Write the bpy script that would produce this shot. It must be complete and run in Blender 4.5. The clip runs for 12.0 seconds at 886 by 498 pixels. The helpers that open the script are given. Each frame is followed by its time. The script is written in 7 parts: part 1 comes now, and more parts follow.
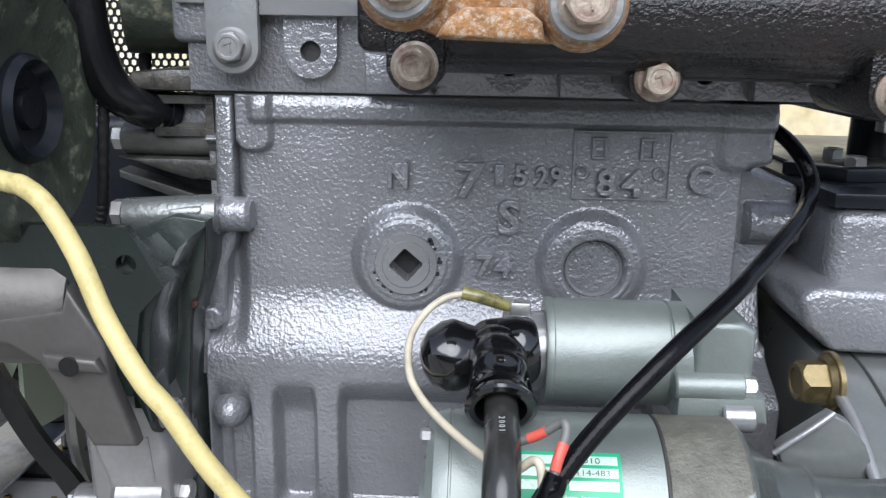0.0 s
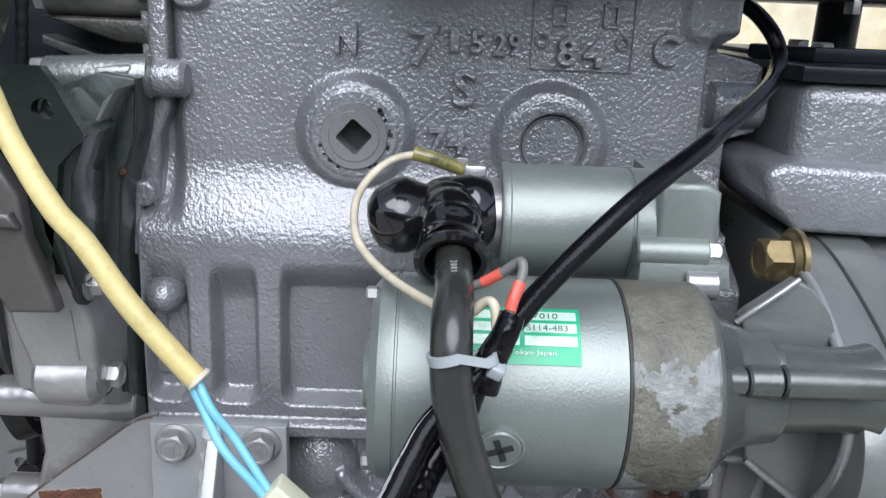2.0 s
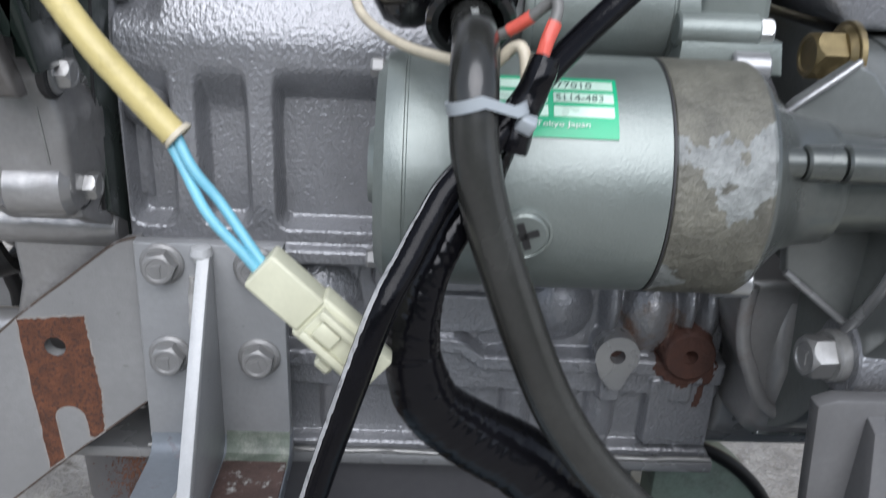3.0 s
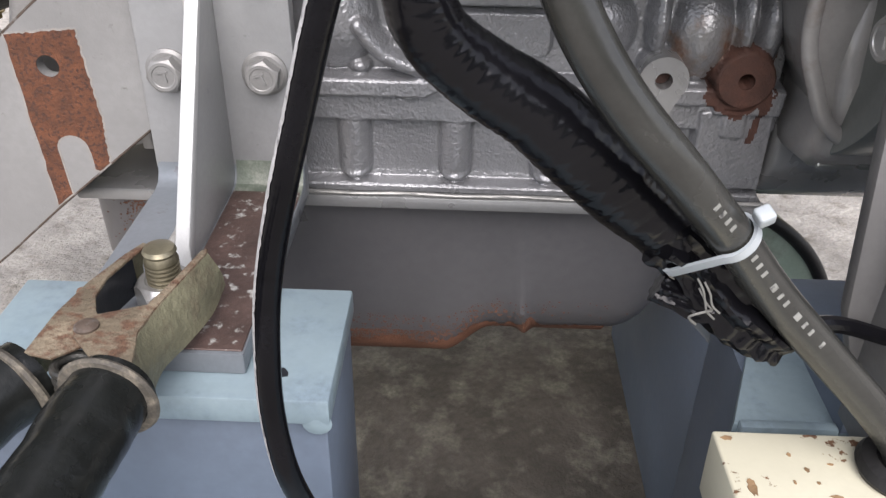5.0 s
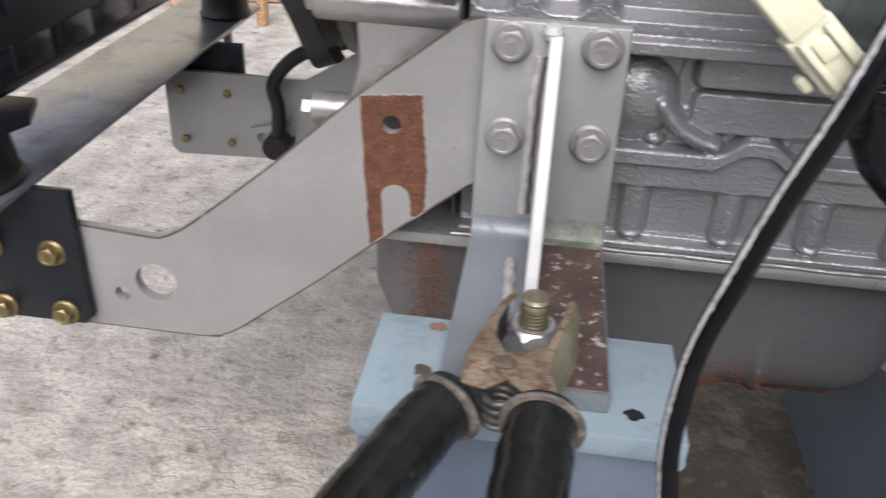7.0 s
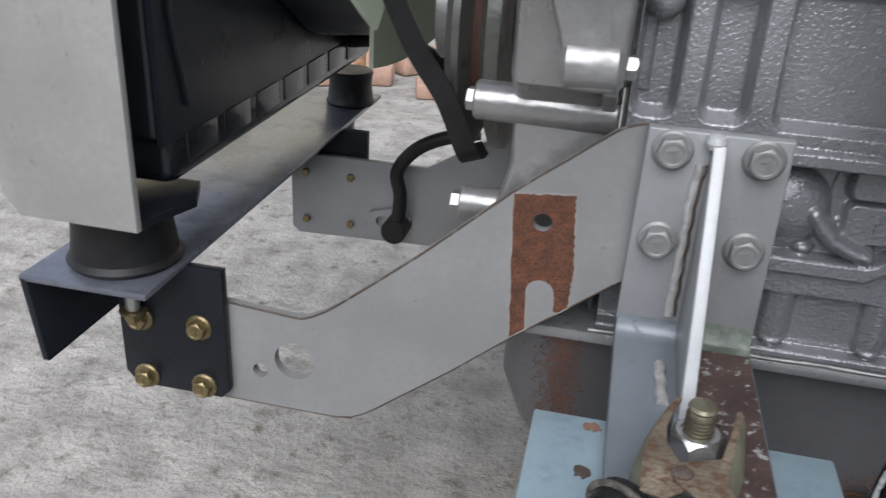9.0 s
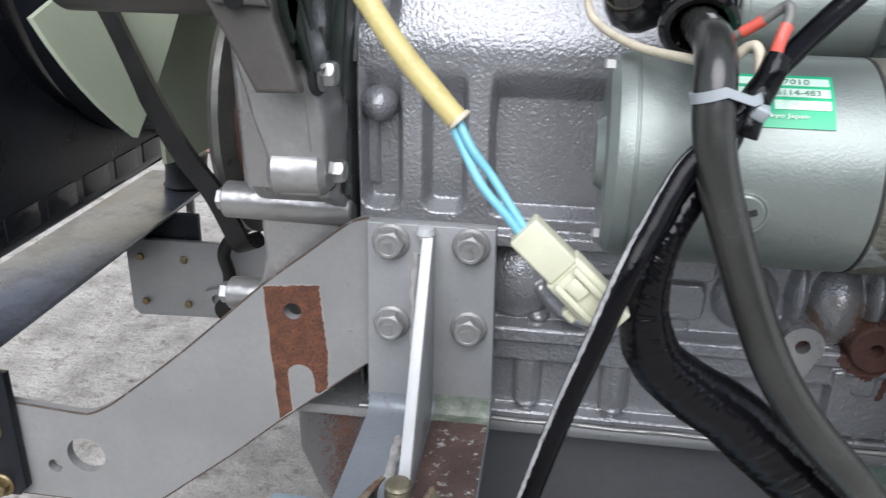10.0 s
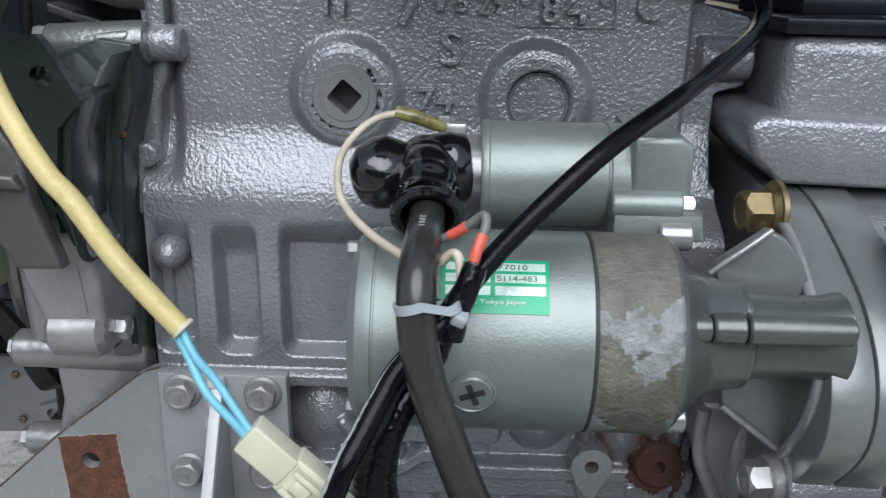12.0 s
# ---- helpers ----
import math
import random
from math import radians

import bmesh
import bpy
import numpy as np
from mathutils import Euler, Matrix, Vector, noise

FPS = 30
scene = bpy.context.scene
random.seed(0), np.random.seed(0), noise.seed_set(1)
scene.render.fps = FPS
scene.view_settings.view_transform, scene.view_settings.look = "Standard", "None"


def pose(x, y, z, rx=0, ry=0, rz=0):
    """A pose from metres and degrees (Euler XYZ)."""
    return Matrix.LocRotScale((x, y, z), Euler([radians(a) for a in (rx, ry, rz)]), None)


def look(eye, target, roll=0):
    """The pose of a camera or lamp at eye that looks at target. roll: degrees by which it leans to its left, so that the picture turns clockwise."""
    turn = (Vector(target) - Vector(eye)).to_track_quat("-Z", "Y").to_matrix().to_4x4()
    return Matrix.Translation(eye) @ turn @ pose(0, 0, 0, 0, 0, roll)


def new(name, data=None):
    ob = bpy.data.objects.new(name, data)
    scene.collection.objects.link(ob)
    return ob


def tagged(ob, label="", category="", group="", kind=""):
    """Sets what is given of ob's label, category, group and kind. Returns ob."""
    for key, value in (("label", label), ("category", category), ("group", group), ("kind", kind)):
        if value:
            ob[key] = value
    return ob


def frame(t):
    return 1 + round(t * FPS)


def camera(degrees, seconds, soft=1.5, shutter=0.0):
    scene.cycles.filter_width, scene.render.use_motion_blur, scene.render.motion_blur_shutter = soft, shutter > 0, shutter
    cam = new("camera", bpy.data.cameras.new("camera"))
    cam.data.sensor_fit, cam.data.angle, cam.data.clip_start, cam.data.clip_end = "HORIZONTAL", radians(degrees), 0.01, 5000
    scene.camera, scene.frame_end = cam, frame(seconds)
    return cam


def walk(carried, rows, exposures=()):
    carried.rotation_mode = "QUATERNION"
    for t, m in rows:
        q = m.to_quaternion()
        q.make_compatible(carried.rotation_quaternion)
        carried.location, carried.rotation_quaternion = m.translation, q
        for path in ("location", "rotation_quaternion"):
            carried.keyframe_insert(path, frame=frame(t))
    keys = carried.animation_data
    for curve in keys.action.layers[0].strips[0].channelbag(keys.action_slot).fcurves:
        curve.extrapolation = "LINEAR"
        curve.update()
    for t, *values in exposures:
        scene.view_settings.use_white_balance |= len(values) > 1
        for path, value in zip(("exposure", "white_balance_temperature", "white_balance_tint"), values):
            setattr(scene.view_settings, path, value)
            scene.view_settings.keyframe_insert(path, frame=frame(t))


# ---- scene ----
cam = camera(55.76, 12.0, 1.25, 0.28)
PATH = [
    (0, (0.0367, -0.3999, 0.6173), (0.0020, 0.5683, 0.3696), 0.96),
    (0.5, (0.0415, -0.4060, 0.6204), (0.0314, 0.5670, 0.3900), 1.46),
    (1, (0.0416, -0.4078, 0.6210), (0.0399, 0.5671, 0.3982), 1.79),
    (1.5, (0.0428, -0.4006, 0.5953), (0.0535, 0.5666, 0.3412), 2.17),
    (2, (0.0392, -0.3890, 0.5698), (0.0603, 0.5696, 0.2860), 2.54),
    (2.5, (0.0386, -0.3810, 0.5559), (0.0671, 0.5673, 0.2399), 2.83),
    (3, (0.0351, -0.3691, 0.5186), (0.0665, 0.5517, 0.1298), 2.83),
    (3.5, (0.0244, -0.3654, 0.4910), (0.0536, 0.5251, 0.0369), 2.72),
    (3.7, (0.0256, -0.3653, 0.4819), (0.0521, 0.5172, 0.0123), 2.61),
    (5.3, (0.0556, -0.3649, 0.4480), (0.0242, 0.4656, -0.1082), 0.79),
    (5.5, (0.0582, -0.3660, 0.4470), (0.0231, 0.4595, -0.1163), 0.68),
    (6, (0.0463, -0.3713, 0.4471), (-0.0008, 0.4525, -0.1177), 0.45),
    (6.5, (0.0108, -0.3786, 0.4600), (-0.0451, 0.4517, -0.0945), 0.89),
    (7, (-0.0580, -0.4045, 0.4750), (-0.2500, 1.3100, -0.5370), 2.75),
    (7.2, (-0.0785, -0.4185, 0.4758), (-0.3220, 1.2980, -0.5220), 3.65),
    (8.8, (-0.1096, -0.4189, 0.4769), (-0.2865, 0.4656, 0.0451), 4.44),
    (9, (-0.0999, -0.4153, 0.4842), (-0.2778, 0.4708, 0.0563), 3.33),
    (9.5, (-0.0361, -0.4155, 0.5094), (-0.1895, 0.4831, 0.0984), 0.86),
    (10, (0.0040, -0.4136, 0.5206), (-0.1219, 0.5030, 0.1412), 1.02),
    (10.5, (0.0365, -0.4138, 0.5103), (-0.0649, 0.5092, 0.1392), 1.10),
    (11, (0.0611, -0.4166, 0.5365), (-0.0342, 0.5099, 0.1724), 0.33),
    (11.5, (0.0821, -0.4051, 0.5787), (0.0326, 0.5354, 0.2425), 0.34),
    (12, (0.0606, -0.4015, 0.5732), (0.0410, 0.5413, 0.2403), 1.17),
]
walk(cam, [(t, look(eye, target, roll)) for t, eye, target, roll in PATH],
     [(0, 1.50, 6030, 13), (1.5, 1.50, 6030, 13), (2.5, 1.25, 6030, 13), (3.1, 1.20, 6150, 13), (3.5, 1.74, 6400, 14), (5.5, 1.90, 6700, 17), (6.5, 1.92, 6700, 17), (7.2, 1.50, 6650, 17), (9, 1.20, 6230, 13),
      (9.6, 1.54, 6230, 13), (10.5, 1.40, 6150, 12), (11.5, 1.30, 6030, 11), (12, 1.06, 6030, 11)])

# ---- light ----
world = bpy.data.worlds.new("overcast_sky")
scene.world = world
world.use_nodes = True
wn, wl = world.node_tree.nodes, world.node_tree.links
sky = wn.new("ShaderNodeTexSky")
sky.sky_type, sky.sun_disc = "NISHITA", False
sky.sun_elevation, sky.sun_rotation = radians(47), radians(177)
pale = wn.new("ShaderNodeHueSaturation")
pale.inputs["Saturation"].default_value = 0.45
wl.new(sky.outputs[0], pale.inputs["Color"])
wl.new(pale.outputs[0], wn["Background"].inputs["Color"])
wn["Background"].inputs["Strength"].default_value = 0.09
sun = new("sun", bpy.data.lights.new("sun", "SUN"))
sun.data.energy, sun.data.angle, sun.data.color = 1.72, radians(60), (1.0, 0.99, 0.97)
sun.matrix_basis = look((0.05, -1.0, 1.08), (0, 0, 0))


# ---- materials ----
def surface(name, col, rough=0.4, metal=0.0, var=0.15, vscale=30.0, bump=0.15, bscale=500.0, detail=3.0, coat=0.0,
            stain=None, sscale=60.0, samount=0.45, srough=0.8, sedge=0.05, spec=0.5, relief=0.0012):
    """A painted, cast or worn surface: colour in two scales, relief, and patches of another colour (rust, bare metal, dirt)."""
    m = bpy.data.materials.new(name)
    m.use_nodes = True
    n, l = m.node_tree.nodes, m.node_tree.links
    b = n["Principled BSDF"]
    geo = n.new("ShaderNodeNewGeometry")
    pos = geo.outputs["Position"]

    def noise_at(scale, det=2.0, ro=0.55):
        t = n.new("ShaderNodeTexNoise")
        t.inputs["Scale"].default_value, t.inputs["Detail"].default_value = scale, det
        t.inputs["Roughness"].default_value = ro
        l.new(pos, t.inputs["Vector"])
        return t.outputs["Fac"]

    def mixed(fac, a, c):
        x = n.new("ShaderNodeMix")
        x.data_type = "RGBA"
        for sock, v in ((x.inputs[0], fac), (x.inputs[6], a), (x.inputs[7], c)):
            if hasattr(v, "links"):
                l.new(v, sock)
            else:
                sock.default_value = v if not isinstance(v, tuple) else (*v, 1.0)
        return x.outputs[2]

    def ramp(fac, lo, hi, a=0.0, c=1.0):
        x = n.new("ShaderNodeMapRange")
        x.inputs[1].default_value, x.inputs[2].default_value = lo, hi
        x.inputs[3].default_value, x.inputs[4].default_value = a, c
        l.new(fac, x.inputs[0])
        return x.outputs[0]

    dark = tuple(c * (1 - var) for c in col)
    lite = tuple(min(1.0, c * (1 + var)) for c in col)
    big = noise_at(vscale, 4.0)
    fine = noise_at(vscale * 14, 2.0)
    c1 = mixed(ramp(big, 0.3, 0.7), dark, lite)
    c2 = mixed(ramp(fine, 0.35, 0.65, 0.0, 0.35), c1, tuple(c * (1 - 1.4 * var) for c in col))
    r = ramp(big, 0.25, 0.75, max(0.02, rough - 0.07), min(1.0, rough + 0.1))
    if stain:
        s = noise_at(sscale, 6.0, 0.62)
        f = ramp(s, 1 - samount - sedge + 0.05, 1 - samount + sedge + 0.05)
        sc = mixed(ramp(noise_at(sscale * 6, 3.0), 0.3, 0.7), tuple(c * 0.6 for c in stain), tuple(min(1, c * 1.35) for c in stain))
        c2 = mixed(f, c2, sc)
        x = n.new("ShaderNodeMix")
        l.new(f, x.inputs[0])
        l.new(r, x.inputs[2])
        x.inputs[3].default_value = srough
        r = x.outputs[0]
        if metal:
            l.new(ramp(f, 0, 1, metal, 0.0), b.inputs["Metallic"])
    l.new(c2, b.inputs["Base Color"])
    l.new(r, b.inputs["Roughness"])
    if not (stain and metal):
        b.inputs["Metallic"].default_value = metal
    b.inputs["Coat Weight"].default_value = coat
    b.inputs["Specular IOR Level"].default_value = spec
    b.inputs["Coat Roughness"].default_value = 0.08
    if bump:
        bp = n.new("ShaderNodeBump")
        bp.inputs["Strength"].default_value, bp.inputs["Distance"].default_value = bump, relief
        l.new(noise_at(bscale, detail, 0.6), bp.inputs["Height"])
        l.new(bp.outputs[0], b.inputs["Normal"])
    return m


CAST = surface("grey_cast_paint", (0.245, 0.250, 0.260), 0.31, 0.46, 0.13, 18, 0.64, 500, 1.5, 0.22)
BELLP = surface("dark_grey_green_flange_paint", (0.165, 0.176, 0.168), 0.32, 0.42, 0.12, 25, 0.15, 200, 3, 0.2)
REARP = surface("dull_dark_grey_plate", (0.13, 0.13, 0.13), 0.4, 0.3, 0.12, 25, 0.1, 300, 2)
CONEP = surface("dark_green_grey_cone_paint", (0.095, 0.104, 0.096), 0.28, 0.5, 0.15, 30, 0.15, 200, 3, 0.2)
DKRUST = surface("dark_rust", (0.062, 0.026, 0.017), 0.7, 0.0, 0.35, 120, 0.5, 600, 5)
SCUFFGLOSS = surface("scuffed_glossed_rubber", (0.34, 0.34, 0.34), 0.4, 0.0, 0.25, 90, 0.3, 600, 3, 0.0, (0.015, 0.015, 0.015), 420, 0.42, 0.3, 0.10)
WELDM = surface("grey_weld_metal", (0.36, 0.355, 0.34), 0.45, 0.2, 0.2, 150, 0.5, 500, 3, 0.0, (0.13, 0.105, 0.08), 120, 0.38, 0.7, 0.1)
STUDM = surface("olive_zinc_stud", (0.22, 0.20, 0.14), 0.34, 0.75, 0.2, 150, 0.1, 600, 2)
GREENWALL = surface("dark_green_unseen_wall", (0.035, 0.090, 0.045), 0.8, 0.0, 0.5, 6, 0.8, 40, 5)
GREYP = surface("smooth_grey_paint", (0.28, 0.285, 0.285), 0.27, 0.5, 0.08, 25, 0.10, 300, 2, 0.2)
STARTER = surface("starter_grey_green_paint", (0.205, 0.232, 0.215), 0.40, 0.48, 0.10, 20, 0.14, 900, 2, 0.15)
PEEL = surface("weathered_starter_paint", (0.125, 0.122, 0.098), 0.50, 0.2, 0.38, 90, 0.8, 420, 5, 0.0, (0.175, 0.187, 0.178), 24, 0.47, 0.30, 0.006)
SILVER = surface("silver_alloy_paint", (0.31, 0.307, 0.30), 0.30, 0.65, 0.12, 30, 0.6, 85, 2, 0.0, (0.20, 0.195, 0.185), 60, 0.38, 0.5, 0.12)
DULLSIL = surface("dull_alloy", (0.27, 0.27, 0.26), 0.40, 0.5, 0.18, 45, 0.2, 400, 3)
ARMP = surface("satin_grey_steel_plate", (0.235, 0.236, 0.232), 0.40, 0.25, 0.10, 22, 0.14, 800, 2, 0.0, (0.15, 0.148, 0.14), 200, 0.34, 0.5, 0.05)
BRKT = surface("grey_painted_bracket", (0.265, 0.272, 0.275), 0.36, 0.3, 0.1, 25, 0.1, 400, 2, 0.0, (0.19, 0.195, 0.195), 180, 0.33, 0.5, 0.06)
FOOT = surface("bluish_bracket_foot_paint", (0.15, 0.168, 0.185), 0.34, 0.25, 0.12, 30, 0.2, 200, 3, 0.0, (0.11, 0.11, 0.12), 45, 0.42, 0.6, 0.02)
FLAKE = surface("flaked_brown_steel", (0.066, 0.042, 0.036), 0.5, 0.1, 0.4, 40, 0.5, 260, 4, 0.0, (0.27, 0.27, 0.255), 210, 0.43, 0.5, 0.04)
RUSTYGREY = surface("rust_streaked_cast_paint", (0.28, 0.275, 0.268), 0.32, 0.35, 0.12, 20, 0.15, 300, 2, 0.3, (0.11, 0.05, 0.025), 22, 0.42, 0.75, 0.10)
WHITEED = surface("pale_grey_edge", (0.40, 0.41, 0.41), 0.4, 0.1, 0.10, 60, 0.2, 400, 3)
RUST = surface("orange_rust", (0.122, 0.045, 0.021), 0.85, 0.0, 0.40, 150, 0.9, 900, 5, 0.0, (0.055, 0.026, 0.018), 600, 0.50, 0.9, 0.06)
RUSTFL = surface("rusty_flange_iron", (0.30, 0.15, 0.055), 0.85, 0.0, 0.35, 120, 0.8, 700, 5, 0.0, (0.42, 0.33, 0.24), 380, 0.50, 0.8, 0.08)
RUSTBOLT = surface("browned_bolt_steel", (0.42, 0.36, 0.29), 0.42, 0.6, 0.2, 120, 0.25, 500, 3, 0.0, (0.15, 0.085, 0.06), 110, 0.50, 0.7, 0.1)
STEEL = surface("zinc_bolt_steel", (0.42, 0.42, 0.41), 0.35, 0.8, 0.12, 120, 0.1, 600, 2)
GREYBOLT = surface("grey_painted_bolt", (0.22, 0.22, 0.215), 0.45, 0.35, 0.12, 150, 0.1, 600, 2)
BRASS = surface("yellow_passivated_steel", (0.215, 0.17, 0.085), 0.38, 0.8, 0.22, 160, 0.08, 600, 2, 0.0, (0.12, 0.09, 0.05), 90, 0.42, 0.5, 0.1)
BLACKP = surface("gloss_black_paint", (0.008, 0.009, 0.012), 0.2, 0.0, 0.2, 30, 0.12, 260, 2, 0.2, spec=0.4)
BLACKCAST = surface("black_painted_cast_iron", (0.011, 0.010, 0.010), 0.22, 0.0, 0.2, 30, 1.0, 520, 2, 0.25, (0.035, 0.018, 0.013), 14, 0.38, 0.5, 0.15, spec=0.35)
BLACKSAT = surface("satin_black_steel", (0.010, 0.012, 0.016), 0.30, 0.1, 0.25, 25, 0.1, 300, 3, spec=0.3)
CROSSM = surface("scuffed_black_steel_blue_sheen", (0.22, 0.235, 0.275), 0.30, 0.7, 0.3, 18, 0.06, 300, 3, 0.0, (0.05, 0.053, 0.06), 30, 0.40, 0.4, 0.15)
BROWNBLK = surface("heat_stained_black_paint", (0.016, 0.012, 0.010), 0.26, 0.0, 0.3, 20, 0.35, 420, 3, 0.2, (0.040, 0.022, 0.015), 12, 0.45, 0.4, 0.2)
RUBBER = surface("black_rubber", (0.011, 0.011, 0.011), 0.45, 0.0, 0.25, 60, 0.2, 600, 3, spec=0.3)
GLOSSRUB = surface("glossy_black_rubber", (0.005, 0.005, 0.0055), 0.10, 0.0, 0.2, 60, 0.06, 120, 2, 0.5)
CABLEG = surface("dusty_black_cable", (0.025, 0.0255, 0.023), 0.22, 0.0, 0.22, 40, 0.06, 300, 3, 0.0, (0.085, 0.086, 0.074), 55, 0.30, 0.45, 0.10, spec=0.5)
HOSE = surface("worn_black_cable", (0.004, 0.004, 0.005), 0.15, 0.0, 0.3, 60, 0.12, 500, 3, 0.0, (0.022, 0.022, 0.022), 220, 0.30, 0.35, spec=0.14)
TAPE = surface("wrinkled_black_tape", (0.004, 0.004, 0.005), 0.18, 0.0, 0.2, 50, 0.5, 150, 2, 0.15, spec=0.15)
YELLOW = surface("soiled_yellow_sleeve", (0.50, 0.42, 0.175), 0.42, 0.0, 0.12, 40, 0.12, 600, 3, 0.0, (0.24, 0.19, 0.055), 70, 0.38, 0.6, 0.15)
BLUEW = surface("light_blue_wire", (0.15, 0.40, 0.50), 0.35, 0.0, 0.1, 60, 0.05, 300, 2)
CREAMW = surface("cream_wire", (0.50, 0.45, 0.34), 0.42, 0.0, 0.2, 80, 0.05, 300, 2)
NYLON = surface("ivory_nylon", (0.50, 0.50, 0.37), 0.38, 0.0, 0.10, 60, 0.05, 300, 2)
TIE = surface("white_nylon_tie", (0.29, 0.32, 0.335), 0.33, 0.0, 0.05, 60, 0.03, 300, 2)
REDW = surface("red_tape", (0.55, 0.09, 0.06), 0.45, 0.0, 0.15, 80, 0.1, 300, 2)
GREYW = surface("grey_wire", (0.13, 0.13, 0.12), 0.45, 0.0, 0.15, 80, 0.1, 300, 2)
OLIVE = surface("clear_yellow_sleeve", (0.22, 0.20, 0.07), 0.2, 0.0, 0.35, 150, 0.1, 300, 2, 0.3, (0.05, 0.05, 0.03), 120, 0.48, 0.3, 0.1)
GREENLB = surface("green_label", (0.015, 0.36, 0.17), 0.3, 0.0, 0.06, 60, 0.02, 300, 2)
PALELB = surface("pale_label_field", (0.55, 0.72, 0.60), 0.3, 0.1, 0.15, 90, 0.02, 300, 2)
INK = surface("dark_ink", (0.06, 0.12, 0.09), 0.5, 0, 0.1, 60, 0.0)
WHITEINK = surface("white_print", (0.72, 0.74, 0.70), 0.5, 0, 0.1, 200, 0.0)
GLOSSHOSE = surface("satin_black_hose_rubber", (0.007, 0.007, 0.008), 0.24, 0.0, 0.25, 40, 0.1, 300, 3, spec=0.35)
GASKETSHADE = surface("dark_gasket_and_hole_shade", (0.02, 0.02, 0.02), 0.6, 0.0, 0.2, 60, 0.2)
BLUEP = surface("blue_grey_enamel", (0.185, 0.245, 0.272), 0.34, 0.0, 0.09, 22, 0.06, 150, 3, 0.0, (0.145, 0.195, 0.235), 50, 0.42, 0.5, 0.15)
# same enamel, darkened to paint shade on the stands' upright faces
BLUED = surface("blue_grey_enamel_shaded_side", (0.098, 0.124, 0.163), 0.42, 0.0, 0.16, 14, 0.06, 150, 3)
PANP = surface("grey_pan_paint", (0.138, 0.138, 0.144), 0.30, 0.45, 0.1, 12, 0.06, 200, 3)
PANRUST = surface("rust_along_pan", (0.13, 0.055, 0.03), 0.8, 0.0, 0.35, 60, 0.4, 500, 5)
CREAMP = surface("cream_enamel", (0.47, 0.455, 0.355), 0.36, 0.0, 0.05, 30, 0.06, 200, 3, 0.0, (0.12, 0.060, 0.03), 75, 0.41, 0.8, 0.012)
CLAMPM = surface("grimy_clamp_steel", (0.175, 0.143, 0.100), 0.48, 0.3, 0.3, 60, 0.8, 400, 4, 0.0, (0.080, 0.042, 0.024), 190, 0.52, 0.85, 0.06)
GRIP = surface("dusty_rubber_grip", (0.009, 0.010, 0.0095), 0.26, 0.0, 0.3, 50, 0.3, 160, 4, 0.0, (0.045, 0.040, 0.032), 110, 0.34, 0.55, spec=0.28)
GREENOLD = surface("dark_green_dusty_metal", (0.045, 0.055, 0.040), 0.42, 0.1, 0.3, 70, 0.4, 500, 4, 0.0, (0.12, 0.125, 0.085), 90, 0.46, 0.8)
DGREEN = surface("dark_green_plate_and_arm_shade", (0.010, 0.016, 0.013), 0.25, 0.2, 0.2, 40, 0.12, 300, 3, 0.3)
FANPL = surface("pale_green_plastic", (0.33, 0.37, 0.28), 0.4, 0.0, 0.06, 20, 0.05, 200, 2)
DIRTYAL = surface("oily_alloy", (0.145, 0.148, 0.135), 0.32, 0.5, 0.25, 60, 0.25, 350, 4, 0.0, (0.08, 0.075, 0.06), 60, 0.45, 0.4, 0.12)
EDGEM = surface("browned_cut_steel_edge", (0.075, 0.055, 0.042), 0.6, 0.2, 0.35, 80, 0.3, 600, 4, 0.0, (0.19, 0.185, 0.18), 120, 0.42, 0.5, 0.08)
COVERP = surface("grey_green_cover_paint", (0.23, 0.30, 0.245), 0.5, 0.1, 0.2, 30, 0.15, 200, 3, 0.0, (0.15, 0.17, 0.15), 60, 0.44, 0.5, 0.15)
CONC = surface("worn_concrete", (0.37, 0.352, 0.32), 0.85, 0.0, 0.34, 20, 0.9, 95, 10, 0.0, (0.15, 0.135, 0.11), 46, 0.42, 0.9, 0.09, relief=0.008)
STAINSHADE = surface("stained_shaded_concrete", (0.082, 0.074, 0.064), 0.7, 0.0, 0.55, 16, 0.9, 110, 9, 0.0, (0.195, 0.188, 0.155), 42, 0.44, 0.75, 0.13, relief=0.005)
OILY = surface("dark_oily_iron", (0.055, 0.055, 0.050), 0.32, 0.4, 0.35, 60, 0.4, 350, 4, 0.0, (0.12, 0.105, 0.085), 70, 0.42, 0.5, 0.15)
GREENPL = surface("dark_green_grey_plate", (0.052, 0.064, 0.058), 0.30, 0.4, 0.2, 40, 0.15, 350, 3, 0.2)
SILVERG = surface("greenish_alloy_paint", (0.22, 0.235, 0.225), 0.27, 0.65, 0.14, 30, 0.25, 350, 3, 0.1)


# ---- mesh helpers ----
def finish(bm, name, mat, angle=32):
    bmesh.ops.recalc_face_normals(bm, faces=bm.faces[:])
    for f in bm.faces:
        f.smooth = True
    lim = radians(angle)
    for e in bm.edges:
        e.smooth = len(e.link_faces) == 2 and e.calc_face_angle(0.0) < lim
    me = bpy.data.meshes.new(name)
    bm.to_mesh(me)
    bm.free()
    me.materials.append(mat)
    return me


def thing(name, label, category, at=(0, 0, 0), group="", kind=""):
    ob = new(name)
    ob.empty_display_size = 0.02
    ob.location = at
    return tagged(ob, label, category, group, kind)


def attach(ob, parent):
    ob.parent = parent
    if parent.parent is None and parent.type == "EMPTY":
        ob.matrix_parent_inverse = Matrix.Translation(parent.location).inverted()
    return ob


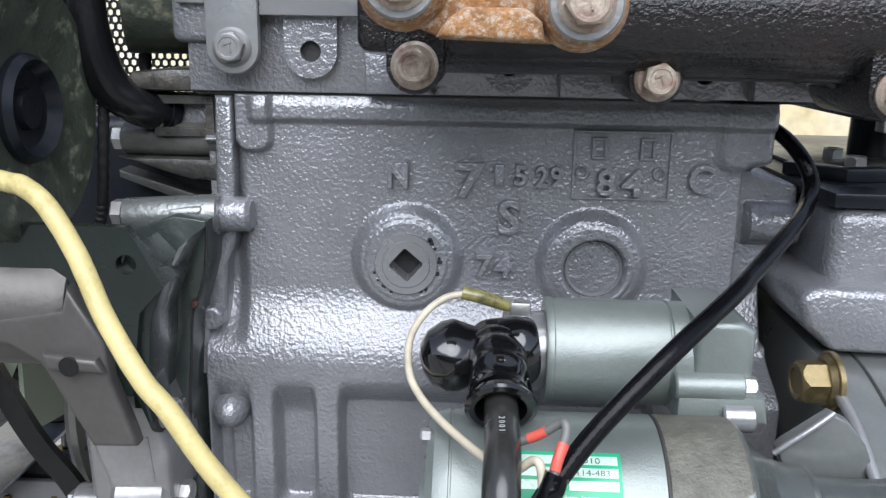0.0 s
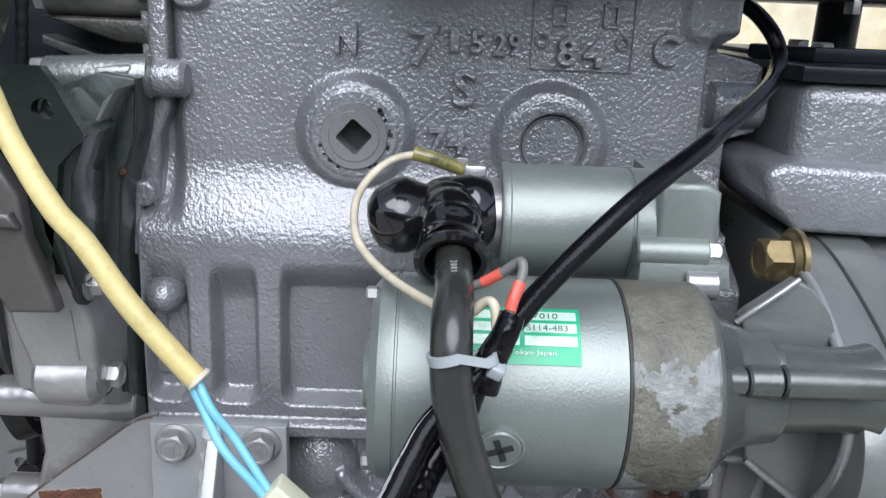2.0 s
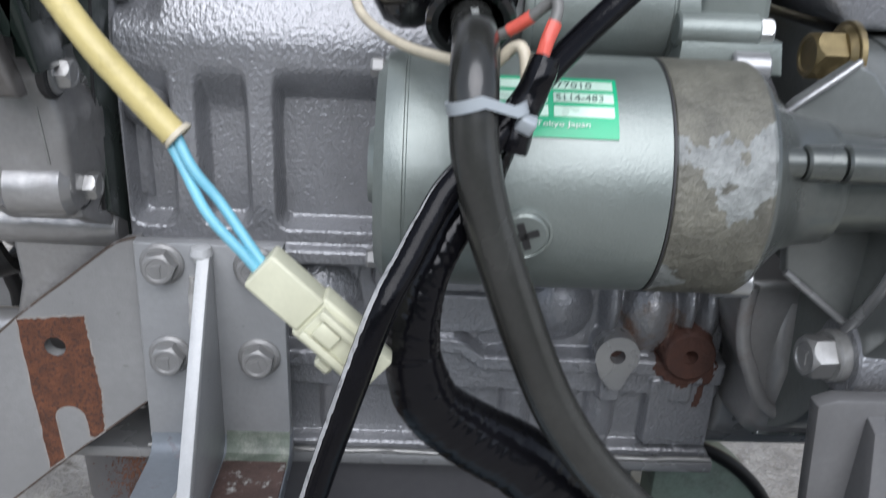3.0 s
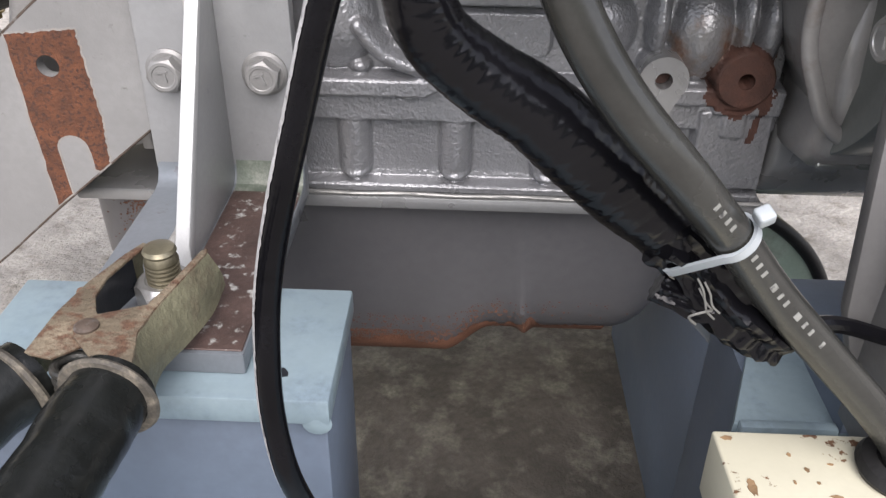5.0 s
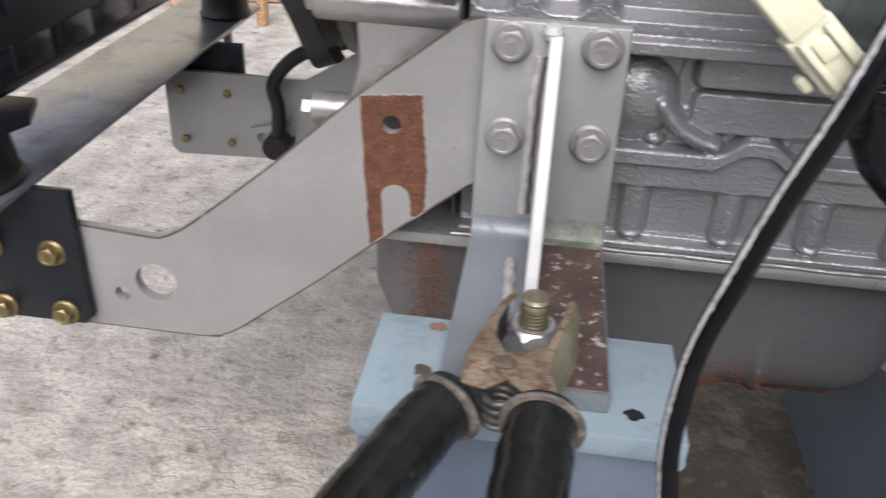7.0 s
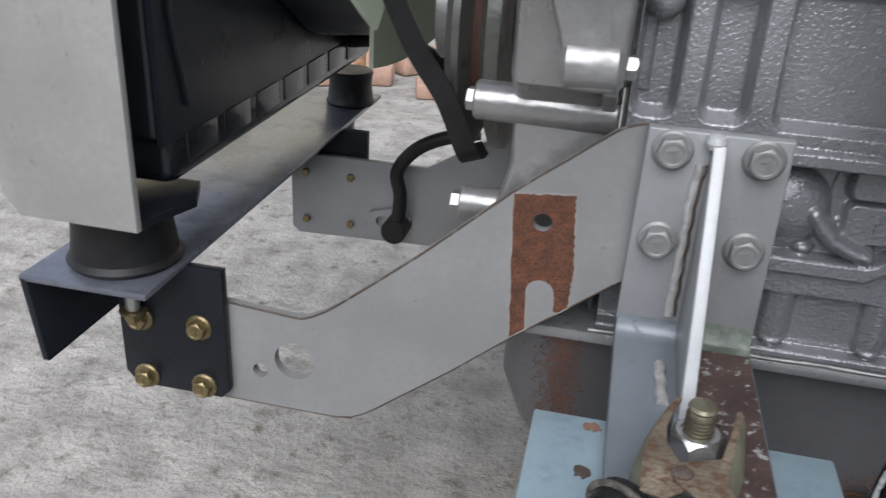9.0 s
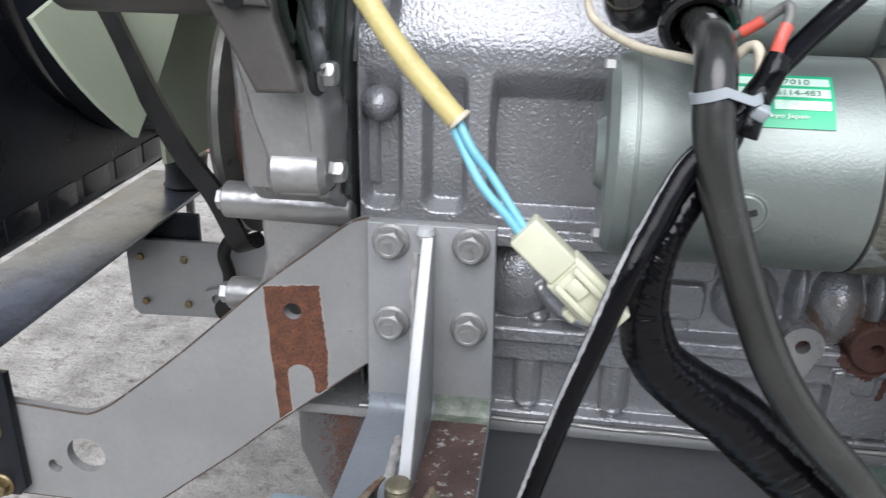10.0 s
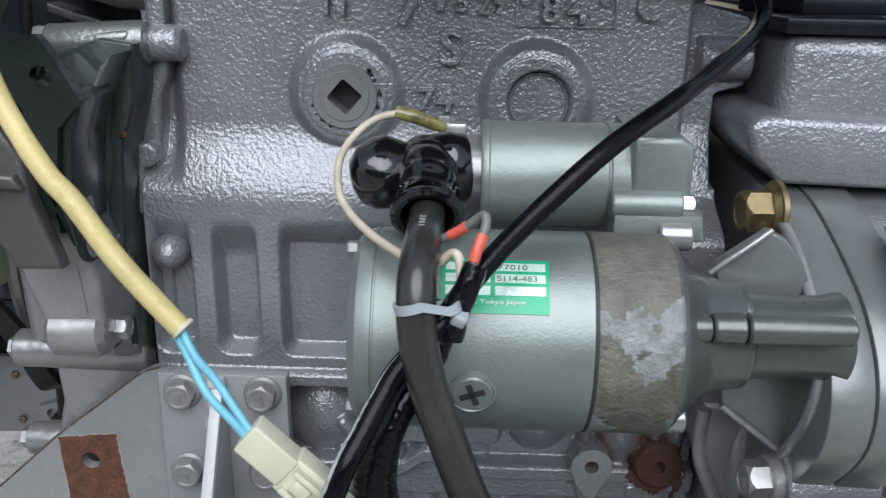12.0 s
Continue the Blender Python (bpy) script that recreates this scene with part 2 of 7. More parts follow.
def part(name, bm, mat, parent, label=""):
    ob = new(name, finish(bm, name, mat))
    if label:
        ob["label"] = label
    return attach(ob, parent) if parent else ob


def placed(name, mesh, parent, m, label=""):
    ob = new(name, mesh)
    attach(ob, parent)
    ob.matrix_basis = m
    if label:
        ob["label"] = label
    return ob


def solo(name, bm, mat, label, category, group="", kind=""):
    return tagged(part(name, bm, mat, None), label, category, group, kind)


def chamfer(bm, edges, r, seg=2):
    if r > 0:
        bmesh.ops.bevel(bm, geom=list(edges), offset=r, segments=seg, profile=0.5, affect="EDGES", clamp_overlap=True)


def box(x0, x1, y0, y1, z0, z1, r=0.0015, seg=2, bm=None):
    b = bmesh.new()
    bmesh.ops.create_cube(b, size=1.0, matrix=Matrix.Translation(((x0 + x1) / 2, (y0 + y1) / 2, (z0 + z1) / 2))
                          @ Matrix.Diagonal((x1 - x0, y1 - y0, z1 - z0, 1)))
    chamfer(b, b.edges, r, seg)
    return merged(bm, b)


def merged(bm, b):
    if bm is None:
        return b
    me = bpy.data.meshes.new("tmp")
    b.to_mesh(me)
    b.free()
    bm.from_mesh(me)
    bpy.data.meshes.remove(me)
    return bm


def arc(cx, cz, r, a0, a1, n=8):
    return [(cx + r * math.cos(radians(a0 + (a1 - a0) * i / n)), cz + r * math.sin(radians(a0 + (a1 - a0) * i / n))) for i in range(n + 1)]


def prism(pts, axis, a, b, r=0.001, seg=2, holes=(), bm=None, round_all=False):
    """A plate with the outline pts (in the two other axes, in the order of x, y, z) from a to b along axis; holes are (u, v, radius)."""
    o = bmesh.new()

    def at(u, v, w):
        return {"x": (w, u, v), "y": (u, w, v), "z": (u, v, w)}[axis]
    if not holes:
        f = o.faces.new([o.verts.new(at(u, v, a)) for u, v in pts])
        ex = bmesh.ops.extrude_face_region(o, geom=[f])
        bmesh.ops.translate(o, verts=[g for g in ex["geom"] if isinstance(g, bmesh.types.BMVert)], vec=at(0, 0, b - a))
        bmesh.ops.recalc_face_normals(o, faces=o.faces[:])
        if r > 0:
            i = "xyz".index(axis)
            es = [e for e in o.edges if round_all or abs(e.verts[0].co[i] - e.verts[1].co[i]) < 1e-6]
            chamfer(o, es, r, seg)
    else:
        loops = [list(pts)] + [[(u + q * math.cos(2 * math.pi * k / 24), v + q * math.sin(2 * math.pi * k / 24)) for k in range(24)] for u, v, q in holes]
        for w in (a, b):
            edges = []
            for lp in loops:
                vs = [o.verts.new(at(u, v, w)) for u, v in lp]
                edges += [o.edges.new((vs[i], vs[(i + 1) % len(vs)])) for i in range(len(vs))]
            bmesh.ops.triangle_fill(o, use_beauty=True, use_dissolve=False, edges=edges)
        for lp in loops:
            n = len(lp)
            for i in range(n):
                q = [lp[i], lp[(i + 1) % n]]
                vs = [at(*q[0], a), at(*q[1], a), at(*q[1], b), at(*q[0], b)]
                o.faces.new([o.verts.new(c) for c in vs])
        bmesh.ops.remove_doubles(o, verts=o.verts[:], dist=1e-6)
    return merged(bm, o)


def lathe(profile, origin, axis, seg=32, bm=None):
    """A body turned about axis (a vector): profile rows are (distance along it, radius)."""
    o = bmesh.new()
    m = Matrix.Translation(origin) @ Vector(axis).to_track_quat("Z", "Y").to_matrix().to_4x4()
    rings = []
    for d, r in profile:
        if r < 1e-6:
            rings.append([o.verts.new(m @ Vector((0, 0, d)))])
        else:
            rings.append([o.verts.new(m @ Vector((r * math.cos(2 * math.pi * k / seg), r * math.sin(2 * math.pi * k / seg), d))) for k in range(seg)])
    for p, q in zip(rings, rings[1:]):
        for k in range(seg):
            vs = [p[k % len(p)], p[(k + 1) % len(p)], q[(k + 1) % len(q)], q[k % len(q)]]
            vs = list(dict.fromkeys(vs))
            if len(vs) > 2:
                o.faces.new(vs)
    if len(rings[0]) > 2 and len(rings[-1]) > 2:
        p, q = rings[-1], rings[0]
        for k in range(seg):
            o.faces.new((p[k], p[(k + 1) % seg], q[(k + 1) % seg], q[k]))
    else:
        for ring in (rings[0], rings[-1]):
            if len(ring) > 2:
                o.faces.new(ring)
    return merged(bm, o)


def rod(a, b, r, r2=None, rim=0.0008, seg=24, bm=None):
    a, b = Vector(a), Vector(b)
    d, r2 = (b - a).length, r if r2 is None else r2
    return lathe([(0, 0), (0, r - rim), (rim, r), (d - rim, r2), (d, r2 - rim), (d, 0)], a, b - a, seg, bm)


def spline(pts, per=10):
    """A smooth curve through the points."""
    p = [Vector(q) for q in pts]
    p = [2 * p[0] - p[1]] + p + [2 * p[-1] - p[-2]]
    out = []
    for i in range(1, len(p) - 2):
        for k in range(per):
            t = k / per
            a, b, c, d = p[i - 1], p[i], p[i + 1], p[i + 2]
            out.append(0.5 * (2 * b + (c - a) * t + (2 * a - 5 * b + 4 * c - d) * t * t + (3 * b - a - 3 * c + d) * t ** 3))
    return out + [p[-2]]


def tube(pts, r, seg=16, per=10, bm=None, rough=0.0, wave=0.0, pitch=0.01, squash=1.0):
    """A cable along the points. rough: uneven thickness; wave: rings of that height every pitch metres."""
    o = bmesh.new()
    c = spline(pts, per)
    up = Vector((0.3, 0.2, 0.9))
    rings, run = [], 0.0
    for i, q in enumerate(c):
        t = (c[min(i + 1, len(c) - 1)] - c[max(i - 1, 0)]).normalized()
        u = (up - t * up.dot(t)).normalized()
        v = t.cross(u)
        up = u
        if i:
            run += (q - c[i - 1]).length
        k = 1 + wave * math.sin(2 * math.pi * run / pitch)
        ring = []
        for j in range(seg):
            a = 2 * math.pi * j / seg
            g = k * (1 + rough * noise.noise((q + 0.006 * (u * math.cos(a) + v * math.sin(a))) * 160))
            ring.append(o.verts.new(q + r * g * (u * math.cos(a) + v * math.sin(a) * squash)))
        rings.append(ring)
    for p, q in zip(rings, rings[1:]):
        for j in range(seg):
            o.faces.new((p[j], p[(j + 1) % seg], q[(j + 1) % seg], q[j]))
    o.faces.new(rings[0])
    o.faces.new(rings[-1])
    return merged(bm, o)


def hex_mesh(name, flats, height, washer, wh, mat, mark=True, seg=24):
    """A flanged hexagon bolt head standing on z = 0, with a raised grade mark on top."""
    r = flats / math.sqrt(3)
    bm = lathe([(0, 0), (0, washer), (wh * 0.5, washer), (wh, washer * 0.86), (wh, 0)], (0, 0, 0), (0, 0, 1), seg) if washer else None
    o = bmesh.new()
    low = [o.verts.new((r * math.cos(math.pi / 12 * k) / max(math.cos((math.pi / 12 * k) % (math.pi / 3) - math.pi / 6), 0.1) * math.cos(math.pi / 6),
                        r * math.sin(math.pi / 12 * k) / max(math.cos((math.pi / 12 * k) % (math.pi / 3) - math.pi / 6), 0.1) * math.cos(math.pi / 6), wh * 0.6)) for k in range(24)]
    mid = [o.verts.new((v.co.x, v.co.y, wh + height * (0.96 - 0.20 * max(0, v.co.to_2d().length / (flats / 2) - 1) / 0.155))) for v in low]
    rim = flats * 0.46
    top = [o.verts.new((rim * math.cos(math.pi / 12 * k), rim * math.sin(math.pi / 12 * k), wh + height)) for k in range(24)]
    dish = [o.verts.new((v.co.x * 0.80, v.co.y * 0.80, wh + height)) for v in top]
    sunk = [o.verts.new((v.co.x * 0.74, v.co.y * 0.74, wh + height * 0.95)) for v in top]
    for p, q in ((low, mid), (mid, top), (top, dish), (dish, sunk)):
        for k in range(24):
            o.faces.new((p[k], p[(k + 1) % 24], q[(k + 1) % 24], q[k]))
    o.faces.new(sunk)
    bm = merged(bm, o) if bm else o
    if mark:
        s = flats * 0.16
        z = wh + height * 0.95
        box(-s, s, s * 0.7, s * 1.1, z - 0.0002, z + 0.0005, 0, 1, bm)
        box(s * 0.1, s * 0.55, -s * 1.2, s * 0.8, z - 0.0002, z + 0.0005, 0, 1, bm)
    return finish(bm, name, mat, 25)


def facing(at, normal, spin=0.0):
    """The pose that stands a mesh on a surface at a place, with its z along the normal."""
    return Matrix.Translation(at) @ Vector(normal).to_track_quat("Z", "Y").to_matrix().to_4x4() @ pose(0, 0, 0, 0, 0, spin)


def lettering(text, x0, x1, z0, z1, y, mat, parent, name="raised_letter", raised=0.0012, m=None, bevel=0.0003, weight=0.02):
    """Raised or printed characters that fill a field, on a plane that faces -y (or on the plane of m)."""
    cu = bpy.data.curves.new("tmp", "FONT")
    cu.body, cu.extrude, cu.bevel_depth, cu.resolution_u, cu.offset = text, 0.06, 0.03 if bevel else 0.0, 3, weight
    ob = new("tmp", cu)
    bpy.context.view_layer.update()
    me = bpy.data.meshes.new_from_object(ob.evaluated_get(bpy.context.evaluated_depsgraph_get()))
    bpy.data.objects.remove(ob)
    co = np.array([v.co for v in me.vertices])
    lo, hi = co.min(0), co.max(0)
    for v in me.vertices:
        u = (np.array(v.co) - lo) / np.maximum(hi - lo, 1e-9)
        v.co = (x0 + u[0] * (x1 - x0), z0 + u[1] * (z1 - z0), u[2] * raised * 1.5 - raised * 0.5)
    me.materials.clear()
    me.materials.append(mat)
    o = new(name, me)
    attach(o, parent)
    o.matrix_basis = m if m is not None else Matrix.Translation((0, y, 0)) @ pose(0, 0, 0, 90, 0, 0)
    return o


def frame_mesh(x0, x1, z0, z1, w, y0, y1, bm=None):
    for q in ((x0, x1, z0, z0 + w), (x0, x1, z1 - w, z1), (x0, x0 + w, z0 + w, z1 - w), (x1 - w, x1, z0 + w, z1 - w)):
        bm = box(q[0], q[1], y0, y1, q[2], q[3], 0.0002, 1, bm)
    return bm


# ---- ground ----
def ground_sheet():
    bm = bmesh.new()
    n = 90
    xs = [math.copysign(abs(k / n) ** 3 * 60 + abs(k / n) * 1.5, k) for k in range(-n, n + 1)]
    vs = [[bm.verts.new((x, y + 0.2, 0.004 * noise.noise(Vector((x * 9, y * 9, 0))) + 0.002 * noise.noise(Vector((x * 40, y * 40, 3)))
                         if abs(x) + abs(y) < 4 else 0.0)) for y in xs] for x in xs]
    for a, b in zip(vs, vs[1:]):
        for k in range(len(a) - 1):
            bm.faces.new((a[k], b[k], b[k + 1], a[k + 1]))
    return bm


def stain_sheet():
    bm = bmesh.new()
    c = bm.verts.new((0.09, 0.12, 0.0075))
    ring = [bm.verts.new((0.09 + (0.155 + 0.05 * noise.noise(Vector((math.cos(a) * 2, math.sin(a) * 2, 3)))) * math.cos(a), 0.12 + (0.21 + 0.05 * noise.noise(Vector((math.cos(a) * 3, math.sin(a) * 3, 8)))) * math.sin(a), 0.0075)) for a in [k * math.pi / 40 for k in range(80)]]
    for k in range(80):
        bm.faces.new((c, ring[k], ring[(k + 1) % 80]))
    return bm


# floor stain, darkened further to paint in the shade under the engine
solo("stain_and_shade", stain_sheet(), STAINSHADE, "dark oily mossy stain with painted engine shade on the concrete", "stain", kind="structure")
ground = solo("ground", ground_sheet(), CONC, "rough grey concrete yard floor with stains", "floor", kind="structure")

# ---- engine block ----
engine = thing("engine_block", "grey-painted cast iron diesel engine block with raised casting numbers", "engine block", (0.05, 0.15, 0.25))


def step(a, b, v):
    t = np.clip((v - a) / (b - a), 0, 1)
    return t * t * (3 - 2 * t)


def pad(x, z, x0, x1, z0, z1, r, soft):
    """1 inside a rounded rectangle, falling to 0 over soft metres outside it."""
    dx = np.maximum(np.maximum(x0 + r - x, x - x1 + r), 0)
    dz = np.maximum(np.maximum(z0 + r - z, z - z1 + r), 0)
    return 1 - step(0, soft, np.hypot(dx, dz) - r)


def disc(x, z, cx, cz, r, soft):
    return 1 - step(0, soft, np.hypot(x - cx, z - cz) - r)


def bulge(x, z, cx, cz, rx, rz):
    q = ((x - cx) / rx) ** 2 + ((z - cz) / rz) ** 2
    return np.sqrt(np.clip(1 - q, 0, 1)) ** 1.3


def ridge(x, z, pts, r):
    """Rounded ridge of half-width r along a line of points."""
    best = np.full(x.shape, 9.0)
    for (ax, az), (bx, bz) in zip(pts, pts[1:]):
        q = np.clip(((x - ax) * (bx - ax) + (z - az) * (bz - az)) / ((bx - ax) ** 2 + (bz - az) ** 2), 0, 1)
        best = np.minimum(best, np.hypot(x - ax - q * (bx - ax), z - az - q * (bz - az)))
    return np.sqrt(np.clip(1 - (best / r) ** 2, 0, 1))


def block_height(x, z):
    h = 0.0135 * (1 - step(0.455, 0.496, z))
    # ribbed crankcase wall
    for x0, x1, deep in ((-0.0900, -0.0765, 0.012), (-0.0585, -0.0435, 0.013), (-0.0250, 0.125, 0.017)):
        h -= deep * pad(x, z, x0, x1, 0.379, 0.450, 0.003, 0.0045) * (1 - step(0.424, 0.450, z))
    h -= 0.0015 * pad(x, z, -0.024, 0.12, 0.40, 0.43, 0.01, 0.02)
    # lower gallery
    low = 1 - step(0.3595, 0.3625, z)
    h = h * (1 - low) + 0.001 * low
    h = np.maximum(h, 0.0205 * pad(x, z, -0.10, 0.19, 0.3615, 0.3672, 0.001, 0.0025))
    for cx, cz, rx, rz, k in ((0.106, 0.335, 0.017, 0.019, 0.012), (0.1505, 0.3335, 0.0145, 0.0235, 0.0155), (-0.0115, 0.3350, 0.0215, 0.0225, 0.0120),
                              (0.0005, 0.3150, 0.006, 0.004, 0.007), (0.1310, 0.3400, 0.0055, 0.020, 0.014), (0.1680, 0.340, 0.005, 0.022, 0.015), (0.179, 0.336, 0.007, 0.02, 0.013)):
        h = np.maximum(h, k * bulge(x, z, cx, cz, rx, rz))
    h = np.maximum(h, 0.0135 * ridge(x, z, ((0.0010, 0.3350), (0.0060, 0.3285), (0.0120, 0.3225), (0.0200, 0.3185), (0.0290, 0.3160)), 0.0056))
    h = h - 0.004 * bulge(x, z, 0.0125, 0.3450, 0.0050, 0.0140)
    h = np.maximum(h, 0.0072 * pad(x, z, 0.0165, 0.0848, 0.3222, 0.3412, 0.004, 0.0018))
    h = np.maximum(h, 0.0090 * pad(x, z, 0.0160, 0.0880, 0.3450, 0.362, 0.003, 0.0025))
    # wavy rail with an arch
    up = 0.0095 * (step(0.0285, 0.0470, x) - step(0.0545, 0.0720, x))
    rail = 0.3072 + up
    h = np.maximum(h, 0.0075 * (1 - step(rail - 0.002, rail + 0.001, z)) * step(0.288, 0.2895, z))
    h = np.maximum(h, 0.0125 * (1 - step(0.0036, 0.0056, np.abs(z - rail))))
    h = h - 0.007 * pad(x, z, 0.068, 0.079, 0.3125, 0.3175, 0.0025, 0.0015)
    # panels between small ribs above the sump rail
    win = (1 - step(0.2885, 0.2905, z))
    low_end = np.maximum(0.2660 - z, 0)
    ribs = sum(np.sqrt(np.clip(1 - (np.hypot(x - c, low_end) / 0.0086) ** 2, 0, 1)) for c in (-0.0505, -0.0035, 0.0445, 0.0885, 0.1325, 0.1745))
    foot = 0.0035 * (1 - step(0.2600, 0.2645, z))
    h = h * (1 - win) + win * (-0.003 + 0.0105 * np.clip(ribs, 0, 1) + foot)
    h = np.maximum(h, 0.0085 * (1 - step(0.2565, 0.2585, z)))
    h = np.maximum(h, 0.0105 * pad(x, z, 0.1555, 0.1880, 0.2615, 0.3000, 0.001, 0.0015))
    h = np.maximum(h, 0.0135 * pad(x, z, 0.1600, 0.1890, 0.3000, 0.3085, 0.001, 0.0012))
    for cx, cz, r in ((0.1340, 0.3172, 0.0095), (0.1700, 0.3172, 0.0125)):
        h = np.maximum(h, 0.0165 * disc(x, z, cx, cz, r, 0.0012))
        h = np.maximum(h, 0.0160 * pad(x, z, cx - r * 0.9, cx + r * 0.9, 0.3035, cz, 0.001, 0.002) * (1 - 0.25 * step(0.0, r, np.abs(x - cx))))
        h = np.maximum(h, 0.013 * pad(x, z, cx - 0.0045, cx + 0.0045, 0.289, 0.305, 0.001, 0.003))
        h = h - 0.014 * disc(x, z, cx, cz, 0.0036, 0.0006)
    # plug bosses on the jacket wall
    for cx, cz in ((0.0048, 0.5098), (0.0950, 0.5090)):
        h = np.maximum(h, h * 0.35 + 0.0058 * disc(x, z, cx, cz, 0.0215, 0.0075))
        h = np.maximum(h, h + 0.0010 * disc(x, z, cx, cz, 0.0195, 0.0012))
    h = h - 0.0058 * disc(x, z, 0.0963, 0.5072, 0.0146, 0.0010)
    h = h - 0.0130 * disc(x, z, 0.0048, 0.5090, 0.0100, 0.0010)
    # top edge with corner pads
    h = h + 0.0035 * step(0.5745, 0.5785, z) * step(-0.072, -0.067, x) * (1 - 0.5 * step(0.583, 0.589, z))
    h = h + 0.0055 * pad(x, z, -0.0765, -0.0620, 0.5635, 0.592, 0.005, 0.003)
    h = h + 0.003 * pad(x, z, 0.155, 0.174, 0.560, 0.592, 0.005, 0.006)
    # both ends fall back
    right = step(0.1635, 0.1725, x) * (1 - step(0.552, 0.562, z)) * step(0.44, 0.46, z)
    h = h - 0.028 * right
    left = (1 - step(-0.0825, -0.0735, x)) * step(0.462, 0.480, z) * (1 - step(0.562, 0.568, z))
    h = h - 0.009 * left - 0.009 * (1 - step(-0.080, -0.0765, x)) * step(0.565, 0.57, z)
    h = np.where(x < -0.0865, np.maximum(h, -0.020), h)
    edge = 0.1870 + 0.0145 * step(0.508, 0.514, z) - 0.0245 * step(0.545, 0.553, z)
    h = h - 0.25 * step(0, 0.003, x - edge) * step(0.462, 0.470, z)
    h = h - 0.25 * step(0.1900, 0.1925, x) * (1 - step(0.462, 0.470, z))
    h = np.where((x > 0.176) & (x < 0.2015) & (np.abs(z - 0.5265) < 0.011), np.maximum(h, -0.028 + 0.012 * np.sqrt(np.clip(1 - ((z - 0.5265) / 0.011) ** 2, 0, 1))), h)
    return h


STAINED = surface("rust_stained_cast_paint", (0.25, 0.25, 0.25), 0.28, 0.5, 0.13, 18, 0.40, 540, 1.4, 0.3, (0.115, 0.055, 0.028), 70, 0.48, 0.55, 0.10)


def block_casting():
    nx, nz = 400, 446
    xs, zs = np.linspace(-0.0945, 0.2065, nx), np.linspace(0.2535, 0.5888, nz)
    gx, gz = np.meshgrid(xs, zs)
    gy = -block_height(gx, gz)
    verts = [tuple(v) for v in np.stack([gx.ravel(), gy.ravel(), gz.ravel()], 1)]
    faces = [(j * nx + i, j * nx + i + 1, (j + 1) * nx + i + 1, (j + 1) * nx + i) for j in range(nz - 1) for i in range(nx - 1)]
    rim = [i for i in range(nx)] + [j * nx + nx - 1 for j in range(1, nz)] + [(nz - 1) * nx + i for i in range(nx - 2, -1, -1)] + [j * nx for j in range(nz - 2, 0, -1)]
    n0 = len(verts)
    verts += [(verts[k][0], 0.33, verts[k][2]) for k in rim]
    faces += [(rim[(k + 1) % len(rim)], rim[k], n0 + k, n0 + (k + 1) % len(rim)) for k in range(len(rim))]
    faces.append(tuple(range(n0, len(verts))))
    me = bpy.data.meshes.new("casting")
    me.from_pydata(verts, [], faces)
    me.polygons.foreach_set("use_smooth", [True] * ((nz - 1) * (nx - 1)) + [False] * (len(rim) + 1))
    me.materials.append(CAST)
    me.materials.append(DKRUST)
    me.materials.append(STAINED)
    # rust that ran from the threaded boss over the wall round it
    mask = np.zeros((nz - 1) * (nx - 1) + len(rim) + 1, dtype=np.int32)
    for j in range(nz - 1):
        if not 0.285 < zs[j] < 0.362:
            continue
        for i in range(nx - 1):
            x, z = xs[i], zs[j]
            if x < 0.135:
                continue
            wob = 0.28 * noise.noise(Vector((x * 110, z * 110, 2))) + 0.2 * noise.noise(Vector((x * 380, z * 380, 7)))
            d1 = math.hypot((x - 0.1685) / 0.0160, (z - 0.3140) / 0.0150)
            d3 = abs(x - 0.1835 - 0.15 * (z - 0.32)) / 0.0016
            mask[j * (nx - 1) + i] = 1 if min(d1, d3) + wob < 1 or math.hypot(x - 0.1700, z - 0.3172) < 0.0135 else 0
            if not mask[j * (nx - 1) + i] and math.hypot((x - 0.1525) / 0.0150, (z - 0.3290) / 0.0150) + wob < 1:
                mask[j * (nx - 1) + i] = 2
    me.polygons.foreach_set("material_index", mask)
    return me


attach(new("casting", block_casting()), engine)
# left end: flange strip, bosses and pads
part("end_flange", prism([(-0.0990, 0.385), (-0.1005, 0.462), (-0.0980, 0.497), (-0.0952, 0.516), (-0.0885, 0.524), (-0.0885, 0.545), (-0.0872, 0.5880), (-0.0785, 0.5880), (-0.0795, 0.5176), (-0.0845, 0.505), (-0.0860, 0.470), (-0.0855, 0.385)], "y", -0.0040, 0.10, 0.003, 3), CAST, engine)
part("side_boss", rod((-0.0960, -0.0060, 0.5310), (-0.0700, -0.0060, 0.5316), 0.0085, rim=0.002), CAST, engine)
part("side_pad", prism([(-0.1005, 0.4838), (-0.0900, 0.4850), (-0.0862, 0.4815), (-0.0862, 0.4760), (-0.0900, 0.4728), (-0.0935, 0.4724), (-0.0940, 0.4490), (-0.1020, 0.4486)], "y", -0.0105, 0.01, 0.0022, 3), CAST, engine)
part("round_boss", lathe([(-0.006, 0.0098), (0.002, 0.0090), (0.007, 0.0066), (0.0098, 0.0030), (0.0104, 0)], (-0.0850, -0.0080, 0.4290), (0, -1, 0), 32), CAST, engine)

# square-drive plug
sp = (0.0048, -0.0055, 0.5090)


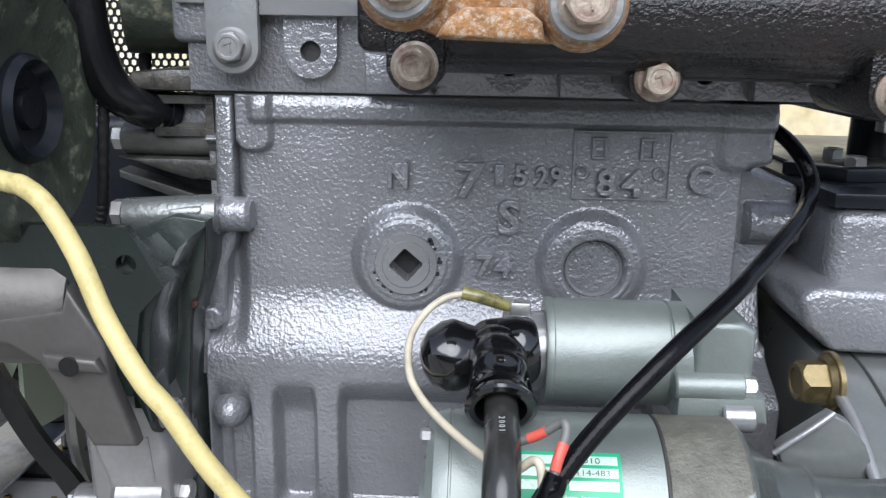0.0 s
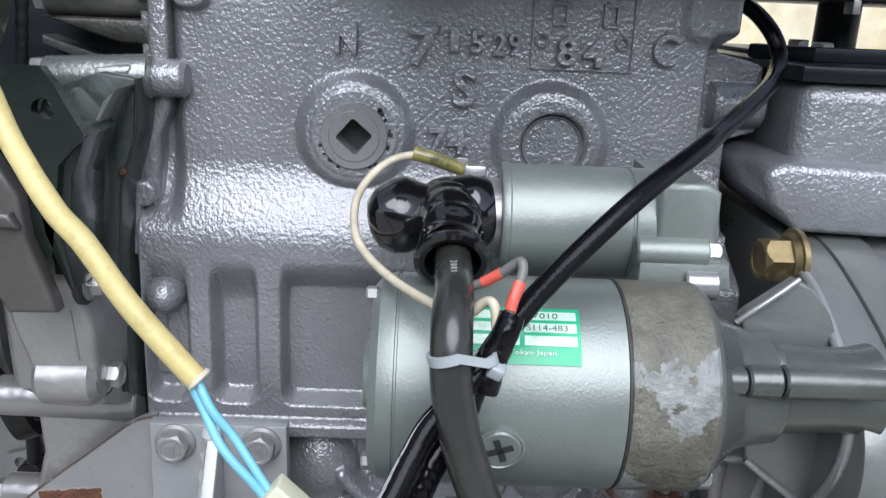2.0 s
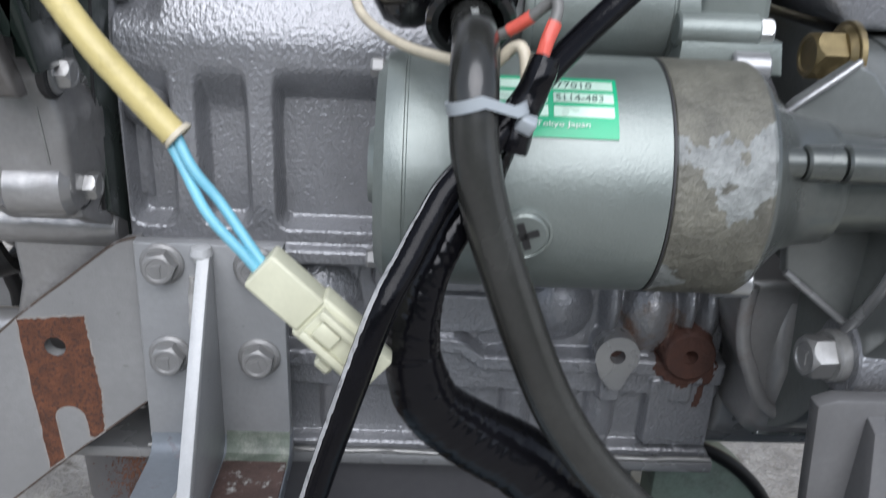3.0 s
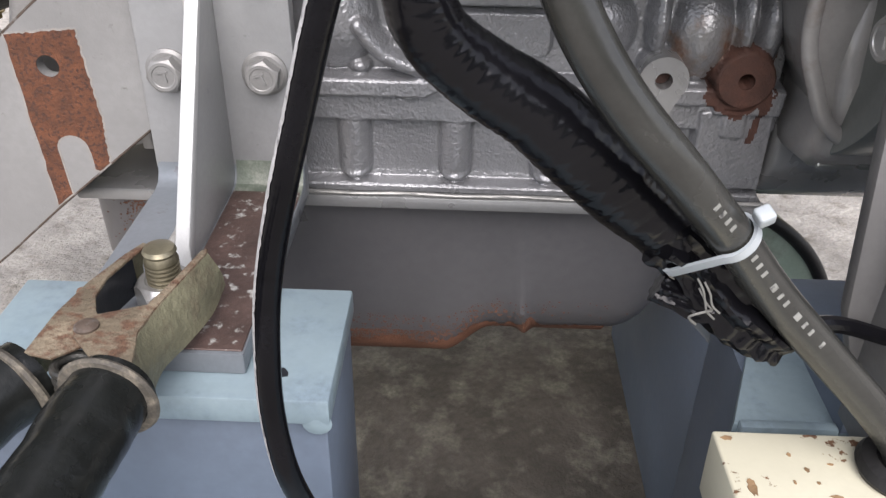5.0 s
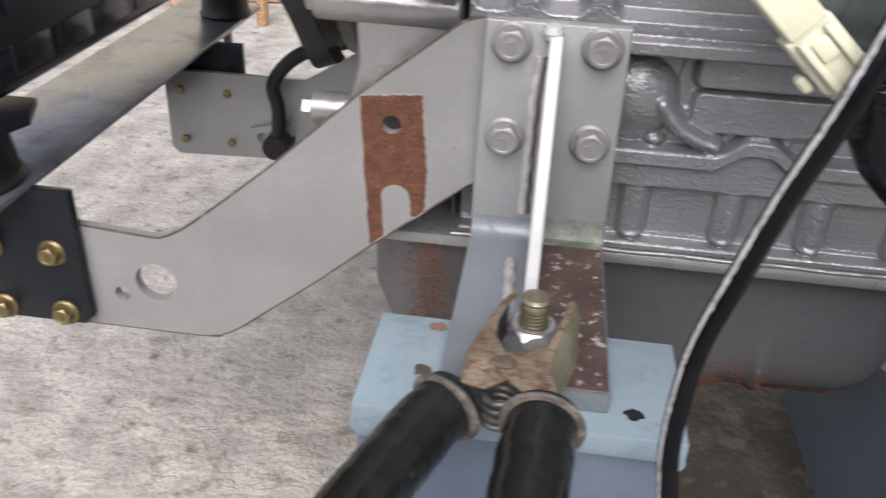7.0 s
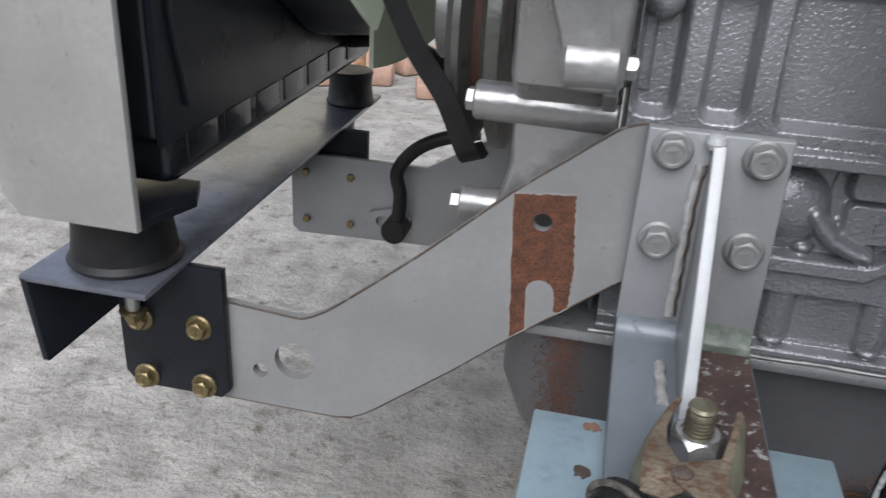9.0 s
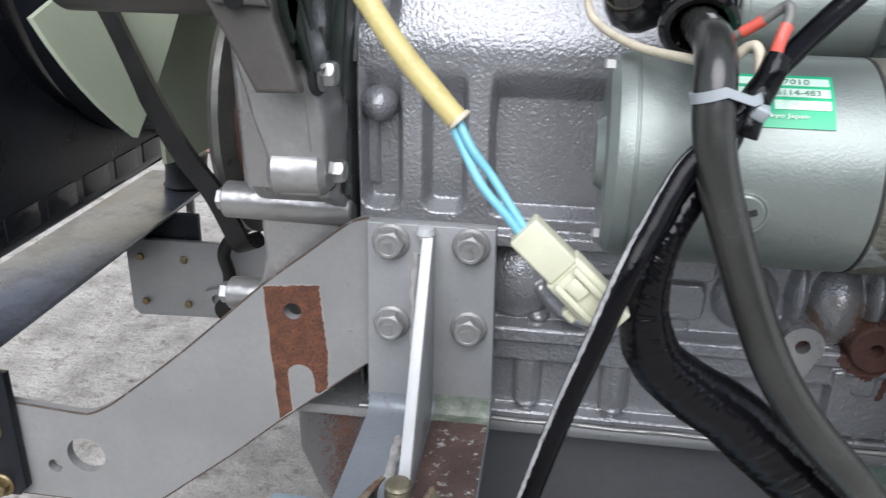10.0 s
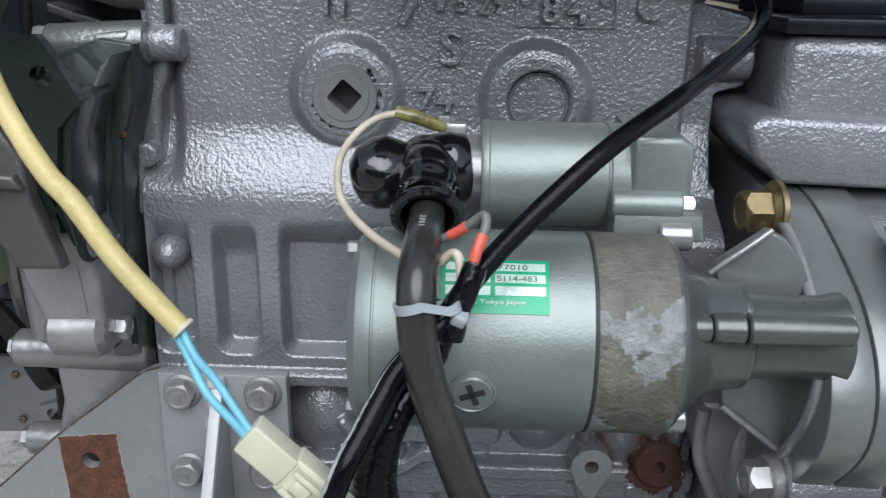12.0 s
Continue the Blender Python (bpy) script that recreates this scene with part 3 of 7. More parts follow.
def plug_mesh():
    bm = bmesh.new()
    n, sq = 40, 0.0061
    def ring(r, y): return [bm.verts.new((sp[0] + r * math.cos(2 * math.pi * k / n), y, sp[2] + r * math.sin(2 * math.pi * k / n))) for k in range(n)]
    def square(s, y):
        out = []
        for k in range(n):
            a = 2 * math.pi * k / n
            c, d = math.cos(a - 0.86), math.sin(a - 0.86)
            q = s / max(abs(c), abs(d))
            out.append(bm.verts.new((sp[0] + q * math.cos(a), y, sp[2] + q * math.sin(a))))
        return out
    rs = [ring(0.0154, 0.002), ring(0.0154, -0.0085), ring(0.0149, -0.0092), ring(0.0118, -0.0092), ring(0.0114, -0.0098), square(sq, -0.0098), square(sq * 0.96, 0.0032)]
    for p, q in zip(rs, rs[1:]):
        for k in range(n):
            bm.faces.new((p[k], p[(k + 1) % n], q[(k + 1) % n], q[k]))
    return bm


# near-black floor paints the shade at the bottom of the socket
part("socket_shade", box(sp[0] - 0.0075, sp[0] + 0.0075, 0.0024, 0.0050, sp[2] - 0.0075, sp[2] + 0.0075, 0), GASKETSHADE, engine)
part("square_drive_plug", plug_mesh(), GREYP, engine, "grey threaded plug with a square socket")
seal = bmesh.new()
rnd = random.Random(4)
for k in range(18):
    a = rnd.uniform(-1.5, 1.0) if k < 13 else rnd.uniform(3.4, 4.4)
    r = 0.0158 + rnd.uniform(0, 0.0009)
    s = rnd.uniform(0.0005, 0.0012)
    c = (sp[0] + r * math.cos(a), -0.0062, sp[2] + r * math.sin(a))
    box(c[0] - s, c[0] + s, c[1] - 0.0012, c[1] + 0.002, c[2] - s, c[2] + s, s * 0.45, 1, seal)
part("sealant_crumb", seal, GASKETSHADE, engine, "black sealant squeezed out round the plug")
part("core_plug", lathe([(0, 0.0140), (0.0024, 0.0140), (0.0027, 0.0134), (0.0006, 0.0122), (0.0006, 0)], (0.0963, 0.0002, 0.5072), (0, -1, 0), 48), GREYP, engine, "pressed steel core plug")

for text, x0, x1, z0, z1 in (("N", -0.0048, 0.0052, 0.5452, 0.5582), ("7", 0.0278, 0.0420, 0.5410, 0.5585), ("1", 0.0465, 0.0512, 0.5482, 0.5582),
                             ("5", 0.0558, 0.0620, 0.5478, 0.5580), ("2", 0.0660, 0.0720, 0.5472, 0.5578), ("9", 0.0728, 0.0790, 0.5472, 0.5578),
                             ("S", 0.0486, 0.0598, 0.5235, 0.5412), ("7", 0.0388, 0.0472, 0.5020, 0.5138), ("4", 0.0472, 0.0562, 0.5020, 0.5138),
                             ("8", 0.0950, 0.1042, 0.5438, 0.5570), ("4", 0.1066, 0.1174, 0.5438, 0.5572), ("C", 0.1382, 0.1500, 0.5455, 0.5602)):
    lettering(text, x0, x1, z0, z1, -0.0004, CAST, engine, raised=0.0042, weight=0.010)
part("badge_frame", frame_mesh(0.0835, 0.1302, 0.5418, 0.5748, 0.0011, -0.0018, 0.002), CAST, engine)
for x in (0.0922, 0.1150):
    part("raised_block", frame_mesh(x, x + 0.0072, 0.5612, 0.5716, 0.0014, -0.0024, 0.002), CAST, engine)
for x in (0.0884, 0.1248):
    part("raised_ring", lathe([(-0.001, 0.0033), (0.0019, 0.0033), (0.0023, 0.0027), (0.0019, 0.0020), (-0.001, 0.0020)], (x, 0, 0.5545), (0, -1, 0), 20), CAST, engine)
part("casting_dot", lathe([(0, 0.0007), (0.0006, 0.0005), (0.0008, 0)], (0.0165, 0, 0.5525), (0, -1, 0), 10), CAST, engine)
for k, ch in enumerate("3TNE84"):
    lettering(ch, 0.0195 + k * 0.0079, 0.0255 + k * 0.0079, 0.3268, 0.3352, -0.0072, CAST, engine, raised=0.0005, weight=0.0)

# rust that ran from the threaded boss
tear = [(0.1340 + 0.0108 * math.cos(radians(a)), 0.3172 + 0.0108 * math.sin(radians(a))) for a in range(-20, 201, 10)] + [(0.1262, 0.3060), (0.1320, 0.2990), (0.1370, 0.2985), (0.1400, 0.3060)]
part("boss_face", prism(tear, "y", -0.0186, -0.0080, 0.0010, 3, [(0.1340, 0.3172, 0.0038)]), GREYP, engine, "flat grey boss with a threaded hole")
part("boss_bore", rod((0.1340, -0.0120, 0.3172), (0.1340, -0.0095, 0.3172), 0.0042), DKRUST, engine)
part("rust_patch", lathe([(0.0, 0.0037), (0.0012, 0.0037), (0.0012, 0.0118), (0.0, 0.0127)], (0.1700, -0.0156, 0.3172), (0, -1, 0), 28), DKRUST, engine, "brown rusted boss face")
head_y = -0.004
# ---- cylinder head strip ----
head = thing("cylinder_head", "grey cast cylinder head edge with drilled lugs", "cylinder head", (0.05, 0.15, 0.59))
part("casting", box(-0.098, 0.19, head_y, 0.33, 0.5900, 0.70, 0.0008), CAST, head)
part("gasket", box(-0.096, 0.19, -0.0015, 0.33, 0.5886, 0.5902, 0), GASKETSHADE, head, "dark thin head gasket edge")
for cx, cz, h in ((-0.0395, 0.609, 0.011), (0.0515, 0.6042, 0.012), (0.1400, 0.6020, 0.012)):
    lug = [(cx - 0.0122, 0.64), *arc(cx, cz, 0.0122, 180, 360, 14), (cx + 0.0122, 0.64)]
    part("lug", prism(lug, "y", head_y - h * 0.45, head_y + 0.004, 0.001, 2, [(cx, cz, 0.0048)]), CAST, head)
    # lug hole filled with a near-black disc, its inner shade as colour
    part("lug_bore", lathe([(0, 0.0048), (0.009, 0.0048), (0.009, 0)], (cx, head_y - 0.001, cz), (0, 1, 0), 20), GASKETSHADE, head)
for x0, x1 in ((-0.0142, -0.002), (0.0745, 0.0880), (0.1615, 0.1780)):
    part("rib", prism([(x0, 0.5905), (x1 + 0.02, 0.5905), (x1 + 0.006, 0.607), (x0, 0.609)], "y", head_y - 0.009, head_y + 0.002, 0.0008), CAST, head)

M8FL = hex_mesh("flange_bolt", 0.012, 0.0052, 0.0088, 0.0022, GREYBOLT)
M8RUST = hex_mesh("rusted_flange_bolt", 0.0112, 0.0062, 0.0086, 0.0026, RUSTBOLT)
M10RUST = hex_mesh("large_rusted_bolt", 0.0120, 0.0060, 0.0086, 0.0020, RUSTBOLT)
M8ZINC = hex_mesh("zinc_hex_bolt", 0.0105, 0.006, 0.0, 0.0, STEEL, False)
M8BK = hex_mesh("bracket_bolt", 0.0130, 0.0058, 0.0094, 0.0022, GREYBOLT)
GOLD = hex_mesh("gold_flange_bolt", 0.0098, 0.0046, 0.0080, 0.0018, BRASS)
GOLDS = hex_mesh("small_gold_bolt", 0.0060, 0.003, 0.0, 0.0, BRASS, False)

# ---- lifting strap on the head ----
strap = thing("lifting_strap", "grey steel strap bolted to the cylinder head", "bracket", (-0.074, -0.012, 0.6))
out = [(-0.0855, 0.70), *arc(-0.0735, 0.6105, 0.0120, 180, 360, 14), (-0.0615, 0.70)]
part("plate", prism(out, "y", -0.0165, -0.0110, 0.0008), GREYP, strap)
part("cross_plate", prism([(-0.0615, 0.6245), (-0.015, 0.6245), (-0.015, 0.6335), (-0.0275, 0.636), (-0.0275, 0.66), (-0.0615, 0.66)], "y", -0.0145, -0.0095, 0.0008), GREYP, strap)
part("cast_plate", box(-0.1003, -0.0829, -0.0125, -0.004, 0.6293, 0.66, 0.001, 2), GREYP, strap)
for k, ch in enumerate("13"):
    lettering(ch, -0.0958 + 0.0048 * k, -0.0925 + 0.0048 * k, 0.6323, 0.6371, -0.0125, GREYP, strap, "cast_digit", raised=0.0005, weight=0.0)
placed("bolt", M8FL, strap, facing((-0.0735, -0.0165, 0.6105), (0, -1, 0), 12))
# no opening is cut: a dark sheet paints the slot's shade
part("slot", prism([(-0.0750, 0.66), *arc(-0.0717, 0.6375, 0.0042, 180, 360, 12), (-0.0675, 0.66)], "y", -0.0168, -0.0160, 0), REARP, strap, "dark sheet painting the shade of a slot in the strap")

# ---- black manifold ----
mani = thing("exhaust_manifold", "gloss black cast manifold with browned flange bolts", "manifold", (0.1, -0.07, 0.62))
part("lower_runner", box(0.000, 0.1000, -0.070, -0.020, 0.6110, 0.6240, 0.005, 4), BLACKP, mani)
part("lower_runner", box(0.1000, 0.235, -0.070, -0.012, 0.6015, 0.6240, 0.006, 4), BROWNBLK, mani, "brown-black heat-stained runner")
part("runner_web", prism([(0.0880, 0.6120), (0.1010, 0.6120), (0.1150, 0.6010), (0.1040, 0.5960)], "y", -0.060, -0.012, 0.002, 2), BLACKP, mani)
part("runner_web", prism([(0.1700, 0.6030), (0.2050, 0.6030), (0.2350, 0.5960), (0.1900, 0.5925)], "y", -0.060, -0.012, 0.002, 2), BLACKP, mani)
part("upper_runner", rod((0.022, -0.068, 0.6270), (0.26, -0.068, 0.6270), 0.0240), BLACKCAST, mani)
part("runner_back", box(0.004, 0.232, -0.045, -0.006, 0.612, 0.70, 0.004, 2), BLACKCAST, mani)
part("top_plate", prism([(0.098, 0.6330), (0.182, 0.6330), (0.1860, 0.6280), (0.2100, 0.6280), (0.2100, 0.66), (0.098, 0.66)], "y", -0.0800, -0.05, 0.003, 3), BLACKCAST, mani, "glossy rough-cast top face")
part("top_channel", box(0.1020, 0.1760, -0.0815, -0.078, 0.6360, 0.6600, 0.0012, 2), BLACKCAST, mani)
for cx, cz, cy in ((0.0145, 0.6065, -0.094), (0.1045, 0.6025, -0.0755), (0.1885, 0.5995, -0.088)):
    tab = [(cx - 0.0105, 0.66), *arc(cx, cz, 0.0105, 180, 360, 12), (cx + 0.0105, 0.66)]
    part("tab", prism(tab, "y", cy + 0.0005, -0.03, 0.0015), BLACKCAST, mani)
    placed("bolt", M8RUST, mani, facing((cx, cy, cz), (0, -1, 0), 20), "browned flanged hex bolt")
part("neck", box(-0.008, 0.03, -0.085, -0.02, 0.6105, 0.70, 0.005, 3), BLACKCAST, mani)
part("support_tab", prism([(0.205, 0.625), (0.214, 0.625), (0.222, 0.66), (0.212, 0.66)], "y", -0.09, -0.085, 0.0006), DULLSIL, mani)

flange = thing("rusty_flange", "rusted iron pipe flange with two pale washers", "flange", (0.04, -0.13, 0.63))
part("plate", prism([(0.0060, 0.6320), (0.0140, 0.6210), (0.0260, 0.6160), (0.0560, 0.6150), (0.0680, 0.6150), (0.0790, 0.6240), (0.082, 0.66), (0.003, 0.66)], "y", -0.1330, -0.122, 0.002, 2), RUSTFL, flange)
part("lip", prism([(0.0240, 0.6165), (0.0570, 0.6155), (0.0560, 0.6215), (0.0515, 0.6255), (0.0330, 0.6255), (0.0275, 0.6220)], "y", -0.1420, -0.1300, 0.0025, 3), RUSTFL, flange, "speckled rusty lip")
for x, z in ((0.0135, 0.6325), (0.0682, 0.6270)):
    part("boss", lathe([(0, 0.0145), (0.006, 0.0130), (0.0100, 0.0118), (0.0100, 0)], (x, -0.1325, z), (0, -1, 0), 32), RUSTFL, flange)
for x, z in ((0.0135, 0.6325), (0.0682, 0.6270)):
    part("washer", lathe([(0, 0.0055), (0, 0.0110), (0.002, 0.0113), (0.003, 0.0106), (0.003, 0.0055)], (x, -0.1425, z), (0, -1, 0), 28), DULLSIL, flange, "pale worn washer")
    placed("bolt", M10RUST, flange, facing((x, -0.1450, z), (0, -1, 0), 5))

# ---- oil pan ----
pan = thing("oil_pan", "grey pressed steel oil pan with rust along its bottom", "oil pan", (0.05, 0.15, 0.15))
part("flange", box(-0.140, 0.1935, -0.0135, 0.33, 0.2460, 0.2530, 0.0018, 2), GREYP, pan)
PROFILE = [(0.247, -0.0040), (0.236, -0.0005), (0.200, 0.0015), (0.172, 0.0030), (0.160, 0.0040), (0.150, 0.0065), (0.142, 0.0105), (0.136, 0.0165), (0.131, 0.026), (0.128, 0.040)]


def pan_lift(x):
    return 0.0185 * float(step(0.040, 0.068, np.float64(x)))


def pan_front(x, z, y):
    """The front of the pan: it steps up towards the flywheel end and has one pressed crease."""
    low = min(1.0, max(0.0, (0.190 - z) / 0.030))
    y -= 0.0060 * math.exp(-((x - 0.0845 + 0.10 * (z - 0.15)) / 0.0034) ** 2) * low
    return (x, y, z + pan_lift(x) * min(1.0, max(0.0, (0.215 - z) / 0.065)))


part("gasket_line", tube([(-0.098 + 0.0145 * k, -0.0122 + 0.0006 * math.sin(k * 1.7), 0.2540) for k in range(21)], 0.0011, 8, 4, rough=0.4), DULLSIL, pan, "thin pale sealant line")


def bowl():
    o = bmesh.new()
    rings = []
    for k, (z, y0) in enumerate(PROFILE):
        inset = max(0.0, y0) * 0.9
        round_end = float(np.interp(z, [0.128, 0.140, 0.155, 0.167, 0.181, 0.200], [0.062, 0.038, 0.021, 0.0125, 0.006, 0.0]))
        x0, x1, y1, r = -0.146 + round_end, 0.163 - inset, 0.30, 0.025
        row = [(x, y, 0) for x, y in arc(x0 + r, y0 + r, r, 180, 270, 8)]
        row += [(x0 + r + (x1 - x0 - 2 * r) * j / 100, y0, 1) for j in range(1, 100)]
        row += [(x, y, 0) for x, y in arc(x1 - r, y0 + r, r, 270, 360, 8)] + [(x1, y1, 0), (x0, y1, 0)]
        rings.append([o.verts.new(pan_front(x, z, y)) for x, y, f in row])
    for p, q in zip(rings, rings[1:]):
        for k in range(len(p)):
            o.faces.new((p[k], p[(k + 1) % len(p)], q[(k + 1) % len(q)], q[k]))
    o.faces.new(rings[-1])
    return o


part("bowl", bowl(), PANP, pan)


def rust_band():
    """Rust that has eaten up from the lower edge of the pan, thicker in places."""
    bm = bmesh.new()
    rows = []
    for k in range(180):
        x = -0.096 + 0.226 * k / 179
        top = 0.1500 + 0.007 * noise.noise(Vector((x * 45, 1, 0))) + 0.0035 * noise.noise(Vector((x * 240, 5, 0))) - 0.007 * float(step(0.045, 0.07, np.float64(x)))
        top += 0.010 * math.exp(-((x - 0.0875) / 0.004) ** 2)
        row = []
        for j in range(7):
            z = top + (0.1300 - top) * j / 6
            y = float(np.interp(z, [p[0] for p in PROFILE][::-1], [p[1] for p in PROFILE][::-1]))
            x2, y2, z2 = pan_front(x, z, y)
            row.append(bm.verts.new((x2, y2 - 0.0004 - 0.0003 * (j > 0), z2 - 0.0006 * (j > 2))))
        rows.append(row)
    for a, b in zip(rows, rows[1:]):
        for j in range(6):
            bm.faces.new((a[j], b[j], b[j + 1], a[j + 1]))
    return bm


part("rust_band", rust_band(), PANRUST, pan, "orange-brown rust along the lower edge")


def rust_specks(n, x0, sx, z0, z1, seed):
    """Fine rust specks scattered on the front of the pan, dense in the middle of a streak."""
    q = random.Random(seed)
    verts, faces = [], []
    for k in range(n):
        x, z = q.gauss(x0, sx), q.uniform(z0, z1)
        y = float(np.interp(z, [p[0] for p in PROFILE][::-1], [p[1] for p in PROFILE][::-1]))
        x, y, z = pan_front(x, z, y)
        r, m, i = q.uniform(0.0002, 0.0006), 6, len(verts)
        verts += [(x + r * math.cos(j * 2 * math.pi / m), y - 0.0004, z + r * q.uniform(0.7, 1.2) * math.sin(j * 2 * math.pi / m)) for j in range(m)]
        faces.append(tuple(range(i, i + m)))
    me = bpy.data.meshes.new("rust_specks")
    me.from_pydata(verts, [], faces)
    me.materials.append(PANRUST)
    ob = attach(new("rust_specks", me), pan)
    ob["label"] = "fine brown rust specks"
    ob["kind"] = "stuff"


rust_specks(2200, -0.1100, 0.0068, 0.165, 0.243, 3)
rust_specks(1400, 0.0, 0.035, 0.146, 0.158, 5)
rust_specks(500, 0.01, 0.05, 0.155, 0.170, 6)

# ---- starter motor ----
starter = thing("starter_motor", "grey-green starter motor with flaking paint on its nose", "starter motor", (0.09, -0.1017, 0.40))
SY, SZ, SR = -0.1017, 0.4351, 0.0385
ax = (1, 0, 0)
part("rear_cap", lathe([(-0.003, 0), (-0.003, 0.012), (0, 0.014), (0, 0.0335), (0.003, 0.0372), (0.0075, 0.0385), (0.0085, 0.0385), (0.0088, 0.0380), (0.0094, 0.0380), (0.0097, 0.0386), (0.05, 0.0386), (0.05, 0)], (0.0215, SY, SZ), ax, 64), STARTER, starter)
part("yoke", lathe([(0, 0.0382), (0.0005, 0.0387), (0.0605, 0.0387), (0.0610, 0.0380), (0.0610, 0)], (0.0480, SY, SZ), ax, 64), STARTER, starter)
part("nose_ring", lathe([(0, 0), (0, 0.0380), (0.0006, 0.0388), (0.0290, 0.0388), (0.0302, 0.0380), (0.0302, 0)], (0.1095, SY, SZ), ax, 64), PEEL, starter, "weathered ring with paint flaking off")
part("nose_cone", lathe([(0, 0), (0, 0.0375), (0.0012, 0.0372), (0.0020, 0.0366), (0.0045, 0.0335), (0.0120, 0.0262), (0.0150, 0.0238), (0.0210, 0.0218), (0.0280, 0.0208), (0.0280, 0)], (0.1396, SY, SZ), ax, 64), CONEP, starter, "dark grey-green nose cone")
part("seam", lathe([(0, 0.037), (0, 0.0389), (0.0007, 0.0389), (0.0007, 0.037)], (0.1088, SY, SZ), ax, 64), GASKETSHADE, starter)
part("nose_lug", rod((0.1640, -0.1255, 0.4485), (0.2020, -0.1255, 0.4485), 0.0060, 0.0054), CONEP, starter)
part("nose_lug", rod((0.1515, -0.1258, 0.4485), (0.1630, -0.1255, 0.4485), 0.0056, 0.0060), CONEP, starter)
part("nose_stud", rod((0.1440, -0.1262, 0.4485), (0.1510, -0.1258, 0.4485), 0.0050), CONEP, starter)
for y, z in ((SY - 0.0190, SZ - 0.0255), (SY - 0.006, SZ + 0.0335)):
    part("rear_bolt", rod((0.0188, y, z), (0.0235, y, z), 0.0032, seg=6), GREYBOLT, starter)
part("front_boss", rod((0.139, SY + 0.018, SZ + 0.034), (0.152, SY + 0.018, SZ + 0.034), 0.006), GREYP, starter)
part("front_boss", rod((0.139, SY + 0.0, SZ - 0.0375), (0.153, SY + 0.0, SZ - 0.0375), 0.0062), GREYP, starter)
sc = Vector((0.0665, SY - 0.0390, SZ - 0.0075))
sn = Vector((0, -0.985, -0.19)).normalized()
part("pole_screw", lathe([(-0.003, 0.0085), (0.0003, 0.0085), (0.0006, 0.0078), (0.0002, 0.0074), (0.0008, 0.0066), (0.0009, 0)], sc, sn, 32), STARTER, starter, "countersunk cross-slot pole screw")
slot = bmesh.new()
for w, h in ((0.0046, 0.0011), (0.0011, 0.0046)):
    box(-w, w, -h, h, 0.0004, 0.0013, 0, 1, slot)
placed("screw_slot", finish(slot, "screw_slot", GASKETSHADE), starter, facing(sc, sn, 20))


def curved_plate(x0, x1, a0, a1, r, mat, name, label="", n=14):
    """A thin plate bent round the starter body, between two angles measured from straight ahead, upwards."""
    bm = bmesh.new()
    rows = []
    for rr in (r, r + 0.0004):
        rows.append([[bm.verts.new((x, SY - rr * math.cos(radians(a0 + (a1 - a0) * k / n)), SZ + rr * math.sin(radians(a0 + (a1 - a0) * k / n)))) for x in (x0, x1)] for k in range(n + 1)])
    for row in rows:
        for p, q in zip(row, row[1:]):
            bm.faces.new((p[0], p[1], q[1], q[0]))
    for s in (0, 1):
        for k in range(n):
            bm.faces.new((rows[0][k][s], rows[0][k + 1][s], rows[1][k + 1][s], rows[1][k][s]))
    for k in (0, n):
        bm.faces.new((rows[0][k][0], rows[0][k][1], rows[1][k][1], rows[1][k][0]))
    return part(name, bm, mat, starter, label)


LA0, LA1 = 32.0, 63.0
label = curved_plate(0.0545, 0.0925, LA0, LA1, 0.0388, GREENLB, "rating_label", "green rating label with pale fields")
for x0, x1, a0, a1 in ((0.0735, 0.0912, 55.5, 60.5), (0.0560, 0.0718, 55.5, 60.5), (0.0735, 0.0912, 48.5, 53.5), (0.0560, 0.0718, 48.5, 53.5), (0.0735, 0.0912, 41.5, 46.5), (0.0560, 0.0718, 41.5, 46.5)):
    o = curved_plate(x0, x1, a0, a1, 0.0391, PALELB, "label_field", n=4)


def on_label(x, a, r=0.0396):
    a = radians(a)
    n = Vector((0, -math.cos(a), math.sin(a)))
    return Matrix.Translation((x, SY - r * math.cos(a), SZ + r * math.sin(a))) @ Matrix(((1, 0, 0), (0, math.sin(a), -math.cos(a)), (0, math.cos(a), math.sin(a)))).to_4x4()


for text, x, a, w, h, mt in (("77010", 0.0745, 56.2, 0.0105, 0.0022, INK), ("S114-483", 0.0742, 49.3, 0.0140, 0.0022, INK), ("Ltd. Tokyo Japan", 0.0625, 36.2, 0.0215, 0.0019, WHITEINK)):
    lettering(text, 0, w, 0, h, 0, mt, starter, "label_print", 0.0001, on_label(x, a), 0, 0.0)

# solenoid on top
OY, OZ, OR = -0.0562, 0.4856, 0.0225
part("solenoid", lathe([(0, 0), (0, 0.0225), (0.0008, 0.0230), (0.0030, 0.0230), (0.0036, 0.0225), (0.0505, 0.0225), (0.0510, 0.0219), (0.0516, 0.0219), (0.0522, 0.0226), (0.060, 0.0226), (0.060, 0)], (0.0685, OY, OZ), ax, 56), STARTER, starter, "grey-green solenoid cylinder")
part("terminal_cap", lathe([(0, 0), (0, 0.015), (0.002, 0.0165), (0.0085, 0.0168), (0.0085, 0)], (0.0605, OY, OZ), ax, 40), GREYP, starter)
part("solenoid_bracket", prism([(0.1275, 0.4990), (0.1275, 0.5080), (0.1460, 0.5080), (0.1515, 0.5040), (0.1520, 0.4800), (0.1275, 0.4800)], "y", -0.0800, -0.03, 0.003, 3), STARTER, starter)
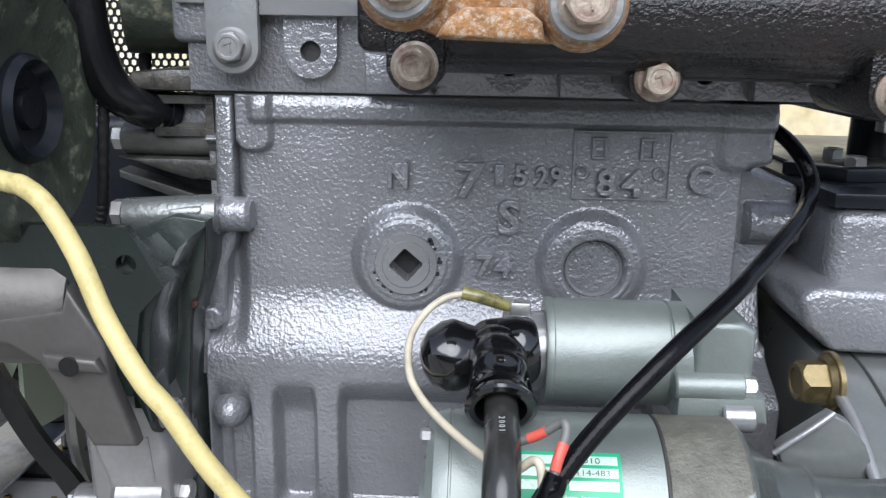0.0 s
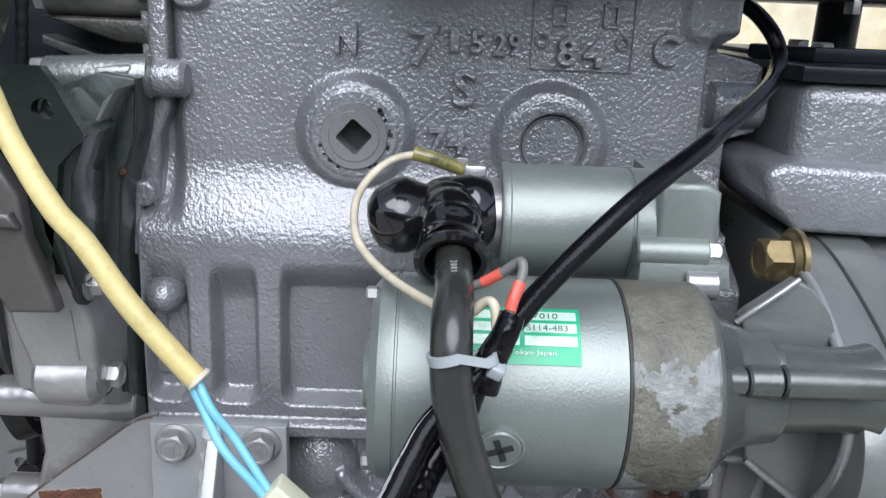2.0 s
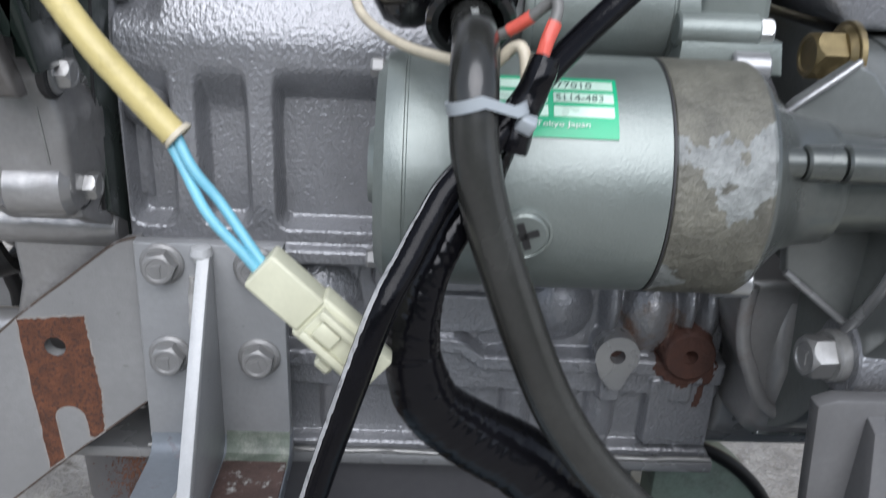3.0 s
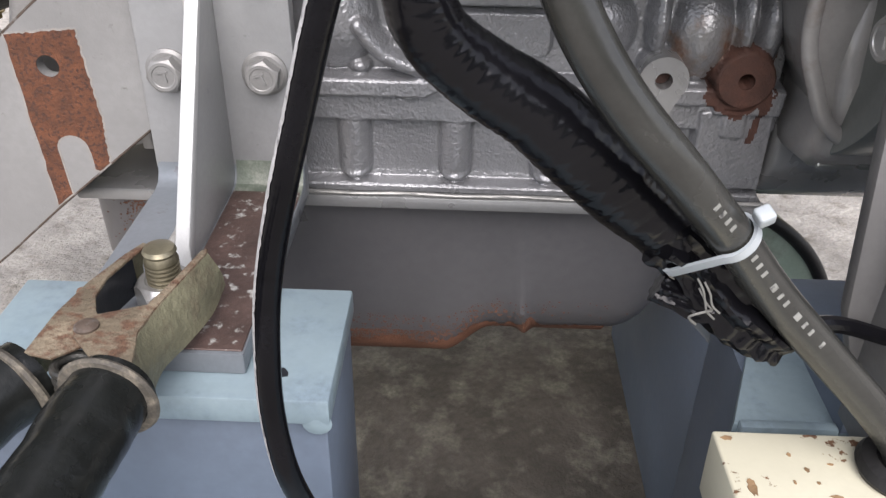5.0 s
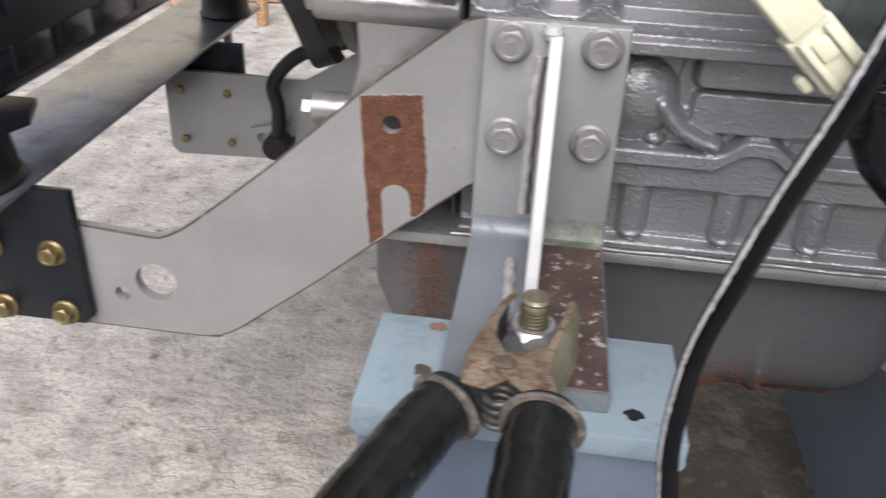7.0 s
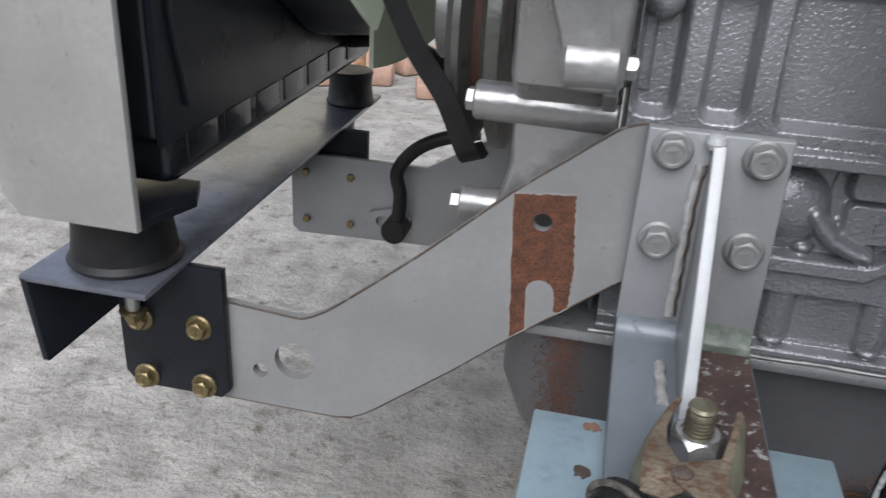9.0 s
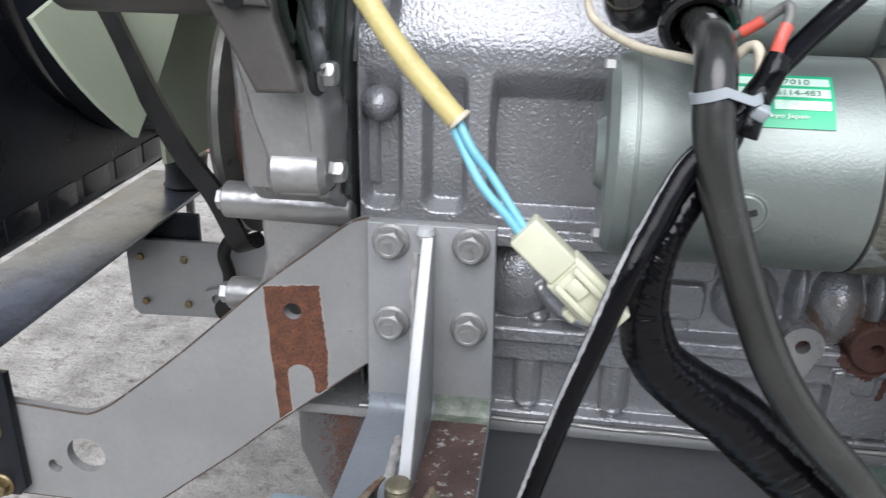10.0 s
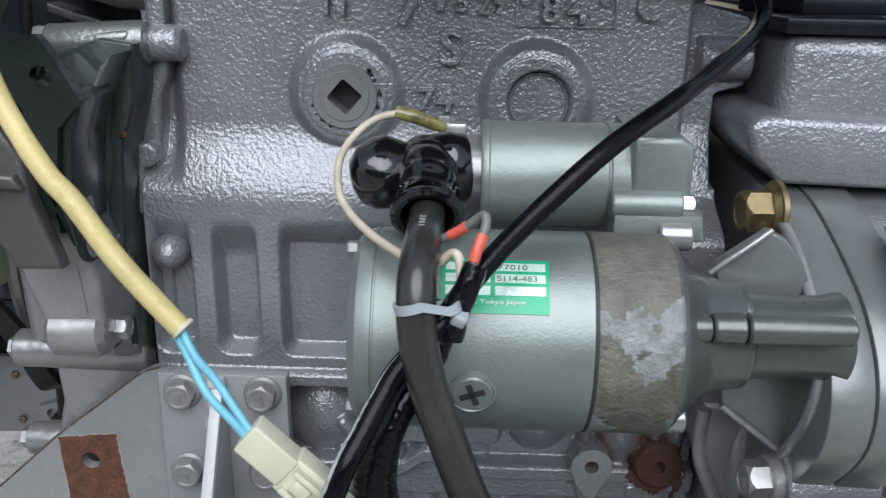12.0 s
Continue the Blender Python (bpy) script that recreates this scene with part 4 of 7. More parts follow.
part("solenoid_web", prism([(0.1210, 0.478), (0.156, 0.478), (0.158, 0.4665), (0.1210, 0.4665)], "y", -0.085, -0.03, 0.002, 2), STARTER, starter)
part("long_screw_boss", rod((0.1200, -0.0795, 0.4806), (0.1480, -0.0795, 0.4806), 0.0060), STARTER, starter)
placed("screw_head", M8ZINC, starter, facing((0.1478, -0.0795, 0.4806), (1, 0, 0)) @ Matrix.Scale(0.85, 4))
part("spade_terminal", box(0.0535, 0.0625, -0.060, -0.0535, 0.5005, 0.5075, 0.0012, 2), STEEL, starter)
part("terminal_tab", box(0.0505, 0.0550, -0.0585, -0.0570, 0.5000, 0.5100, 0.0003, 1), STEEL, starter)

# black terminal boot
boot = thing("terminal_boot", "glossy black rubber boot over the solenoid terminal", "rubber boot", (0.04, -0.09, 0.48))
def boot_shell():
    """A bulb over the stud that runs on to the solenoid, with the crumpled elbow of the cable outlet moulded to it."""
    bm = lathe([(-0.0100, 0), (-0.0088, 0.0060), (-0.0055, 0.0112), (0.000, 0.0141), (0.005, 0.0145), (0.010, 0.0128), (0.0145, 0.0112), (0.019, 0.0118), (0.024, 0.0140), (0.030, 0.0150), (0.0350, 0.0142), (0.0375, 0.0125), (0.0375, 0)], (0.0260, -0.0830, 0.4915), (1.0, 0.16, 0.05), 48)
    for v in bm.verts:
        v.co += 0.0011 * noise.noise_vector(v.co * 70)
    return bm


def boot_elbow():
    c = spline([(0.0470, -0.0760, 0.4945), (0.0478, -0.0870, 0.4945), (0.0484, -0.0970, 0.4925), (0.0486, -0.1100, 0.4868)], 10)
    bm, rings, up = bmesh.new(), [], Vector((0, 0, 1))
    for i, q in enumerate(c):
        t = (c[min(i + 1, len(c) - 1)] - c[max(i - 1, 0)]).normalized()
        u = (up - t * up.dot(t)).normalized()
        v = t.cross(u)
        fold = 0.0003 * math.sin(i * 0.9) + 0.0004 * noise.noise(Vector((i * 0.35, 2, 0)))
        rings.append([bm.verts.new(q + (0.0118 - 0.0012 * i / len(c) + fold * (1 + 0.5 * math.cos(a))) * (u * math.cos(a) + v * math.sin(a)) + 0.0008 * noise.noise_vector(q * 90 + u * math.cos(a) + v * math.sin(a)))
                      for a in [2 * math.pi * j / 40 for j in range(40)]])
    for p, q in zip(rings, rings[1:]):
        for j in range(40):
            bm.faces.new((p[j], p[(j + 1) % 40], q[(j + 1) % 40], q[j]))
    return bm


part("shell", boot_shell(), GLOSSRUB, boot)
part("elbow", boot_elbow(), GLOSSRUB, boot, "crumpled rubber elbow")
part("collar", lathe([(-0.003, 0.0106), (0, 0.0118), (0.0020, 0.0132), (0.0032, 0.0137), (0.0046, 0.0134), (0.0054, 0.0118), (0.0048, 0.0098), (0.0015, 0.0086), (-0.005, 0.0080)], (0.0487, -0.1110, 0.4862), (0.01, -0.88, -0.48), 40), GLOSSRUB, boot, "rolled collar round the cable")
for k in range(9):
    a = radians(150 + 30 * k)
    part("collar_rib", rod(Vector((0.0486, -0.1020, 0.4905)) + 0.0108 * Vector((math.cos(a), 0.42 * math.sin(a), math.sin(a) * 0.9)), Vector((0.0487, -0.1095, 0.4872)) + 0.0118 * Vector((math.cos(a), 0.42 * math.sin(a), math.sin(a) * 0.9)), 0.0007, rim=0.0003, seg=8), GLOSSRUB, boot)
# ---- cables ----
thick = thing("battery_cable", "thick dusty black battery cable with worn white print", "cable", (0.05, -0.17, 0.42))
TH = [(0.0486, -0.0990, 0.4915), (0.0488, -0.1140, 0.4855), (0.0488, -0.1330, 0.4845), (0.0484, -0.1510, 0.4835), (0.0478, -0.1635, 0.4770), (0.0485, -0.1680, 0.4620), (0.0522, -0.1705, 0.4455), (0.0590, -0.1725, 0.4265), (0.0670, -0.1750, 0.4065), (0.0757, -0.1768, 0.3890),
      (0.0880, -0.1772, 0.3715), (0.1066, -0.1740, 0.3505), (0.1247, -0.1660, 0.3285), (0.1424, -0.1605, 0.3062), (0.1667, -0.1580, 0.2800), (0.1830, -0.1580, 0.2630), (0.1960, -0.1590, 0.2480), (0.2010, -0.1600, 0.2370), (0.2015, -0.1600, 0.2200)]
part("sheath", tube(TH, 0.0063, 20, 8), CABLEG, thick)
TC = spline(TH, 8)


def print_on(path, i, text, parent, mat, size, turn, r=0.0066):
    p, q = path[i], path[i + 1]
    t = (q - p).normalized()
    view = Vector((0.04, -0.38, 0.56)) if turn else Vector((0.05, -0.4, 0.52))
    n = (view - p)
    n = (n - t * n.dot(t)).normalized()
    u = n.cross(t)
    m = Matrix.Translation(p + n * r) @ Matrix((t, u, n)).transposed().to_4x4()
    return lettering(text, 0, size * 0.7 * len(text), -size / 2, size / 2, 0, mat, parent, "cable_print", 0.0001, m, 0, 0.0)


PALEINK = surface("grey_print", (0.32, 0.33, 0.31), 0.5, 0, 0.1, 200, 0.0)
FADEDINK = surface("worn_white_print", (0.20, 0.205, 0.19), 0.5, 0, 0.2, 200, 0.0, 300, 2, 0.0, (0.04, 0.04, 0.04), 500, 0.45, 0.5, 0.05)
print_on(TC, 17, "2 0 0 1", thick, PALEINK, 0.0021, True)
def bar_on(path, s0, parent):
    """One worn printed bar across the cable at a distance s0 along it."""
    run = 0.0
    for p, q in zip(path, path[1:]):
        d = (q - p).length
        if run + d > s0:
            break
        run += d
    t = (q - p).normalized()
    c = p + t * (s0 - run)
    n = Vector((0.05, -0.4, 0.52)) - c
    n = (n - t * n.dot(t)).normalized()
    m = Matrix.Translation(c + n * 0.0063) @ Matrix((t, n.cross(t), n)).transposed().to_4x4()
    placed("print_bar", BAR, parent, m)


BAR = finish(box(-0.0006, 0.0006, -0.0011, 0.0011, -0.0002, 0.00015, 0, 1), "print_bar", FADEDINK)
for k in range(12):
    bar_on(TC, 0.2450 + 0.0040 * k + (0.0028 if k % 4 == 3 else 0.0), thick)
for k in range(4):
    bar_on(TC, 0.2190 + 0.0034 * k, thick)

thin = thing("black_lead", "thin worn black lead hanging in a loop", "cable", (0.02, -0.18, 0.3))
LEAD = [(0.170, 0.110, 0.585), (0.1760, 0.060, 0.5810), (0.1850, 0.020, 0.5740), (0.1920, 0.004, 0.5640), (0.1960, -0.002, 0.5530), (0.1915, -0.012, 0.5450), (0.1800, -0.032, 0.5390), (0.1540, -0.066, 0.5280), (0.1380, -0.088, 0.5225), (0.1110, -0.1165, 0.5108), (0.0835, -0.1350, 0.4900), (0.0650, -0.1520, 0.4745),
                     (0.0545, -0.1630, 0.4630), (0.0430, -0.1690, 0.4515), (0.0376, -0.1740, 0.4430), (0.0326, -0.1810, 0.4348), (0.0270, -0.1880, 0.4250), (0.0188, -0.1910, 0.4000), (0.0114, -0.1885, 0.3742), (0.0047, -0.1885, 0.3494), (-0.0012, -0.1870, 0.3231), (-0.0035, -0.1880, 0.3000),
                     (-0.0035, -0.1900, 0.2780), (0.0000, -0.1920, 0.2550), (0.0065, -0.1830, 0.2200), (0.018, -0.176, 0.19), (0.040, -0.178, 0.15), (0.09, -0.19, 0.06), (0.15, -0.20, 0.006), (0.35, -0.24, 0.0045)]
part("sheath", tube(LEAD, 0.0037, 16, 10), HOSE, thin)



def scuff_gloss_strip(path, r, s0, s1, side, width):
    """A ragged pale strip of scuffs and painted sky gloss, along one side of a cable, between two distances along it.
    """
    bm = bmesh.new()
    run, rows = 0.0, []
    for p, q in zip(path, path[1:]):
        run += (q - p).length
        if s0 < run < s1:
            t = (q - p).normalized()
            n = Vector(side)
            n = (n - t * n.dot(t)).normalized()
            v = t.cross(n)
            fade = min(1.0, (run - s0) / 0.03, (s1 - run) / 0.03)
            w0 = radians(width) * fade * (1 + 0.5 * noise.noise(Vector((run * 400, 3, 1))))
            w1 = radians(width) * fade * (1 + 0.5 * noise.noise(Vector((run * 400, 9, 5))))
            rows.append([bm.verts.new(p + (r + 0.00015) * (n * math.cos(a) + v * math.sin(a))) for a in (-w0, -w0 * 0.5, 0, w1 * 0.5, w1)])
    for a, b in zip(rows, rows[1:]):
        for j in range(4):
            bm.faces.new((a[j], a[j + 1], b[j + 1], b[j]))
    return bm


# pale colour paints the sky's streak on the lead along with real scuffs
part("scuff_gloss", scuff_gloss_strip(spline(LEAD, 24), 0.0037, 0.378, 0.61, (-0.80, -0.52, 0.32), 13), SCUFFGLOSS, thin, "pale strip of scuffs and painted sky gloss")

harness = thing("taped_harness", "wiring harness wrapped in wrinkled black tape", "wiring harness", (0.06, -0.165, 0.37))
HP = [(0.058, -0.150, 0.4660), (0.0530, -0.1560, 0.4500), (0.0425, -0.1650, 0.4335), (0.0368, -0.1675, 0.4190), (0.0350, -0.1680, 0.4030), (0.0398, -0.1670, 0.3865), (0.0515, -0.1640, 0.3745), (0.0675, -0.1610, 0.3630), (0.0827, -0.1580, 0.3489), (0.0973, -0.1560, 0.3345), (0.1120, -0.1540, 0.3208)]
def harness_bm():
    bm = bmesh.new()
    c = spline(HP, 48)
    rings, n, up = [], 48, Vector((0, 0, 1))
    for i, q in enumerate(c):
        t = (c[min(i + 1, len(c) - 1)] - c[max(i - 1, 0)]).normalized()
        u = (up - t * up.dot(t)).normalized()
        v, up = t.cross(u), u
        s = i / len(c)
        r = 0.0048 + 0.0040 * min(1, max(0, (s - 0.22) / 0.25)) + 0.0026 * min(1, max(0, (s - 0.5) / 0.25)) - 0.003 * max(0, (s - 0.85) / 0.15)
        lap = i * 0.030 + 0.35 * noise.noise(Vector((s * 9, 4, 0)))
        ring = []
        for j in range(n):
            a = 2 * math.pi * j / n
            ca, sa = math.cos(a), math.sin(a)
            k = 1 + 0.013 * abs(math.sin(math.pi * (lap * 2.0 + j / n))) ** 0.6 + (0.05 if s < 0.4 else 0.03) * noise.noise(q * 90 + 1.4 * (u * ca + v * sa))
            crease = 1.0 if s < 0.4 else 0.45
            k += crease * 0.040 * noise.noise(Vector((s * 95 + 1.8 * ca, ca * 0.9 + 7, sa * 0.9))) + crease * 0.022 * noise.noise(Vector((s * 260 + 3 * ca, 1.6 * sa, 5))) + crease * 0.012 * noise.noise(q * 420 + 2.0 * (u * ca + v * sa))
            ring.append(bm.verts.new(q + r * k * (u * math.cos(a) + v * math.sin(a))))
        rings.append(ring)
    for p, q in zip(rings, rings[1:]):
        for j in range(n):
            bm.faces.new((p[j], p[(j + 1) % n], q[(j + 1) % n], q[j]))
    bm.faces.new(rings[0])
    bm.faces.new(rings[-1])
    return bm
part("wrap", harness_bm(), TAPE, harness)
def frayed(pts, radii, seed):
    """A crumpled end of tape: an uneven tube with lengthwise folds."""
    bm, c, rings, up = bmesh.new(), spline(pts, 14), [], Vector((0, 0, 1))
    for i, q in enumerate(c):
        t = (c[min(i + 1, len(c) - 1)] - c[max(i - 1, 0)]).normalized()
        u = (up - t * up.dot(t)).normalized()
        v, s = t.cross(u), i / (len(c) - 1)
        r = float(np.interp(s * (len(radii) - 1), range(len(radii)), radii))
        rings.append([bm.verts.new(q + r * (1 + 0.16 * math.sin(a * 7 + 5 * s + seed) + 0.22 * noise.noise(q * 170 + 1.5 * (u * math.cos(a) + v * math.sin(a)))) * (u * math.cos(a) + v * math.sin(a)))
                      for a in [2 * math.pi * j / 44 for j in range(44)]])
    for p, q in zip(rings, rings[1:]):
        for j in range(44):
            bm.faces.new((p[j], p[(j + 1) % 44], q[(j + 1) % 44], q[j]))
    bm.faces.new(rings[0])
    bm.faces.new(rings[-1])
    return bm


part("tail", frayed([(0.108, -0.155, 0.324), (0.1180, -0.1535, 0.3150), (0.1270, -0.1525, 0.3040), (0.1370, -0.1515, 0.2945), (0.1465, -0.1500, 0.2850), (0.1505, -0.1490, 0.2800)], (0.0095, 0.0080, 0.0095, 0.0105, 0.0095, 0.0080), 1), TAPE, harness, "crumpled loose tape end")
part("stub", frayed([(0.1290, -0.1560, 0.2990), (0.1215, -0.1565, 0.2990), (0.1140, -0.1560, 0.3020), (0.1085, -0.1550, 0.3045)], (0.0045, 0.0042, 0.0038, 0.0042), 4), TAPE, harness, "frayed taped wire end")
for dx, dz in ((0.0, 0.0), (0.0022, -0.0012), (0.0010, -0.0034)):
    part("white_strand", tube([(0.1175 + dx, -0.1640, 0.3140 + dz), (0.1195 + dx, -0.1652, 0.3105 + dz), (0.1208 + dx, -0.1650, 0.3065 + dz), (0.1238 + dx, -0.1640, 0.3030 + dz)], 0.00035, 6, 5), GREYW, harness, "pale loose thread")
part("loose_strand", tube([(0.124, -0.163, 0.302), (0.120, -0.168, 0.305), (0.116, -0.168, 0.303), (0.119, -0.166, 0.299)], 0.0004, 6, 6), GREYW, harness)
part("rear_wire", tube([(0.1490, -0.149, 0.281), (0.160, -0.146, 0.284), (0.175, -0.140, 0.281), (0.20, -0.13, 0.268)], 0.0030, 10, 8), HOSE, harness, "thin black wire")

def tie_band(name, label, p1, r1, p2, r2, along, w, head_m):
    """A cable tie drawn tight round two cables that pass through p1 and p2."""
    t = thing(name, label, "cable tie", p1)
    bm = bmesh.new()
    p1, p2, n = Vector(p1), Vector(p2), Vector(along).normalized()
    u = p1 - p2
    u = (u - n * n.dot(u)).normalized()
    v = n.cross(u)
    rows = []
    for k in range(40):
        ang = 2 * math.pi * k / 40
        o = u * math.cos(ang) + v * math.sin(ang)
        p = p1 + o * r1 if math.cos(ang) >= 0 else p2 + o * r2
        rows.append([bm.verts.new(p + n * s * w / 2 + o * q) for s, q in ((-1, 0), (-1, 0.0011), (1, 0.0011), (1, 0))])
    for k in range(40):
        p, q = rows[k], rows[(k + 1) % 40]
        for j in range(4):
            bm.faces.new((p[j], p[(j + 1) % 4], q[(j + 1) % 4], q[j]))
    part("band", bm, TIE, t)
    placed("head", finish(box(-0.0024, 0.0024, -0.0024, 0.0024, -0.0022, 0.0022, 0.0009, 3), "head", TIE), t, head_m)
    return t


tie_band("upper_cable_tie", "white cable tie round two black cables", (0.0482, -0.1660, 0.4725), 0.0065, (0.0562, -0.1635, 0.4695), 0.0046, (0.30, -0.12, -0.95), 0.0030, pose(0.0612, -0.1650, 0.4672, 20, 25, 0))
tie_band("lower_cable_tie", "milky white cable tie with a square head", (0.1235, -0.1668, 0.3300), 0.0066, (0.1145, -0.1550, 0.3185), 0.0082, (0.62, 0.20, -0.76), 0.0029, pose(0.1285, -0.1720, 0.3400, 25, -20, 15))

yel = thing("yellow_sleeve", "soiled yellow sleeve over blue wires", "cable", (-0.06, -0.15, 0.5))
YP = [(-0.151, -0.112, 0.5690), (-0.1235, -0.1220, 0.5660), (-0.1160, -0.1250, 0.5650), (-0.1065, -0.1290, 0.5592), (-0.0960, -0.1330, 0.5440), (-0.0850, -0.1400, 0.5245), (-0.0700, -0.1500, 0.5070), (-0.0595, -0.1550, 0.4980), (-0.0455, -0.1590, 0.4800), (-0.0270, -0.1625, 0.4600)]
part("sleeve", tube(YP, 0.0036, 18, 10, rough=0.03), YELLOW, yel)
part("sleeve_end", lathe([(0, 0.0034), (0, 0.0038), (0.0012, 0.0043), (0.0016, 0.0040), (0.0014, 0.0030)], (-0.0268, -0.1622, 0.4604), (0.72, -0.10, -0.69), 24), CREAMW, yel, "pale flared sleeve end")
for d in (-0.0013, 0.0013):
    part("blue_wire", tube([(-0.0290 + d, -0.1618, 0.4622), (-0.0232 + d * 1.0, -0.1655 - d * 0.6, 0.4520 + d * 0.4), (-0.0165 + d * 0.9, -0.1690 + d * 1.2, 0.4430 + d), (-0.0080 + d * 0.6, -0.1720 + d * 0.6, 0.4330 + d * 0.6), (-0.0035 + d, -0.1735, 0.4275)], 0.0014, 12, 8), BLUEW, yel, "light blue wire")

# ivory connector
conn = thing("wire_connector", "ivory nylon plug connector joining blue wires", "connector", (0.013, -0.178, 0.418))
cm = Matrix.Translation((-0.0030, -0.1745, 0.4288)) @ Matrix((Vector((0.74, -0.08, -0.67)).normalized(), Vector((0.67, 0.08, 0.74)).normalized(), Vector((0.02, -1, 0.10)).normalized())).transposed().to_4x4()
def conn_part(name, bm, label=""):
    bm.transform(cm)
    return part(name, bm, NYLON, conn, label)
conn_part("plug_body", box(-0.002, 0.016, -0.0056, 0.0056, -0.0055, 0.0045, 0.0010, 3))
conn_part("socket_body", box(0.0150, 0.0335, -0.0070, 0.0064, -0.0062, 0.0038, 0.0010, 3))
conn_part("latch_frame", prism([(0.0165, -0.0050), (0.0325, -0.0050), (0.0325, 0.0046), (0.0165, 0.0046)], "z", 0.0035, 0.0054, 0.0006, 2))
conn_part("latch_rail", box(0.0165, 0.0325, -0.0050, -0.0030, 0.0050, 0.0074, 0.0005, 2), "raised side rail")
conn_part("latch_rail", box(0.0165, 0.0325, 0.0026, 0.0046, 0.0050, 0.0074, 0.0005, 2), "raised side rail")
conn_part("latch", box(0.0185, 0.0250, -0.0026, 0.0022, 0.0050, 0.0068, 0.0008, 2), "latch tongue")
conn_part("tail_body", box(0.0330, 0.0400, -0.0058, 0.0052, -0.0050, 0.0030, 0.0010, 2))
conn_part("rib", box(0.0255, 0.0305, -0.0105, -0.0075, -0.0035, 0.0015, 0.0008, 1))

beige = thing("cream_wire", "thin cream wire looping to the solenoid terminal", "wire", (0.02, -0.08, 0.48))
part("sleeve", tube([(0.0560, -0.0560, 0.5045), (0.0480, -0.0580, 0.5070), (0.0400, -0.0600, 0.5100), (0.0330, -0.0600, 0.5115)], 0.0029, 14, 8), OLIVE, beige, "clear yellowed crimp sleeve")
part("wire", tube([(0.0350, -0.0600, 0.5112), (0.0255, -0.0610, 0.5090), (0.0170, -0.0660, 0.5030), (0.0120, -0.0750, 0.4950), (0.0128, -0.0860, 0.4850), (0.0190, -0.1000, 0.4800), (0.0300, -0.1180, 0.4770), (0.0430, -0.1400, 0.4775), (0.0520, -0.1480, 0.4775), (0.0580, -0.1520, 0.4835), (0.0605, -0.1545, 0.4830), (0.0615, -0.1565, 0.4760)], 0.0016, 12, 8), CREAMW, beige)
redw = thing("red_taped_wire", "grey wires spliced with red tape", "wire", (0.065, -0.15, 0.48))
part("wire", tube([(0.0500, -0.1400, 0.4830), (0.0560, -0.1410, 0.4852), (0.0615, -0.1435, 0.4890), (0.0665, -0.1460, 0.4938), (0.0684, -0.1480, 0.4952), (0.0687, -0.1500, 0.4925), (0.0668, -0.1530, 0.4870), (0.0645, -0.1570, 0.4800)], 0.0016, 12, 8), GREYW, redw)
part("tape", tube([(0.0680, -0.1515, 0.4900), (0.0664, -0.1536, 0.4862), (0.0650, -0.1562, 0.4822)], 0.0019, 12, 5, rough=0.1), REDW, redw, "red tape sleeve")
part("tape_band", tube([(0.0575, -0.1417, 0.4862), (0.0600, -0.1428, 0.4880), (0.0630, -0.1443, 0.4905)], 0.0018, 12, 4), REDW, redw)
part("black_wrap", tube([(0.0656, -0.1565, 0.4815), (0.0632, -0.1590, 0.4755), (0.0610, -0.1605, 0.4690), (0.0585, -0.1618, 0.4590)], 0.0044, 16, 8, rough=0.25), TAPE, redw)

# ---- bell housing and rear of the engine ----
bell = thing("bell_housing", "grey cast bell housing with a machined flange rim", "bell housing", (0.25, 0.1, 0.3))
lobe = [(0.30, 0.474), (-0.010, 0.4735), (-0.030, 0.4710), (-0.048, 0.4660), (-0.072, 0.4570), (-0.095, 0.4460), (-0.112, 0.4310), (-0.1200, 0.4150), (-0.1200, 0.3980), (-0.112, 0.382), (-0.098, 0.364), (-0.085, 0.345), (-0.065, 0.315), (-0.035, 0.292), (0.0, 0.282), (0.30, 0.280)]
lobe = lobe[:1] + [(p.x, p.y) for p in spline([(y, z, 0) for y, z in lobe[1:]], 5)]
part("flange", prism(lobe, "x", 0.2020, 0.2190, 0.0012, 2), BELLP, bell, "machined flange rim")
part("mating_flange", prism([(y - 0.0006, z + 0.0006) for y, z in lobe], "x", 0.2196, 0.2400, 0.0012, 2), BELLP, bell)
drum = [(0.30, 0.470), (-0.010, 0.470), (-0.060, 0.460), (-0.100, 0.440), (-0.112, 0.415), (-0.100, 0.390), (-0.07, 0.35), (-0.03, 0.305), (0.02, 0.290), (0.30, 0.288)]
part("drum", prism(drum, "x", 0.2390, 0.42, 0.004, 2), CAST, bell)
part("drum_rib", prism([(0.236, 0.470), (0.42, 0.470), (0.42, 0.430), (0.262, 0.430)], "y", -0.118, -0.06, 0.006, 3), CAST, bell)
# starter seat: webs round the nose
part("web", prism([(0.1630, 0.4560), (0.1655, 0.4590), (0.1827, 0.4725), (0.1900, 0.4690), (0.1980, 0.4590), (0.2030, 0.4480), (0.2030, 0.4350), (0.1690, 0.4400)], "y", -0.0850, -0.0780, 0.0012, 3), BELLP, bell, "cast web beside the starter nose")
# web edges in lighter grey than the webs, a painted highlight
part("web_edge", tube([(0.1615, -0.0850, 0.4545), (0.1660, -0.0860, 0.4590), (0.1745, -0.0862, 0.4660), (0.1835, -0.0850, 0.4730)], 0.0013, 12, 6), GREYP, bell, "rounded web edge with its highlight painted lighter grey")
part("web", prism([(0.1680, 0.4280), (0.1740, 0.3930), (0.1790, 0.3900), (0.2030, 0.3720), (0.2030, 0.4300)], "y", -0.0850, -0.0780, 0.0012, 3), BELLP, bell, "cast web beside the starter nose")
